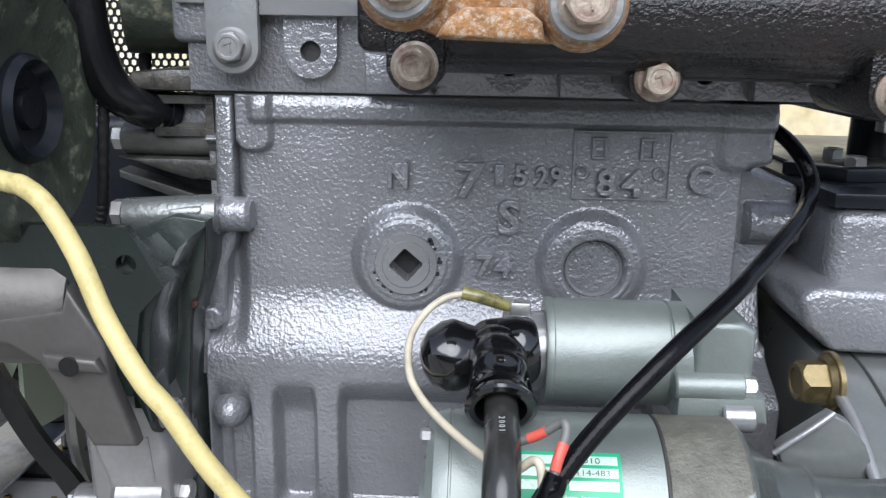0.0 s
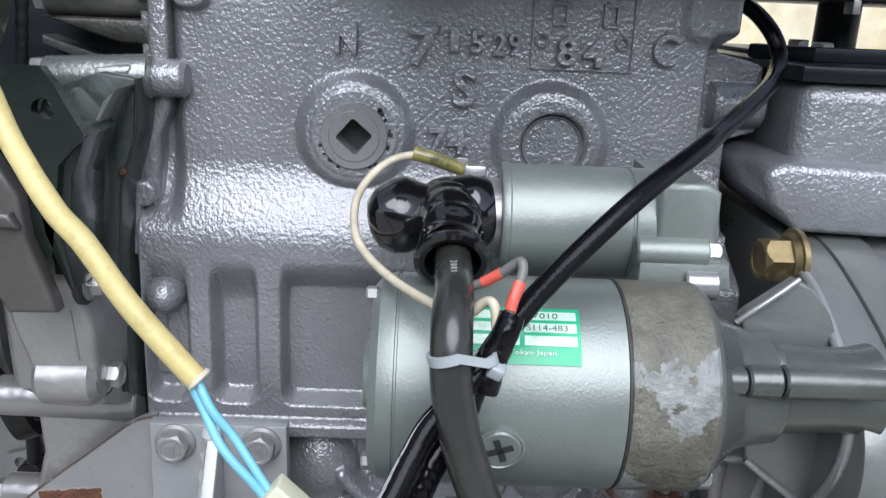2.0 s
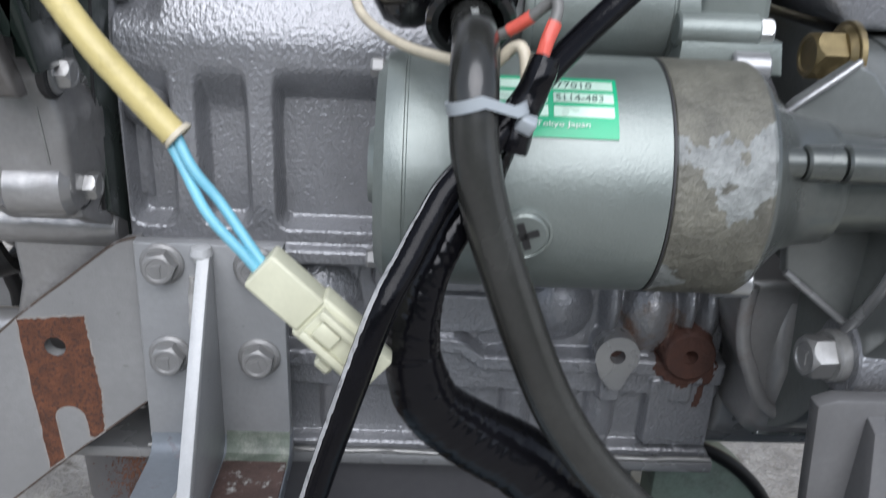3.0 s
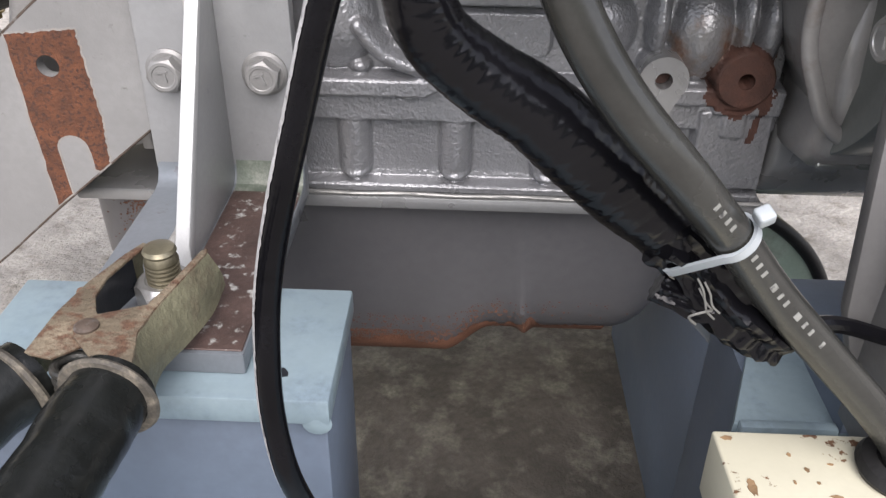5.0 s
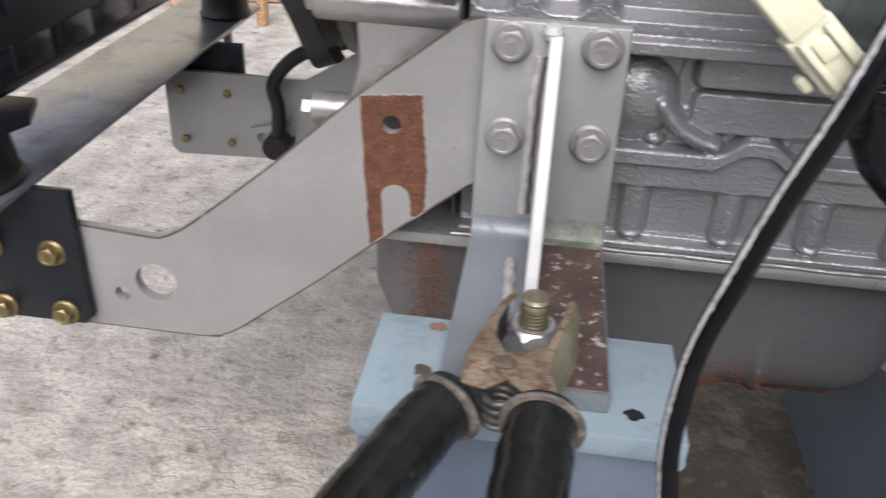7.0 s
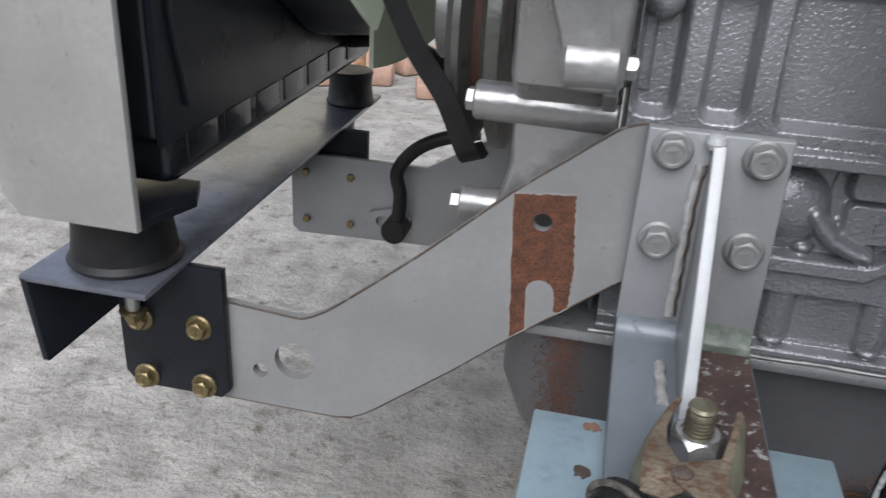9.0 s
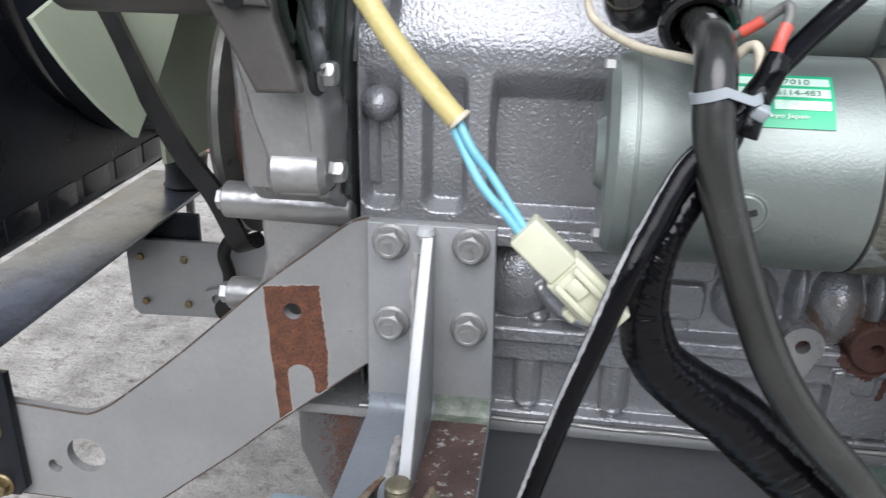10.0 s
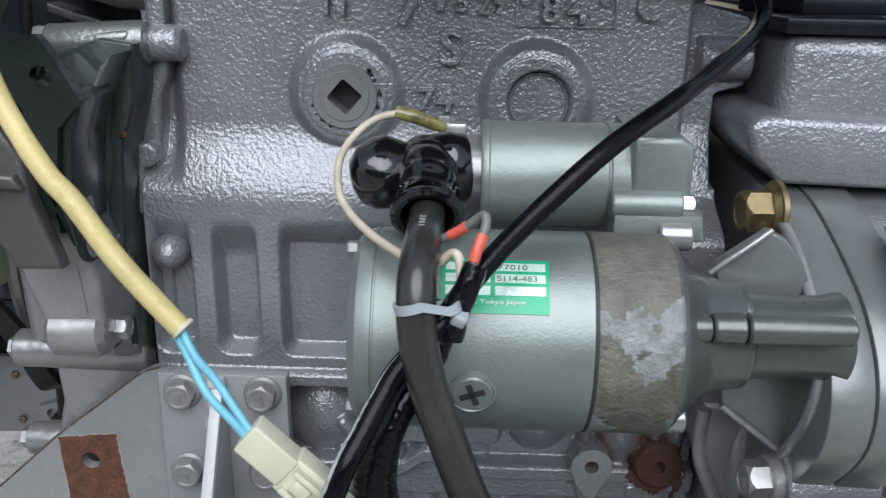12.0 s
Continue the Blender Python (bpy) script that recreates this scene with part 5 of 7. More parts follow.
part("web_edge", tube([(0.1735, -0.0850, 0.3945), (0.1800, -0.0862, 0.3895), (0.1900, -0.0866, 0.3820), (0.2030, -0.0855, 0.3720)], 0.0015, 12, 6), GREYP, bell, "rounded web edge with its highlight painted lighter grey")
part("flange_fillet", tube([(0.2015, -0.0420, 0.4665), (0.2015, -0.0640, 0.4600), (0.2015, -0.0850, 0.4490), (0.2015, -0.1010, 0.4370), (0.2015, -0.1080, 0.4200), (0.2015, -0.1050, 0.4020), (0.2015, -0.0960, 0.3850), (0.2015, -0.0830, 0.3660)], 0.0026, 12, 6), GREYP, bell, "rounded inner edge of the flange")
part("nose_sleeve", lathe([(0, 0), (0, 0.0200), (0.002, 0.0208), (0.004, 0.0205), (0.0060, 0.0170), (0.022, 0.0160), (0.036, 0.0165), (0.042, 0.0180), (0.042, 0)], (0.1660, SY, SZ), ax, 48), CONEP, bell)
# upper box of the housing
def soft_box(x0, x1, y0, y1, z0, z1, r):
    return box(x0, x1, y0, y1, z0, z1, r, 5)
part("upper_box", soft_box(0.2060, 0.42, -0.0090, 0.25, 0.4860, 0.5420, 0.009), CAST, bell)
part("upper_shelf", prism([(0.188, 0.5030), (0.196, 0.5080), (0.42, 0.500), (0.42, 0.4700), (0.206, 0.4760), (0.192, 0.4880)], "y", -0.0260, 0.06, 0.007, 4, round_all=True), CAST, bell)
placed("flange_bolt", hex_mesh("brass_bolt", 0.0175, 0.0120, 0.0125, 0.0045, BRASS, False), bell, facing((0.2015, -0.0385, 0.4672), (-1, -0.05, 0), 10), "yellow passivated hex bolt")
part("bolt_washer", lathe([(0, 0.006), (0, 0.0140), (0.0022, 0.0140), (0.0026, 0.0134), (0.0026, 0.006)], (0.2020, -0.0385, 0.4672), (-1, -0.05, 0), 28), BRASS, bell)
part("lower_housing", prism([(0.30, 0.30), (-0.020, 0.372), (-0.045, 0.362), (-0.05, 0.330), (-0.042, 0.296), (-0.030, 0.284), (0.02, 0.276), (0.30, 0.274)], "x", 0.1940, 0.30, 0.010, 4), RUSTYGREY, bell, "rust-streaked lower housing")
part("housing_wall", prism([(0.1800, 0.3720), (0.1795, 0.3550), (0.1815, 0.3412), (0.1869, 0.3281), (0.1953, 0.3118), (0.2075, 0.3036), (0.2250, 0.3005), (0.26, 0.3005), (0.26, 0.372)], "y", -0.0440, 0.0, 0.004, 3), RUSTYGREY, bell)
part("housing_skirt", prism([(0.004, 0.315), (-0.002, 0.290), (-0.001, 0.270), (0.006, 0.254), (0.020, 0.243), (0.045, 0.238), (0.20, 0.238), (0.20, 0.315)], "x", 0.1935, 0.33, 0.004, 3), GREYP, bell, "smooth grey lower wall of the housing")
part("housing_lip", tube([(0.1800, -0.045, 0.3700), (0.1795, -0.045, 0.3550), (0.1815, -0.045, 0.3412), (0.1869, -0.045, 0.3281), (0.1953, -0.045, 0.3118), (0.2075, -0.045, 0.3036), (0.2250, -0.045, 0.3005)], 0.0034, 14, 8), RUSTYGREY, bell, "rounded housing lip with rust at its root")
placed("side_bolt", hex_mesh("side_bolt", 0.0150, 0.0100, 0.0, 0.0, STEEL, True), bell, facing((0.1955, -0.0885, 0.3610), (-1, -0.12, 0.0), 10), "zinc hex bolt")
part("side_bolt_washer", rod((0.2010, -0.0878, 0.3610), (0.1950, -0.0886, 0.3610), 0.0105), DULLSIL, bell)
part("bolt_seat", rod((0.20, -0.0875, 0.361), (0.24, -0.084, 0.361), 0.015), CAST, bell)

top = thing("flywheel_cover", "oily black cover plate with bolts behind the engine", "cover plate", (0.3, 0.1, 0.545))
part("plate", prism([(0.205, -0.010), (0.42, -0.012), (0.42, 0.24), (0.198, 0.24), (0.200, 0.05)], "z", 0.5420, 0.5490, 0.001, 2), BLACKSAT, top)
part("rim", prism([(0.199, 0.045), (0.222, 0.020), (0.262, 0.028), (0.42, 0.026), (0.42, 0.034), (0.262, 0.036), (0.224, 0.030), (0.205, 0.05)], "z", 0.549, 0.556, 0.001, 2), BLACKSAT, top)
part("shiny_plate", box(0.215, 0.36, 0.055, 0.16, 0.5490, 0.5515, 0.0005), DIRTYAL, top)
for x, y in ((0.243, 0.06), (0.245, 0.095)):
    placed("bolt", M8ZINC, top, facing((x, y, 0.5515), (0, 0, 1), 10))
part("edge_tab", box(0.2500, 0.30, -0.0135, 0.0, 0.5430, 0.5500, 0.0008), DULLSIL, top, "bare worn metal edge")
part("post", rod((0.272, 0.11, 0.549), (0.272, 0.11, 0.60), 0.012), BLACKSAT, top)
part("upper_plate", box(0.235, 0.42, 0.04, 0.2, 0.578, 0.60, 0.002), BLACKSAT, top)
part("tab", box(0.246, 0.25, 0.04, 0.05, 0.572, 0.579, 0.0006), DULLSIL, top)

# rear support bracket, like the front one
rear = thing("rear_bracket", "grey steel rear support bracket with a gusset", "bracket", (0.24, -0.11, 0.2))
part("plate", prism([(0.1790, 0.3580), (0.1860, 0.3610), (0.36, 0.3610), (0.36, 0.222), (0.206, 0.222), (0.1960, 0.2450), (0.1880, 0.2700)], "y", -0.120, -0.112, 0.002, 2), REARP, rear)
part("gusset", prism([(-0.119, 0.355), (-0.127, 0.352), (-0.165, 0.222), (-0.119, 0.222)], "x", 0.1975, 0.2040, 0.001), REARP, rear)

cover = thing("round_cover", "dusty grey-green round cover with a black rubber edge", "cover", (0.22, 0.06, 0.0))
RIMA = arc(0.1816, 0.1189, 0.0965, -38, 84, 30)
part("disc", prism([(0.190, 0.0), (0.262, 0.0), *RIMA, (0.190, 0.2150)], "y", 0.060, 0.085, 0.004, 2), COVERP, cover)
part("rim", tube([(x, 0.061, z) for x, z in RIMA], 0.0042, 12, 2), RUBBER, cover, "black rubber edge")

# ---- timing gear case and front end ----
case = thing("timing_case", "silver-painted alloy timing gear case with bolts", "timing case", (-0.12, 0.1, 0.35))
part("back_plate", prism([(0.0, 0.26), (-0.004, 0.30), (-0.008, 0.374), (-0.026, 0.386), (-0.028, 0.47), (-0.024, 0.50), (-0.005, 0.53), (0.30, 0.53), (0.30, 0.26)], "x", -0.1000, -0.0975, 0.0006), GREENPL, case, "dark thin back plate")
GASK = [(-0.0850, 0.5330), (-0.0868, 0.5113), (-0.0898, 0.4995), (-0.0940, 0.4874), (-0.0958, 0.4665), (-0.0980, 0.4400), (-0.0992, 0.3880)]
part("front_plate", prism(GASK + [(-0.1280, 0.3880), (-0.1280, 0.5250), (-0.1000, 0.5350)], "y", -0.0300, 0.02, 0.0008), GREENPL, case, "dark green engine front plate")
part("gasket_edge", tube([(x, -0.0300, z) for x, z in GASK], 0.0007, 8, 6, rough=0.3), GASKETSHADE, case, "black gasket squeezed out along the plate")
part("plate_pin", rod((-0.0925, -0.0330, 0.4930), (-0.0925, -0.0290, 0.4930), 0.0018), DKRUST, case)
part("body", prism([(-0.006, 0.29), (-0.010, 0.372), (-0.034, 0.390), (-0.040, 0.47), (-0.020, 0.50), (0.04, 0.52), (0.28, 0.52), (0.28, 0.27), (0.0, 0.27)], "x", -0.1500, -0.1040, 0.006, 3), SILVER, case)
part("flange", prism([(-0.004, 0.27), (-0.008, 0.372), (-0.036, 0.384), (-0.050, 0.392), (-0.055, 0.412), (-0.048, 0.425), (-0.046, 0.440), (-0.028, 0.446), (0.28, 0.446), (0.28, 0.27)], "x", -0.1065, -0.0998, 0.0014, 2), SILVER, case)
part("side_wall", prism([(-0.1500, 0.3840), (-0.1480, 0.3450), (-0.1580, 0.3080), (-0.10, 0.2950), (-0.100, 0.3840)], "y", -0.0150, 0.02, 0.004, 3), SILVER, case)
part("case_front", prism([(-0.1440, 0.4800), (-0.1390, 0.4580), (-0.1347, 0.4429), (-0.1319, 0.4303), (-0.1275, 0.4170), (-0.1250, 0.4060), (-0.1230, 0.3950), (-0.1000, 0.3950), (-0.0978, 0.4059), (-0.0972, 0.4321), (-0.0991, 0.4401), (-0.1060, 0.4600), (-0.1200, 0.4800)], "y", -0.0620, -0.020, 0.0045, 4, round_all=True), SILVER, case, "smooth silver case front")
part("boss", rod((-0.1260, -0.0540, 0.4060), (-0.0985, -0.0540, 0.4070), 0.0118, rim=0.003), SILVER, case)
part("seam", prism([(-0.1075, 0.4400), (-0.1065, 0.4400), (-0.1045, 0.4180), (-0.1055, 0.4180)], "y", -0.0626, -0.060, 0), DULLSIL, case)
part("long_boss", rod((-0.1690, -0.0090, 0.3735), (-0.0980, -0.0110, 0.3735), 0.0100, rim=0.001), SILVER, case)
part("long_boss_end", rod((-0.1735, -0.0085, 0.3735), (-0.1680, -0.0090, 0.3735), 0.0062, seg=6), STEEL, case)
part("lower_boss", rod((-0.1740, -0.0010, 0.3140), (-0.1250, -0.0050, 0.3160), 0.0095, rim=0.001), SILVER, case)
part("lower_boss_end", rod((-0.1800, -0.0005, 0.3138), (-0.1735, -0.0010, 0.3140), 0.0062, seg=6), STEEL, case)
for at in ((-0.0996, -0.0470, 0.4048), (-0.0990, -0.0595, 0.4525)):
    placed("bolt", hex_mesh("case_bolt", 0.0098, 0.0055, 0.0080, 0.0012, STEEL, False), case, facing(at, (1, 0, 0)), "zinc hex bolt")
RIBBON = [(-0.0850, 0.5310), (-0.0879, 0.5260), (-0.0963, 0.5107), (-0.0992, 0.4970), (-0.0995, 0.4807), (-0.1012, 0.4700), (-0.1042, 0.4622), (-0.1060, 0.4510), (-0.1050, 0.4400),
          (-0.1150, 0.4400), (-0.1141, 0.4480), (-0.1116, 0.4604), (-0.1080, 0.4740), (-0.1066, 0.4880), (-0.1062, 0.4967), (-0.1027, 0.5065), (-0.0935, 0.5195), (-0.0905, 0.5260)]
part("case_rim", prism(RIBBON, "y", -0.0540, -0.0290, 0.0014, 3), SILVERG, case, "wavy rim of the gear case")
for y, z in ((-0.0470, 0.4048), (-0.0595, 0.4525)):
    part("bolt_seat", rod((-0.1030, y, z), (-0.0990, y, z), 0.0098), GASKETSHADE, case, "dark seat under the bolt head")
part("front_seal_ring", lathe([(0, 0.060), (0, 0.072), (0.010, 0.074), (0.010, 0.060)], (-0.1560, 0.135, 0.375), (1, 0, 0), 48), SILVER, case)

# upper bosses towards the water pump
pump = thing("water_pump", "oily alloy water pump housing with long bolt bosses", "water pump", (-0.12, 0.05, 0.56))
part("boss", rod((-0.1400, 0.0200, 0.5640), (-0.0860, 0.0150, 0.5650), 0.0085), DIRTYAL, pump)
part("boss_bolt", rod((-0.1465, 0.0202, 0.5638), (-0.1395, 0.0200, 0.5640), 0.0062, seg=6), STEEL, pump)
part("boss", rod((-0.1290, -0.0150, 0.5310), (-0.0840, -0.0120, 0.5325), 0.0088, 0.0098), SILVERG, pump)
part("boss_bolt", rod((-0.1345, -0.0150, 0.5330), (-0.1285, -0.0150, 0.5330), 0.0066, seg=6), STEEL, pump)
part("boss_foot", prism([(-0.1270, 0.5360), (-0.1280, 0.5240), (-0.1217, 0.5210), (-0.1074, 0.5114), (-0.0990, 0.5151), (-0.0920, 0.5238), (-0.0882, 0.5385)], "y", -0.0225, 0.0, 0.005, 4, round_all=True), SILVERG, pump, "cast web under the bolt boss")
part("body", prism([(-0.1420, 0.5560), (-0.0900, 0.5560), (-0.0900, 0.5440), (-0.1050, 0.5450)], "y", 0.008, 0.06, 0.003, 2), OILY, pump)
part("pump_body", prism([(-0.215, 0.572), (-0.130, 0.572), (-0.098, 0.560), (-0.097, 0.505), (-0.125, 0.498), (-0.215, 0.500)], "y", 0.045, 0.11, 0.006, 3), BLACKSAT, pump, "dark oily pump body")
part("web", prism([(-0.1500, 0.5460), (-0.098, 0.5300), (-0.098, 0.5230), (-0.1500, 0.5420)], "y", 0.03, 0.05, 0.001), DIRTYAL, pump)
part("window_frame", frame_mesh(-0.1200, -0.0905, 0.5670, 0.5870, 0.0042, 0.006, 0.030), OILY, pump)
part("window_back", box(-0.1130, -0.0950, 0.016, 0.024, 0.5715, 0.5830, 0.002), CAST, pump)
part("window_dark", box(-0.1185, -0.092, 0.026, 0.030, 0.569, 0.586, 0.001), BLACKSAT, pump)
part("top_block", prism([(-0.132, 0.589), (-0.094, 0.589), (-0.094, 0.600), (-0.110, 0.600), (-0.128, 0.598)], "y", 0.0, 0.06, 0.003, 2), OILY, pump)
part("outlet", rod((-0.100, 0.03, 0.640), (-0.135, 0.02, 0.640), 0.034), GREENOLD, pump)
part("neck_block", box(-0.104, -0.084, -0.008, 0.05, 0.612, 0.70, 0.004, 3), CAST, pump)

lug = thing("alternator_bracket", "dark green-black steel bracket plate with a bolt hole", "bracket", (-0.11, -0.08, 0.49))
part("plate", prism([(-0.160, 0.541), (-0.1020, 0.5410), (-0.0985, 0.536), (-0.0880, 0.5165), (-0.0920, 0.512), (-0.0985, 0.505), (-0.104, 0.468), (-0.1230, 0.4720), (-0.138, 0.512), (-0.160, 0.512)], "y", -0.0800, -0.0745, 0.001, 2, [(-0.1025, 0.5255, 0.0042)]), DGREEN, lug)
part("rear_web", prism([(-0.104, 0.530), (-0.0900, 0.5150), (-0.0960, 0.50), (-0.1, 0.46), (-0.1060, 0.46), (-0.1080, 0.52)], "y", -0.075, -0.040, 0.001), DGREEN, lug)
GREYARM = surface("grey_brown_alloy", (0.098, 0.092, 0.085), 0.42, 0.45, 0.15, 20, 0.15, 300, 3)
alt = thing("alternator", "grimy alloy alternator body beside the bracket", "alternator", (-0.17, -0.08, 0.48))
part("body", lathe([(0, 0), (0, 0.024), (0.006, 0.028), (0.082, 0.028), (0.0875, 0.0255), (0.089, 0.021), (0.089, 0)], (-0.215, -0.0600, 0.5035), (1, 0, 0), 48), GREYARM, alt)
part("mounting_arm", prism([(-0.1800, 0.5000), (-0.1270, 0.5080), (-0.1240, 0.5180), (-0.1110, 0.4950), (-0.1095, 0.4787), (-0.1015, 0.4540), (-0.1005, 0.4490), (-0.1190, 0.4485), (-0.1335, 0.4770), (-0.1378, 0.4850), (-0.1500, 0.4925), (-0.1800, 0.4950)], "y", -0.0885, -0.0790, 0.0022, 3), GREYARM, alt, "smooth grey mounting arm")
# flank takes the dark plate colour to paint the arm's shaded side
part("arm_web", prism([(-0.1215, 0.5160), (-0.1085, 0.4930), (-0.1065, 0.4780), (-0.0985, 0.4560), (-0.0960, 0.4560), (-0.1010, 0.4850), (-0.1120, 0.5160)], "y", -0.0800, -0.0560, 0.001, 2), DGREEN, alt, "flank of the arm with its shade painted dark green")
part("step", prism([(-0.1345, 0.4910), (-0.1125, 0.4890), (-0.1100, 0.4830), (-0.1330, 0.4840)], "y", -0.0930, -0.0870, 0.0020, 3), GREYARM, alt)
# flat black disc paints the dark inside of the arm's hole
part("bore_shade", rod((-0.1235, -0.0932, 0.4860), (-0.1235, -0.0920, 0.4860), 0.0042, rim=0.0001), GRIP, alt)

pulley = thing("dark_pulley", "dusty dark green pulley wheel with a black hub", "pulley", (-0.17, -0.03, 0.56))
part("rim", lathe([(-0.012, 0.022), (-0.012, 0.053), (-0.008, 0.056), (0.000, 0.056), (0.002, 0.054), (0.001, 0.042), (-0.002, 0.035), (-0.003, 0.022)], (-0.146, -0.058, 0.585), (1, 0.0, 0), 72), GREENOLD, pulley)
part("hub", lathe([(-0.010, 0), (-0.010, 0.0225), (0.000, 0.0225), (0.003, 0.020), (-0.002, 0.016), (-0.003, 0.009), (0.000, 0.008), (0.000, 0)], (-0.146, -0.058, 0.585), (1, 0.0, 0), 48), BLACKSAT, pulley)

hose = thing("black_hose", "black rubber coolant hose with a dark steel clip", "hose", (-0.14, 0.0, 0.58))
part("tube", tube([(-0.150, -0.012, 0.70), (-0.1440, -0.010, 0.650), (-0.1430, -0.006, 0.615), (-0.1370, -0.002, 0.592), (-0.1250, 0.006, 0.5805), (-0.1150, 0.026, 0.5775), (-0.1080, 0.050, 0.5760)], 0.0095, 20, 10), GLOSSHOSE, hose)
part("hose_clip", lathe([(0, 0.0094), (0, 0.0104), (0.006, 0.0104), (0.006, 0.0094)], (-0.1200, 0.0140, 0.5790), (0.45, 0.86, -0.15), 32), BLACKSAT, hose, "dark steel hose clip")
strip = solo("toothed_cable", tube([(-0.118, 0.03, 0.66), (-0.127, 0.03, 0.625), (-0.132, 0.03, 0.60), (-0.128, 0.03, 0.585)], 0.0032, 12, 10, wave=0.12, pitch=0.004), RUBBER, "ribbed black cable sleeve", "cable")
solo("thin_belt", tube([(-0.1395, 0.000, 0.610), (-0.1419, 0.000, 0.5809), (-0.1464, 0.000, 0.5351), (-0.1488, 0.000, 0.5208), (-0.1520, 0.000, 0.490)], 0.0028, 12, 24, wave=0.10, pitch=0.003, squash=0.8), RUBBER, "thin black toothed belt behind the pulley", "belt")
guard = thing("mesh_guard", "black punched mesh with round holes", "mesh guard", (-0.13, 0.11, 0.58))
def punched():
    bm = bmesh.new()
    s = 0.0046
    for i in range(17):
        for j in range(24):
            cx, cz = -0.190 + s * (i + 0.5 * (j % 2)), 0.575 + s * math.sqrt(0.75) * j
            o = [bm.verts.new((cx + s / math.sqrt(3) * math.cos(math.pi / 6 + k * math.pi / 3), 0.09, cz + s / math.sqrt(3) * math.sin(math.pi / 6 + k * math.pi / 3))) for k in range(6)]
            n = [bm.verts.new((cx + s * 0.42 * math.cos(math.pi / 6 + k * math.pi / 3), 0.09, cz + s * 0.42 * math.sin(math.pi / 6 + k * math.pi / 3))) for k in range(6)]
            for k in range(6):
                bm.faces.new((o[k], o[(k + 1) % 6], n[(k + 1) % 6], n[k]))
    bmesh.ops.remove_doubles(bm, verts=bm.verts[:], dist=1e-5)
    ex = bmesh.ops.extrude_face_region(bm, geom=bm.faces[:])
    bmesh.ops.translate(bm, verts=[g for g in ex["geom"] if isinstance(g, bmesh.types.BMVert)], vec=(0, 0.002, 0))
    return bm
part("sheet", punched(), BLACKSAT, guard)

crank = thing("crank_pulley", "grooved crankshaft pulley with rust in the groove", "pulley", (-0.18, 0.13, 0.38))
part("rim", lathe([(0, 0.03), (0, 0.080), (0.004, 0.083), (0.008, 0.083), (0.0155, 0.066), (0.0225, 0.083), (0.030, 0.083), (0.030, 0.03)], (-0.196, 0.115, 0.395), (1, 0, 0), 56), DIRTYAL, crank)
part("groove", lathe([(0, 0.066), (0, 0.071), (0.006, 0.071), (0.006, 0.066)], (-0.1835, 0.115, 0.395), (1, 0, 0), 56), DKRUST, crank)
part("hub", rod((-0.214, 0.115, 0.395), (-0.19, 0.115, 0.395), 0.03), DULLSIL, crank)

def belt_loop():
    bm = bmesh.new()
    p = [Vector((-0.262, 0.030, 0.520)), Vector((-0.2440, 0.030, 0.4630)), Vector((-0.2140, 0.030, 0.3950)), Vector((-0.1923, 0.030, 0.3625)), Vector((-0.1800, 0.030, 0.3358)), Vector((-0.1772, 0.033, 0.3300)), Vector((-0.1765, 0.039, 0.3285)), Vector((-0.1762, 0.048, 0.3280))]
    c = spline(p, 8)
    rows = []
    for i, q in enumerate(c):
        t = (c[min(i + 1, len(c) - 1)] - c[max(i - 1, 0)]).normalized()
        s = Vector((1, 0.0, 0.35))
        s = (s - t * s.dot(t)).normalized()
        n = t.cross(s)
        rows.append([bm.verts.new(q + s * a + n * b) for a, b in ((-0.0062, 0.004), (0.0062, 0.004), (0.0042, -0.004), (-0.0042, -0.004))])
    for a, b in zip(rows, rows[1:]):
        for k in range(4):
            bm.faces.new((a[k], a[(k + 1) % 4], b[(k + 1) % 4], b[k]))
    bm.faces.new(rows[0])
    bm.faces.new(rows[-1])
    return bm
solo("drive_belt", belt_loop(), RUBBER, "black rubber V-belt over the crank pulley", "belt")

fan = thing("cooling_fan", "pale green plastic cooling fan blades", "fan", (-0.24, 0.11, 0.47))
def blade(a):
    bm = bmesh.new()
    rows = []
    for i in range(9):
        r = 0.035 + 0.105 * i / 8
        row = []
        for j in range(7):
            w = radians(a + (j - 3) / 3 * (21 - 5 * i / 8))
            row.append(bm.verts.new((-0.245 + (j - 3) / 3 * 0.014, 0.115 + r * math.sin(w), 0.495 - r * math.cos(w))))
        rows.append(row)
    for p, q in zip(rows, rows[1:]):
        for k in range(6):
            bm.faces.new((p[k], p[k + 1], q[k + 1], q[k]))
    ex = bmesh.ops.extrude_face_region(bm, geom=bm.faces[:])
    bmesh.ops.translate(bm, verts=[g for g in ex["geom"] if isinstance(g, bmesh.types.BMVert)], vec=(0.003, 0, 0))
    return bm
for a in (-62, 10, 82, 154, 226):
    part("blade", blade(a), FANPL, fan)
part("hub", rod((-0.258, 0.115, 0.495), (-0.23, 0.115, 0.495), 0.038), FANPL, fan)

# ---- radiator, its post and cross member ----
rad = thing("radiator", "gloss black radiator tank with crimped lower edge and shroud", "radiator", (-0.35, 0.1, 0.32))
part("tank", box(-0.372, -0.318, -0.058, 0.290, 0.345, 0.80, 0.006, 3), BLACKP, rad)
part("lower_tank", box(-0.366, -0.3150, -0.052, 0.290, 0.321, 0.352, 0.008, 3), BLACKP, rad)
for k in range(7):
    y = -0.036 + k * 0.043
    part("crimp", box(-0.3160, -0.3143, y, y + 0.034, 0.3300, 0.3460, 0.006, 4), BLACKP, rad)
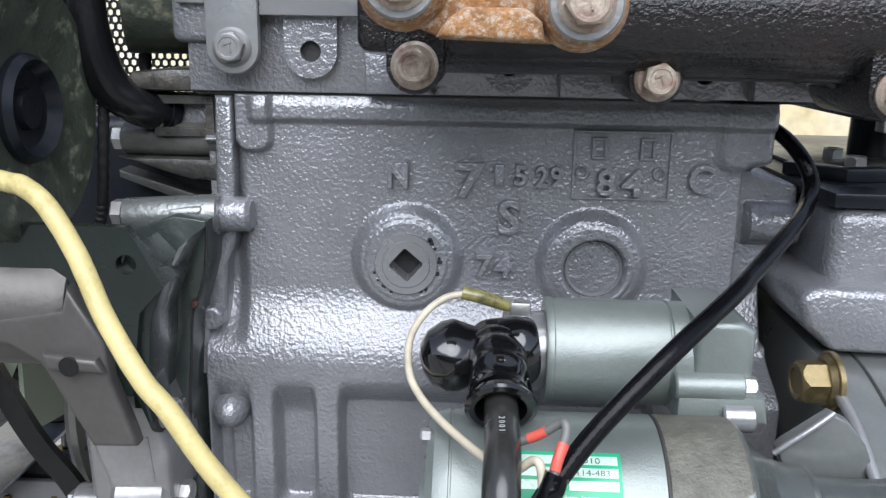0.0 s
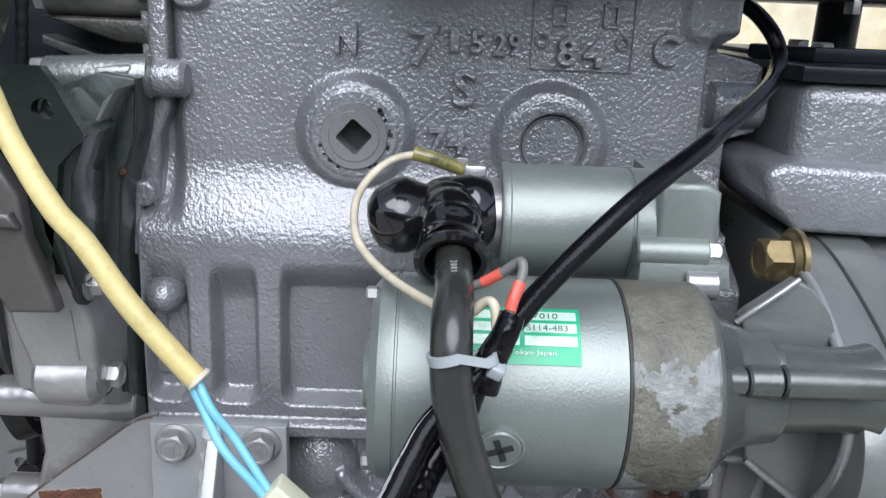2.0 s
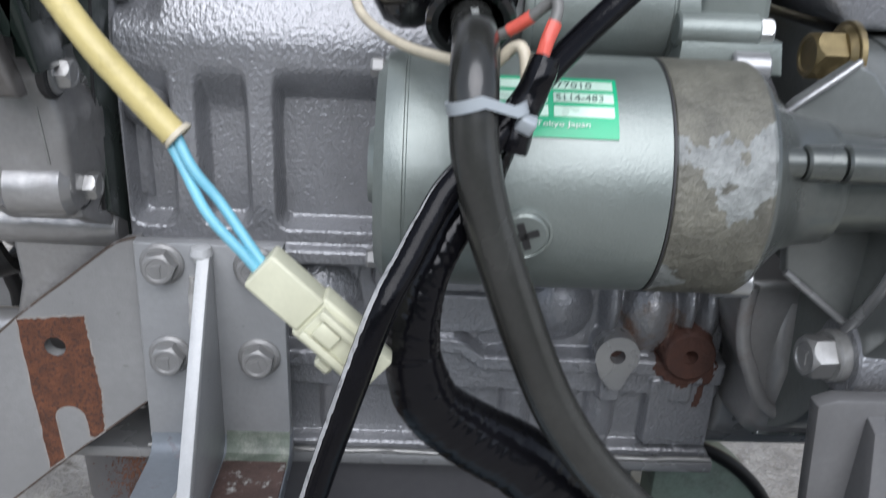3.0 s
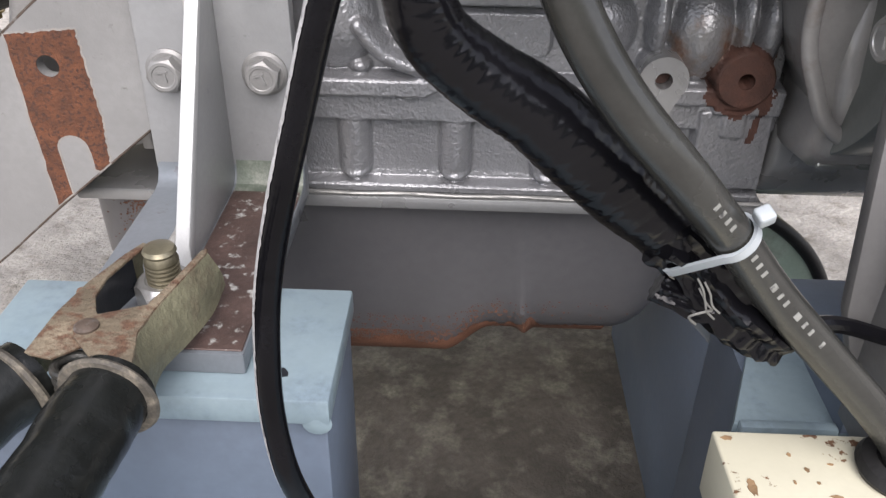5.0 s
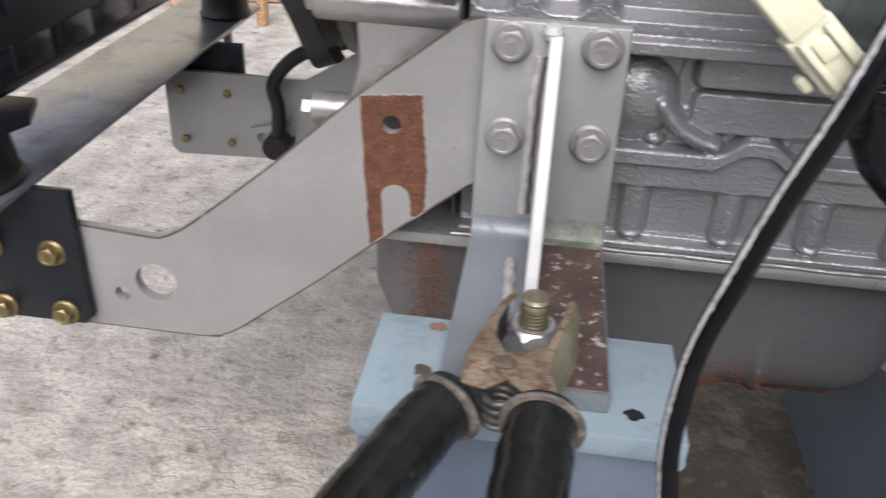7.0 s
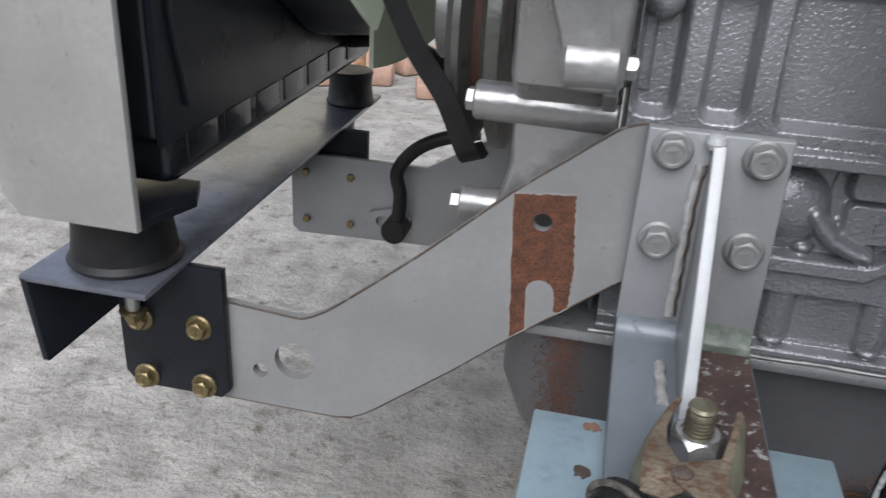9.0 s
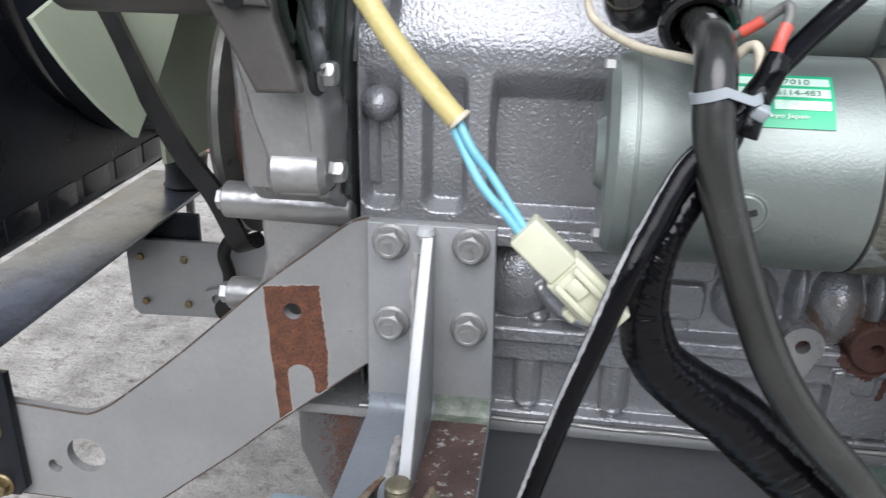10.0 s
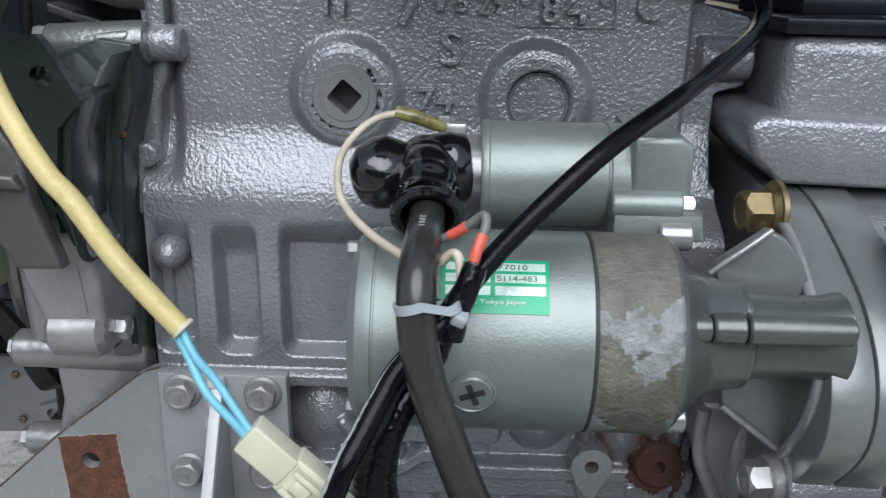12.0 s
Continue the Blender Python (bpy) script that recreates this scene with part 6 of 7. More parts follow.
part("shroud_ring", lathe([(0, 0.141), (0, 0.149), (0.050, 0.144), (0.050, 0.140), (0.004, 0.141)], (-0.312, 0.190, 0.507), (1, 0, 0), 64), BLACKSAT, rad)
part("shroud_plate", prism([(-0.058, 0.345), (0.29, 0.345), (0.29, 0.8), (-0.058, 0.8)], "x", -0.3185, -0.3150, 0.0005, 1, [(0.150, 0.510, 0.132)]), BLACKSAT, rad)
part("bead", tube([(-0.314, -0.035, 0.80), (-0.314, -0.035, 0.47), (-0.314, -0.043, 0.42), (-0.314, -0.043, 0.40), (-0.314, -0.033, 0.36)], 0.0014, 8, 6), BLACKSAT, rad)
part("outlet", rod((-0.318, 0.24, 0.375), (-0.262, 0.22, 0.378), 0.022), BLACKP, rad)
part("core", box(-0.352, -0.338, -0.05, 0.28, 0.35, 0.78, 0.002), RUBBER, rad)

POSTM = surface("satin_dark_grey_plate", (0.34, 0.335, 0.315), 0.38, 0.3, 0.12, 20, 0.1, 500, 3, 0.0, (0.14, 0.135, 0.125), 90, 0.36, 0.5, 0.05)
rpost = thing("radiator_post", "plain grey steel upright carrying the radiator", "post", (-0.352, -0.085, 0.31))
part("plate", prism([(-0.3890, 0.3220), (-0.3800, 0.3105), (-0.3165, 0.3100), (-0.3165, 0.80), (-0.3890, 0.80)], "y", -0.0870, -0.0820, 0.0008), POSTM, rpost)
part("foot", prism([(-0.379, -0.0825), (-0.3165, -0.0825), (-0.3165, -0.074), (-0.3070, -0.045), (-0.3180, -0.020), (-0.379, -0.020)], "z", 0.3090, 0.3135, 0.0005), BLACKSAT, rpost)

cross = thing("cross_member", "scuffed black angle-iron cross member with painted blue sheen on top", "cross member", (-0.355, 0.1, 0.27))
# top face of the black steel coloured pale blue to paint its sky sheen
part("top", box(-0.3930, -0.3195, -0.0815, 0.338, 0.2690, 0.2730, 0.0012, 2), CROSSM, cross)
part("leg", prism([(-0.3930, 0.2715), (-0.3885, 0.2715), (-0.3830, 0.2210), (-0.3870, 0.2210)], "y", -0.0815, 0.338, 0.0008), BLACKSAT, cross)
bp = [(-0.3650, 0.270), (-0.2985, 0.270), (-0.2985, 0.1905), (-0.3035, 0.1850), (-0.3580, 0.1850), (-0.3650, 0.1930)]
part("end_plate", prism(bp, "y", -0.0400, -0.0340, 0.0008), BLACKSAT, cross, "black steel end plate")
part("end_plate", prism([(x, z) for x, z in bp], "y", 0.2280, 0.2340, 0.0008), BLACKSAT, cross)
for x in (-0.3510, -0.3140):
    for z in (0.1885 + 0.0035, 0.2315):
        placed("bolt", GOLD, cross, facing((x - (0.0005 if z > 0.2 else 0), -0.0400, z), (0, -1, 0), 15 * (x > -0.33)), "gold passivated flange bolt")

def mount(x, y, k, up):
    t = thing("rubber_mount", "black rubber bush mount on the cross member", "rubber mount", (x, y, 0.273), "radiator mounts")
    prof = [(0, 0), (0, 0.029), (0.003, 0.031), (0.006, 0.0285), (0.022, 0.0265), (0.030, 0.0275), (0.034, 0.0285), (0.036, 0.027), (0.036, 0)]
    part("bush", lathe([(h * up, r * k) for h, r in prof], (x, y, 0.2732), (0, 0, 1), 40), RUBBER, t)
    part("stud", rod((x, y, 0.275), (x, y, 0.2395), 0.0042), STEEL, t)
    placed("nut", GOLD, t, facing((x, y, 0.2395), (0, 0, -1)))
    return t
mount(-0.3520, -0.0450, 1.0, 1.0)
mount(-0.3370, 0.2980, 0.72, 0.85)

arm = thing("support_arm", "grey steel support arm with a rusted unpainted patch", "support arm", (-0.2, -0.034, 0.19))
ARM = [(-0.3250, 0.2490), (-0.3000, 0.2470), (-0.2620, 0.2440), (-0.2530, 0.2445), (-0.2440, 0.2490), (-0.2328, 0.2570), (-0.1895, 0.2932), (-0.1440, 0.3350), (-0.1190, 0.3550), (-0.0985, 0.3715), (-0.0910, 0.3755), (-0.0845, 0.3770),
       (-0.0845, 0.2970), (-0.0887, 0.2939), (-0.1384, 0.2530), (-0.1675, 0.2275), (-0.1990, 0.2021), (-0.2140, 0.1900), (-0.2240, 0.1842), (-0.2370, 0.1815), (-0.3250, 0.1820)]
part("plate", prism(ARM, "y", -0.0335, -0.0275, 0.0008, 2, [(-0.2600, 0.2150, 0.0120), (-0.2812, 0.2048, 0.0046), (-0.1273, 0.3220, 0.0048)]), ARMP, arm)
for run in (ARM[:12], ARM[13:]):
    part("cut_edge", tube([(x, -0.0330, z) for x, z in run], 0.0007, 8, 2), EDGEM, arm, "browned cut edge")


def rust_shape():
    """A bare patch where another part masked the paint: a strip with a fork at its foot and uneven edges."""
    rnd = random.Random(11)
    def edge(a, b, n=26):
        return [(a[0] + (b[0] - a[0]) * k / n + rnd.uniform(-0.0004, 0.0004), a[1] + (b[1] - a[1]) * k / n + rnd.uniform(-0.0004, 0.0004)) for k in range(n)]
    out = edge((-0.1427, 0.3352), (-0.1127, 0.3382)) + edge((-0.1127, 0.3382), (-0.1092, 0.2980)) + edge((-0.1092, 0.2980), (-0.1100, 0.2768)) + edge((-0.1100, 0.2768), (-0.1166, 0.2712), 4)
    out += [(-0.1166 - 0.0012 * k / 5 + rnd.uniform(-.0003, .0003), 0.2712 + 0.0130 * k / 5) for k in range(1, 5)]
    out += [(-0.1250 + 0.0072 * math.cos(radians(180 * k / 10)), 0.2835 + 0.0068 * math.sin(radians(180 * k / 10))) for k in range(11)]
    out += [(-0.1320 + 0.0012 * k / 6, 0.2820 - 0.0205 * k / 6) for k in range(1, 6)] + edge((-0.1308, 0.2605), (-0.1384, 0.2542), 4)
    return out + edge((-0.1384, 0.2542), (-0.1427, 0.3352), 18)


def grown(pts, d):
    out = []
    for k, p in enumerate(pts):
        q = Vector(pts[(k + 3) % len(pts)]) - Vector(pts[k - 3])
        out.append((p[0] + d * q.y / q.length, p[1] - d * q.x / q.length))
    return out


HALO = surface("pale_bare_margin", (0.255, 0.24, 0.22), 0.6, 0.0, 0.2, 120, 0.3, 400, 3, 0.0, (0.22, 0.21, 0.20), 200, 0.45, 0.6, 0.1)
part("pale_margin", prism(grown(rust_shape(), -0.0008), "y", -0.03365, -0.0334, 0, 1, [(-0.1273, 0.3220, 0.0048)]), HALO, arm, "pale margin round the rust")
part("rust_patch", prism(rust_shape(), "y", -0.0338, -0.0334, 0, 1, [(-0.1273, 0.3220, 0.0048)]), RUST, arm, "rough orange rust patch")
far = thing("far_support_arm", "grey steel arm plate with small gold bolts", "support arm", (-0.29, 0.22, 0.19))
part("plate", prism([(-0.3640, 0.2480), (-0.2450, 0.2480), (-0.16, 0.30), (-0.16, 0.24), (-0.2400, 0.1780), (-0.3580, 0.1740), (-0.3640, 0.1800)], "y", 0.2200, 0.2260, 0.0008), BRKT, far)
for x in (-0.3505, -0.3105):
    for z in (0.1885, 0.2315):
        placed("bolt", GOLDS, far, facing((x, 0.2200, z), (0, -1, 0)))
part("pivot_plate", prism([(-0.292, 0.205), (-0.266, 0.212), (-0.255, 0.203), (-0.260, 0.190), (-0.285, 0.190)], "y", 0.214, 0.2205, 0.001, 2, [(-0.281, 0.1975, 0.005)]), BRKT, far)
part("pivot", rod((-0.2660, 0.196, 0.197), (-0.2660, 0.222, 0.197), 0.0105), RUBBER, far)
solo("drain_hose", tube([(-0.2625, 0.200, 0.2080), (-0.2617, 0.200, 0.2301), (-0.2647, 0.200, 0.2492), (-0.2526, 0.200, 0.2675), (-0.2325, 0.200, 0.2803), (-0.20, 0.200, 0.29)], 0.0056, 16, 8), RUBBER, "short black drain hose", "hose")
solo("lower_hose", tube([(-0.318, 0.235, 0.345), (-0.28, 0.225, 0.350), (-0.24, 0.20, 0.343), (-0.20, 0.17, 0.330)], 0.0078, 16, 8), RUBBER, "black rubber lower hose", "hose")

# ---- engine foot bracket ----
foot = thing("foot_bracket", "grey welded angle bracket with four hex bolts and a gusset", "bracket", (-0.055, -0.09, 0.265))
part("upright", prism([(-0.0845, 0.3785), (-0.0215, 0.3785), (-0.0205, 0.280), (-0.0855, 0.280)], "y", -0.0420, -0.0345, 0.0008), BRKT, foot)
def bent_foot():
    prof = [(-0.0345, 0.283), (-0.0420, 0.283), (-0.0430, 0.2780), (-0.0455, 0.2750), (-0.050, 0.2735), (-0.1575, 0.2735), (-0.1575, 0.2655), (-0.0345, 0.2655)]
    return prism(prof, "x", -0.0850, -0.0205, 0.0007, 2)
part("foot_plate", bent_foot(), FOOT, foot, "flaking dark painted foot plate")
part("gusset", prism([(-0.0415, 0.3745), (-0.0475, 0.3745), (-0.0520, 0.3690), (-0.1080, 0.2830), (-0.1080, 0.2730), (-0.0415, 0.2730)], "x", -0.0560, -0.0510, 0.0006), BRKT, foot)
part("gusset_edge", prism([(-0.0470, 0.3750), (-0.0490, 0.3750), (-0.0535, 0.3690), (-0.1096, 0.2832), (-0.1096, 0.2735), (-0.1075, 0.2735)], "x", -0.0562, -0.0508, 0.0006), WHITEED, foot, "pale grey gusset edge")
part("flaked_patch", box(-0.0505, -0.0212, -0.1560, -0.0480, 0.2733, 0.2741, 0.0003, 1), FLAKE, foot, "brown flaked bare steel")
BEND = [(-0.0416, 0.2865), (-0.0424, 0.2834), (-0.0434, 0.2783), (-0.0458, 0.2754), (-0.0502, 0.2740), (-0.0560, 0.27385)]
GREENBEND = surface("dull_green_tint", (0.092, 0.112, 0.088), 0.5, 0.0, 0.3, 60, 0.4, 300, 4, 0.0, (0.21, 0.22, 0.19), 90, 0.45, 0.6, 0.12)
part("green_bend", prism(BEND + [(y - 0.0002 + 0.0008, z - 0.0008) for y, z in BEND[::-1]], "x", -0.0500, -0.0209, 0, 1), GREENBEND, foot, "green tint along the bend")
WZ = [(-0.0595 - 0.0016 * min(1, k / 4) + 0.0003 * math.sin(k * 2.1), -0.0422, 0.3640 - k * 0.0041) for k in range(20)]
part("weld_bead", tube(WZ, 0.0021, 12, 4, rough=0.22), WELDM, foot, "pale rough weld bead")
part("weld_root", tube([(x + 0.0028, -0.0420, z) for x, y, z in WZ], 0.0007, 8, 4, rough=0.3), EDGEM, foot, "browned gap beside the weld")
WY = [(-0.0638 + 0.0003 * math.sin(k * 2.3) + 0.0002 * k, -0.0690 - k * 0.0046, 0.2739) for k in range(8)]
part("weld_bead", tube(WY, 0.0027, 12, 4, rough=0.25), WELDM, foot, "pale rough weld bead")
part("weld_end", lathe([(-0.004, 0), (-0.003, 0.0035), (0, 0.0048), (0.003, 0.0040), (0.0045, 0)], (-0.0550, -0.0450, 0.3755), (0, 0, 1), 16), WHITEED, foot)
for x in (-0.0727, -0.0333):
    for z in (0.3692, 0.3250):
        placed("bolt", M8BK, foot, facing((x, -0.0420, z), (0, -1, 0), 8 if x < -0.05 else 22), "grey flanged hex bolt")

# ---- blue stand ----
stand = thing("stand_block", "blue-grey enamelled steel stand block with chipped cap", "stand", (-0.055, -0.14, 0.0))
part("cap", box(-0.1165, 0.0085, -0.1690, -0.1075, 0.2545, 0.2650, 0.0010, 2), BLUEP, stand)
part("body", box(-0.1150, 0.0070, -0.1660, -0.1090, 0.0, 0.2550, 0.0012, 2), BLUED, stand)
part("corner_weld", lathe([(-0.003, 0), (-0.002, 0.004), (0.001, 0.005), (0.003, 0)], (0.0040, -0.1670, 0.2545), (0, -1, 0), 14), BLUEP, stand)
part("corner_weld", lathe([(-0.003, 0), (-0.002, 0.005), (0.001, 0.006), (0.003, 0)], (-0.1115, -0.1670, 0.2545), (0, -1, 0), 14), BLUEP, stand)
WX = [(-0.112 + k * 0.0062, -0.1672, 0.2050 + 0.0008 * math.sin(k * 1.9)) for k in range(20)]
part("weld_bead", tube(WX, 0.0024, 10, 5, rough=0.25), BLUEP, stand, "painted rough weld bead")
RUSTBROWN = surface("brown_chip_rust", (0.17, 0.095, 0.06), 0.7, 0.0, 0.4, 200, 0.5, 400, 4, 0.0, (0.28, 0.25, 0.22), 260, 0.42, 0.6, 0.08)
def chip(cx, cy, r, seed):
    q = random.Random(seed)
    return prism([(cx + r * q.uniform(0.6, 1.2) * math.cos(a), cy + r * q.uniform(0.5, 1.0) * math.sin(a)) for a in [k * math.pi / 7 for k in range(14)]], "z", 0.2651, 0.2654, 0, 1)
part("paint_chip", chip(-0.0905, -0.1145, 0.0042, 3), RUSTBROWN, stand, "rusty paint chip")
part("paint_chip", chip(-0.0930, -0.1445, 0.0050, 8), EDGEM, stand, "rusty paint chip")
part("paint_chip", chip(-0.0105, -0.1560, 0.0042, 9), BLACKSAT, stand, "dark paint chip")

stud = thing("stud_bolt", "yellowed threaded stud with a zinc hex nut", "bolt", (-0.0514, -0.1345, 0.2735))
thread = [(0, 0.0052)]
for k in range(10):
    thread += [(0.0016 * k, 0.0047), (0.0016 * k + 0.0006, 0.0058), (0.0016 * k + 0.0011, 0.0058)]
thread += [(0.0176, 0.0050), (0.0188, 0.0057), (0.0202, 0.0050), (0.0209, 0.0030), (0.0210, 0)]
part("thread", lathe([(-0.012, 0), (-0.012, 0.0054)] + thread, (-0.0514, -0.1345, 0.2790), (0, 0, 1), 28), STUDM, stud)
placed("nut", hex_mesh("nut", 0.0185, 0.0138, 0.0, 0.0, STEEL, False), stud, facing((-0.0514, -0.1345, 0.2730), (0, 0, 1), 12), "zinc hex nut")

beam = thing("base_beam", "blue-grey steel base beam between the stands", "beam", (0.1, -0.19, 0.0))
part("beam", box(-0.1140, 0.45, -0.245, -0.1675, 0.0, 0.2035, 0.002, 2), BLUEP, beam)
rs = thing("rear_stand", "blue-grey steel rear stand beam with a welded cap", "stand", (0.25, 0.05, 0.0))
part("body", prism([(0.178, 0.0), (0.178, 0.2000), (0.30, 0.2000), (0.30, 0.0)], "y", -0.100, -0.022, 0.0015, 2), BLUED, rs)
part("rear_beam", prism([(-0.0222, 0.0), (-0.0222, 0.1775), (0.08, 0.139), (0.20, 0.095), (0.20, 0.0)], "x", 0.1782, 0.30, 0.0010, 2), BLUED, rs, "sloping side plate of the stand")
part("cap", prism([(0.1640, -0.1080), (0.30, -0.1080), (0.30, -0.030), (0.1940, -0.030)], "z", 0.1960, 0.2040, 0.001, 2), BLUEP, rs)
part("lip", box(0.166, 0.206, -0.1120, -0.1070, 0.1975, 0.2060, 0.0012, 2), BLUEP, rs)
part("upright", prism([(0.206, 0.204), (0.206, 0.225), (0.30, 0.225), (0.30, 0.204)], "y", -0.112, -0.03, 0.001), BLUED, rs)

# ---- cream box ----
cream = thing("cream_box", "chipped cream enamelled steel box with a rubber grommet", "metal box", (0.22, -0.22, 0.2035))
part("shell", prism([(-0.1415, 0.2325), (-0.1830, 0.2345), (-0.235, 0.2060), (-0.235, 0.2037), (-0.1430, 0.2037)], "x", 0.1420, 0.34, 0.0020, 3, round_all=True), CREAMP, cream)
def box_chip(cx, cy, rx, ry, seed):
    q = random.Random(seed)
    pts = [(cx + rx * q.uniform(0.6, 1.2) * math.cos(a), cy + ry * q.uniform(0.6, 1.2) * math.sin(a)) for a in [k * math.pi / 8 for k in range(16)]]
    bm = prism(pts, "z", -0.0006, 0.0003, 0, 1)
    for v in bm.verts:
        v.co.z += 0.2325 + (-0.1415 - v.co.y) * 0.0482
    return part("rust_chip", bm, CHIPRUST, cream, "brown rust chip in the enamel")


CHIPRUST = surface("chipped_rust", (0.23, 0.145, 0.075), 0.8, 0.0, 0.4, 120, 0.5, 400, 4)
for k, (cx, cy, rx, ry) in enumerate(((0.1465, -0.1455, 0.0022, 0.0012), (0.1490, -0.1690, 0.0018, 0.0040), (0.1610, -0.1800, 0.0070, 0.0022), (0.1545, -0.1795, 0.0030, 0.0018), (0.1700, -0.1600, 0.0010, 0.0012), (0.1760, -0.1720, 0.0024, 0.0008),
                                      (0.1660, -0.1530, 0.0007, 0.0011), (0.1720, -0.1660, 0.0007, 0.0007), (0.1790, -0.1570, 0.0012, 0.0006), (0.1640, -0.1660, 0.0006, 0.0009))):
    box_chip(cx, cy, rx, ry, 40 + k)
part("grommet", lathe([(0, 0.006), (0.0, 0.0135), (0.003, 0.015), (0.006, 0.0135), (0.007, 0.009), (0.004, 0.006)], (0.2010, -0.1600, 0.2335), (0, -0.05, 1), 32), RUBBER, cream, "black rubber grommet")

# ---- clamp on the stud ----
clamp = thing("jumper_clamp", "grimy steel jumper cable clamp with black rubber grips", "clamp", (-0.058, -0.16, 0.275))
def jaw_wall(top, bottom, parent, thick):
    """The folded side of a pressed jaw: a bowed sheet between its top edge and its lower one."""
    bm = bmesh.new()
    top, bottom = [spline([Vector(p) for p in q], 5) for q in (top, bottom)]
    rows = []
    for side in (0.0, thick):
        for k in range(6):
            f = k / 5
            out = math.copysign(0.0016 * math.sin(math.pi * f), -thick)
            rows.append([bm.verts.new(a.lerp(b, f ** 1.3) + Vector((out + side, 0, (b.z - a.z) * (f - f ** 1.3)))) for a, b in zip(top, bottom)])
    rows = rows[:6] + rows[:5:-1]
    for p, q in zip(rows, rows[1:] + rows[:1]):
        for k in range(len(p) - 1):
            bm.faces.new((p[k], p[k + 1], q[k + 1], q[k]))
    for k in (0, -1):
        bm.faces.new([r[k] for r in rows])
    bmesh.ops.recalc_face_normals(bm, faces=bm.faces[:])
    return part("jaw_wall", bm, CLAMPW, parent, "olive-stained folded side of the jaw")


CLAMPW = surface("olive_stained_clamp_steel", (0.165, 0.160, 0.105), 0.46, 0.25, 0.3, 60, 0.6, 300, 4, 0.0, (0.085, 0.070, 0.045), 90, 0.44, 0.8, 0.12)
JO = [(-0.0745, -0.1850), (-0.0735, -0.1670), (-0.0700, -0.1500), (-0.0640, -0.1330), (-0.0604, -0.1255)]
ja = part("jaw", prism(JO + [(-0.0584, -0.1265), (-0.0612, -0.1340), (-0.0648, -0.1470), (-0.0646, -0.1570), (-0.0612, -0.1650), (-0.0580, -0.1690), (-0.0568, -0.1750), (-0.0590, -0.1810), (-0.0660, -0.1870)], "z", 0.2938, 0.2952, 0.0005, 2), CLAMPM, clamp)
jaw_wall([(x, y, 0.2945) for x, y in JO], [(x - 0.0030, y, 0.2790) for x, y in JO], ja, 0.0013)
IN = [(-0.0612, -0.1340), (-0.0648, -0.1470), (-0.0646, -0.1570), (-0.0615, -0.1645)]
# black inner wall paints the deep shadow inside the jaw
part("inner_wall_shade", prism([(x - 0.0002, y) for x, y in IN] + [(x - 0.0016, y) for x, y in IN[::-1]], "z", 0.2800, 0.2940, 0.0003, 1), BLACKSAT, ja, "inner jaw wall with its deep shade painted black")
jb = part("jaw", prism([(-0.0623, -0.1790), (-0.0640, -0.1755), (-0.0635, -0.1714), (-0.0600, -0.1684), (-0.0463, -0.1625), (-0.0423, -0.1485), (-0.0385, -0.1318), (-0.0366, -0.1302), (-0.0360, -0.1330), (-0.0400, -0.1500),
                        (-0.0432, -0.1650), (-0.0445, -0.1760), (-0.0405, -0.1925), (-0.0528, -0.1890)], "z", 0.2953, 0.2967, 0.0005, 2), CLAMPM, clamp)
jaw_wall([(-0.0415, -0.1900, 0.2960), (-0.0442, -0.1760, 0.2960), (-0.0430, -0.1650, 0.2960), (-0.0398, -0.1500, 0.2960), (-0.0358, -0.1325, 0.2960)],
         [(-0.0400, -0.1880, 0.2790), (-0.0410, -0.1730, 0.2790), (-0.0372, -0.1600, 0.2790), (-0.0335, -0.1440, 0.2790), (-0.0335, -0.1270, 0.2790)], jb, -0.0013)
part("rivet", lathe([(0, 0.0036), (0.0008, 0.0036), (0.0016, 0.0024), (0.0018, 0)], (-0.0600, -0.1748, 0.2966), (0, 0, 1), 24), EDGEM, clamp, "browned rivet head")
part("spring", tube([(-0.0605 + 0.0058 * math.cos(k * 0.785), -0.1850 + 0.0058 * math.sin(k * 0.785), 0.2790 + 0.00042 * k) for k in range(33)], 0.0014, 10, 3), OILY, clamp, "dark grey coil spring")
GRIPDUST = surface("dust_caked_rubber", (0.05, 0.045, 0.036), 0.7, 0.0, 0.4, 120, 0.5, 300, 4, 0.0, (0.13, 0.115, 0.09), 200, 0.5, 0.9, 0.1)
def grip(name, pts, r):
    bm = tube(pts, r, 26, 14, squash=0.95, rough=0.06)
    return part(name, bm, GRIP, clamp, "dusty black rubber grip")
grip("grip", [(-0.0770, -0.1810, 0.2835), (-0.0845, -0.1940, 0.2820), (-0.0932, -0.2150, 0.2808), (-0.1085, -0.2520, 0.2795), (-0.1230, -0.2860, 0.2785), (-0.1380, -0.3200, 0.2770)], 0.0122)
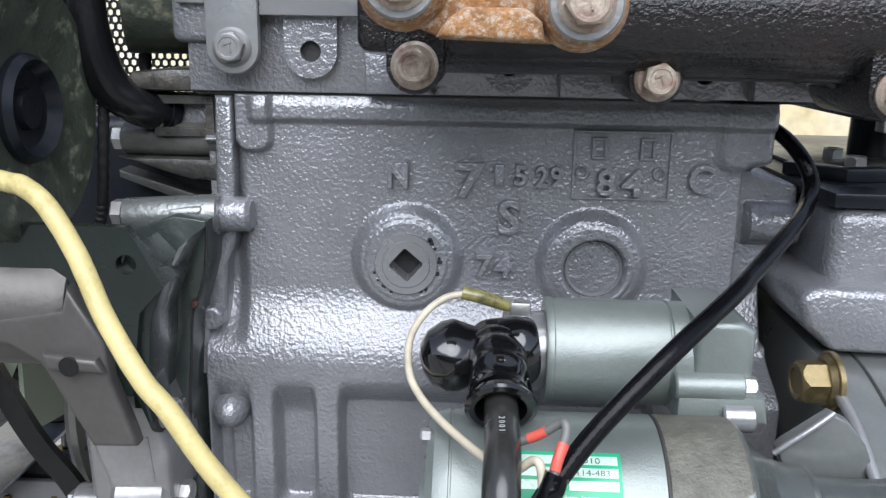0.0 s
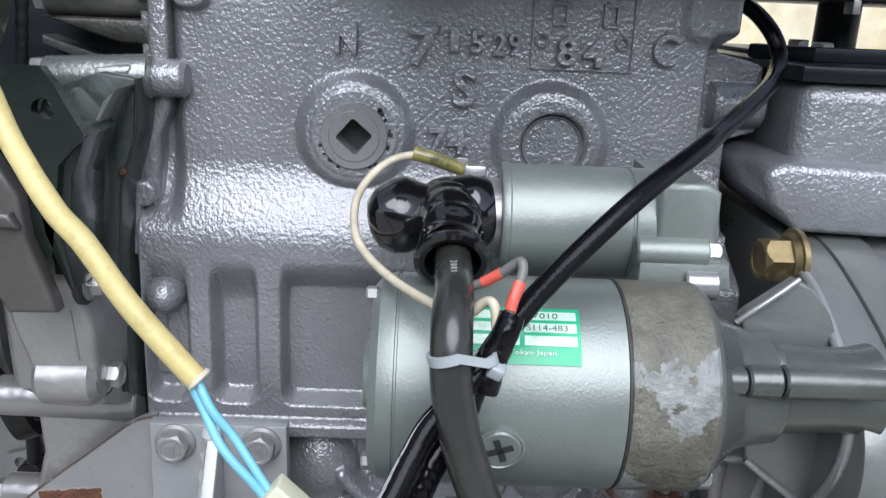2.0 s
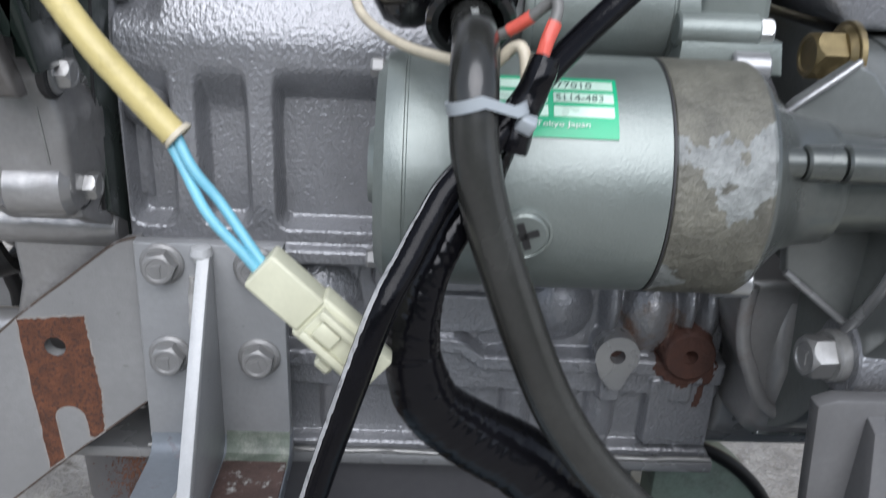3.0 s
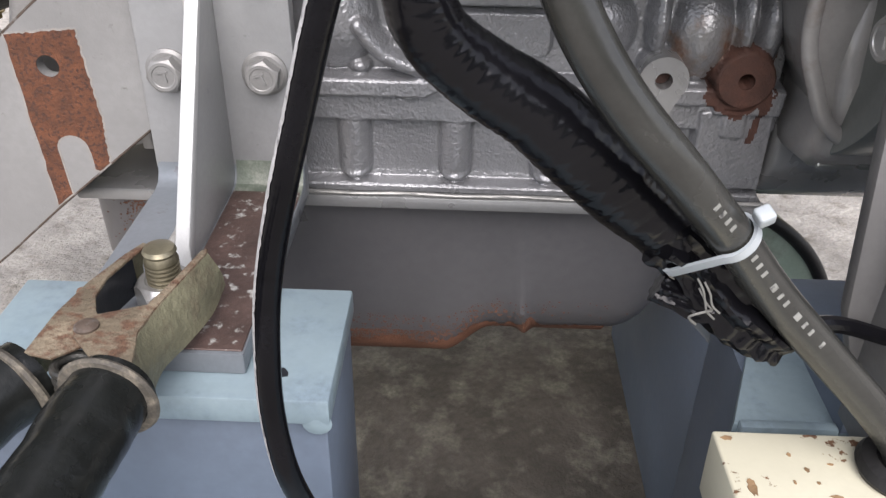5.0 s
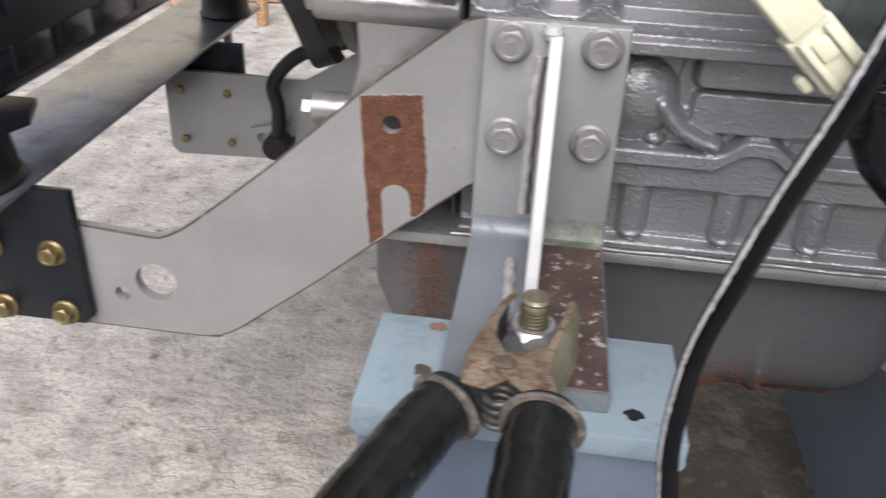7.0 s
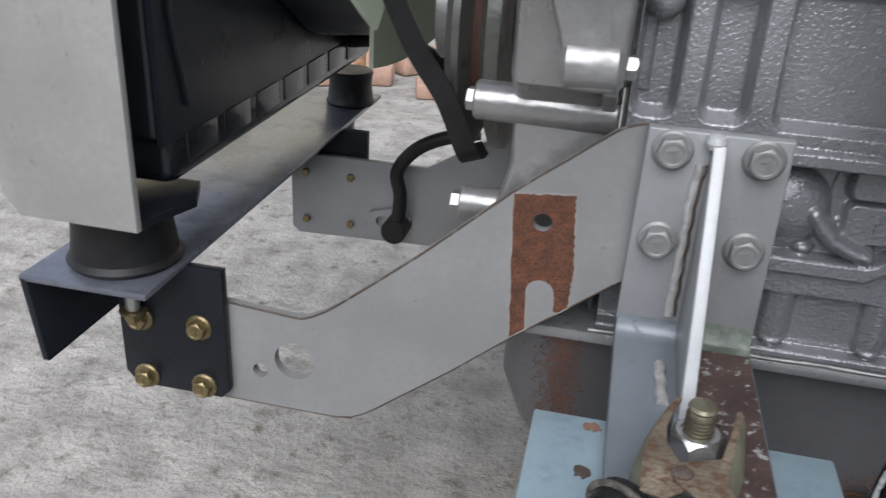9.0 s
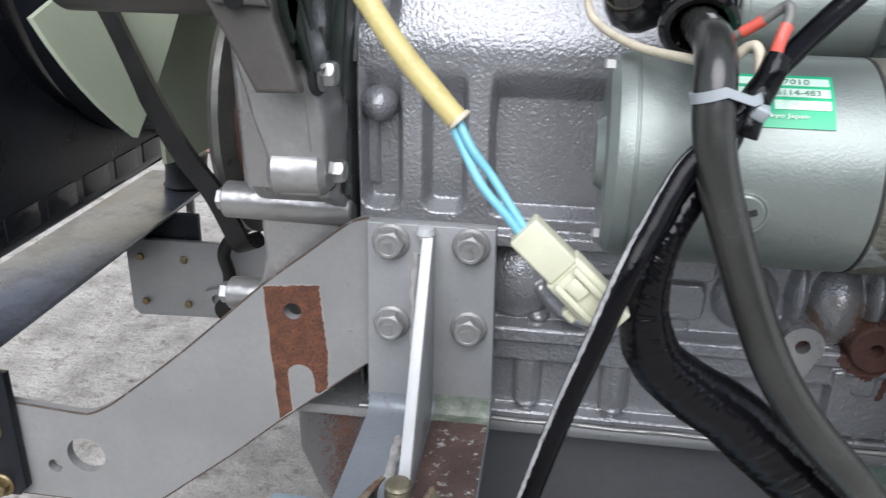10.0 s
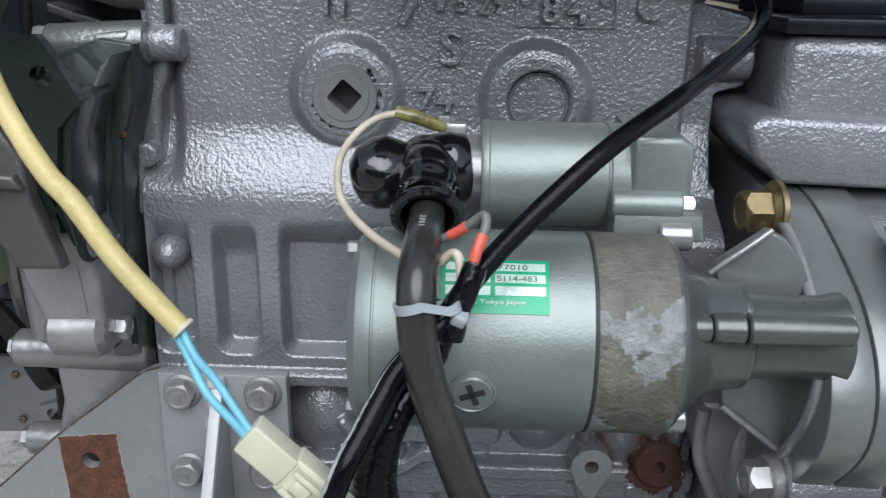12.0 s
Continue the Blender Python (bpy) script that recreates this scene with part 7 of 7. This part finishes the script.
grip("grip", [(-0.0462, -0.1930, 0.2900), (-0.0478, -0.2090, 0.2898), (-0.0506, -0.2380, 0.2885), (-0.0545, -0.2670, 0.2860), (-0.0589, -0.2940, 0.2815), (-0.0640, -0.3250, 0.2760)], 0.0125)
for a, b, r in (((-0.0790, -0.1850, 0.2829), (-0.0773, -0.1820, 0.2834), 0.0146), ((-0.0466, -0.1965, 0.2899), (-0.0463, -0.1935, 0.2901), 0.0150)):
    part("grip_collar", lathe([(-0.0016, r - 0.0034), (-0.0011, r - 0.0010), (0, r - 0.0004), (0.0010, r - 0.0010), (0.0014, r - 0.0034)], a, Vector(b) - Vector(a), 32), GRIPDUST, clamp, "dusty collar of the grip")

# ---- far clutter and backdrop ----
rub = random.Random(7)
for k in range(14):
    s = rub.uniform(0.03, 0.08)
    x, y = rub.uniform(-0.85, -0.35), rub.uniform(1.15, 1.6)
    b = box(-s, s, -s * 0.6, s * 0.6, 0, s * rub.uniform(0.7, 1.1), s * 0.18, 2)
    b.transform(Matrix.Translation((x, y, 0.0)) @ pose(0, 0, 0, 0, 0, rub.uniform(0, 180)))
    solo("rubble_block", b, surface("broken_brick", (0.42, 0.27, 0.20), 0.9, 0, 0.25, 30, 0.8, 200, 5) if k == 0 else bpy.data.materials["broken_brick"], "broken pale brick lying on the concrete", "brick", "rubble behind the engine")
solo("iron_stake", rod((-0.62, 1.20, 0.0), (-0.61, 1.20, 0.30), 0.012), RUSTFL, "thin rusty iron stake", "stake")
wall = solo("backdrop", prism([(-6, 0), (9, 0), (9, 3.2), (-6, 3.2)], "y", 5.0, 5.2, 0.01), surface("pale_far_wall", (0.62, 0.58, 0.45), 0.9, 0, 0.2, 1.2, 0.2, 20, 3, 0.0, (0.45, 0.34, 0.12), 1.6, 0.45, 0.9, 0.2), "pale sunlit wall far behind the engine", "wall", kind="structure")

# unseen wall added behind the camera to give dark green reflections
solo("unseen_wall", prism([(-7.0, 0), (8.0, 0), (8.0, 1.8), (-7.0, 1.8)], "y", -5.2, -5.0, 0.01), GREENWALL, "unseen dark green wall added behind the camera for reflections", "wall", kind="structure")
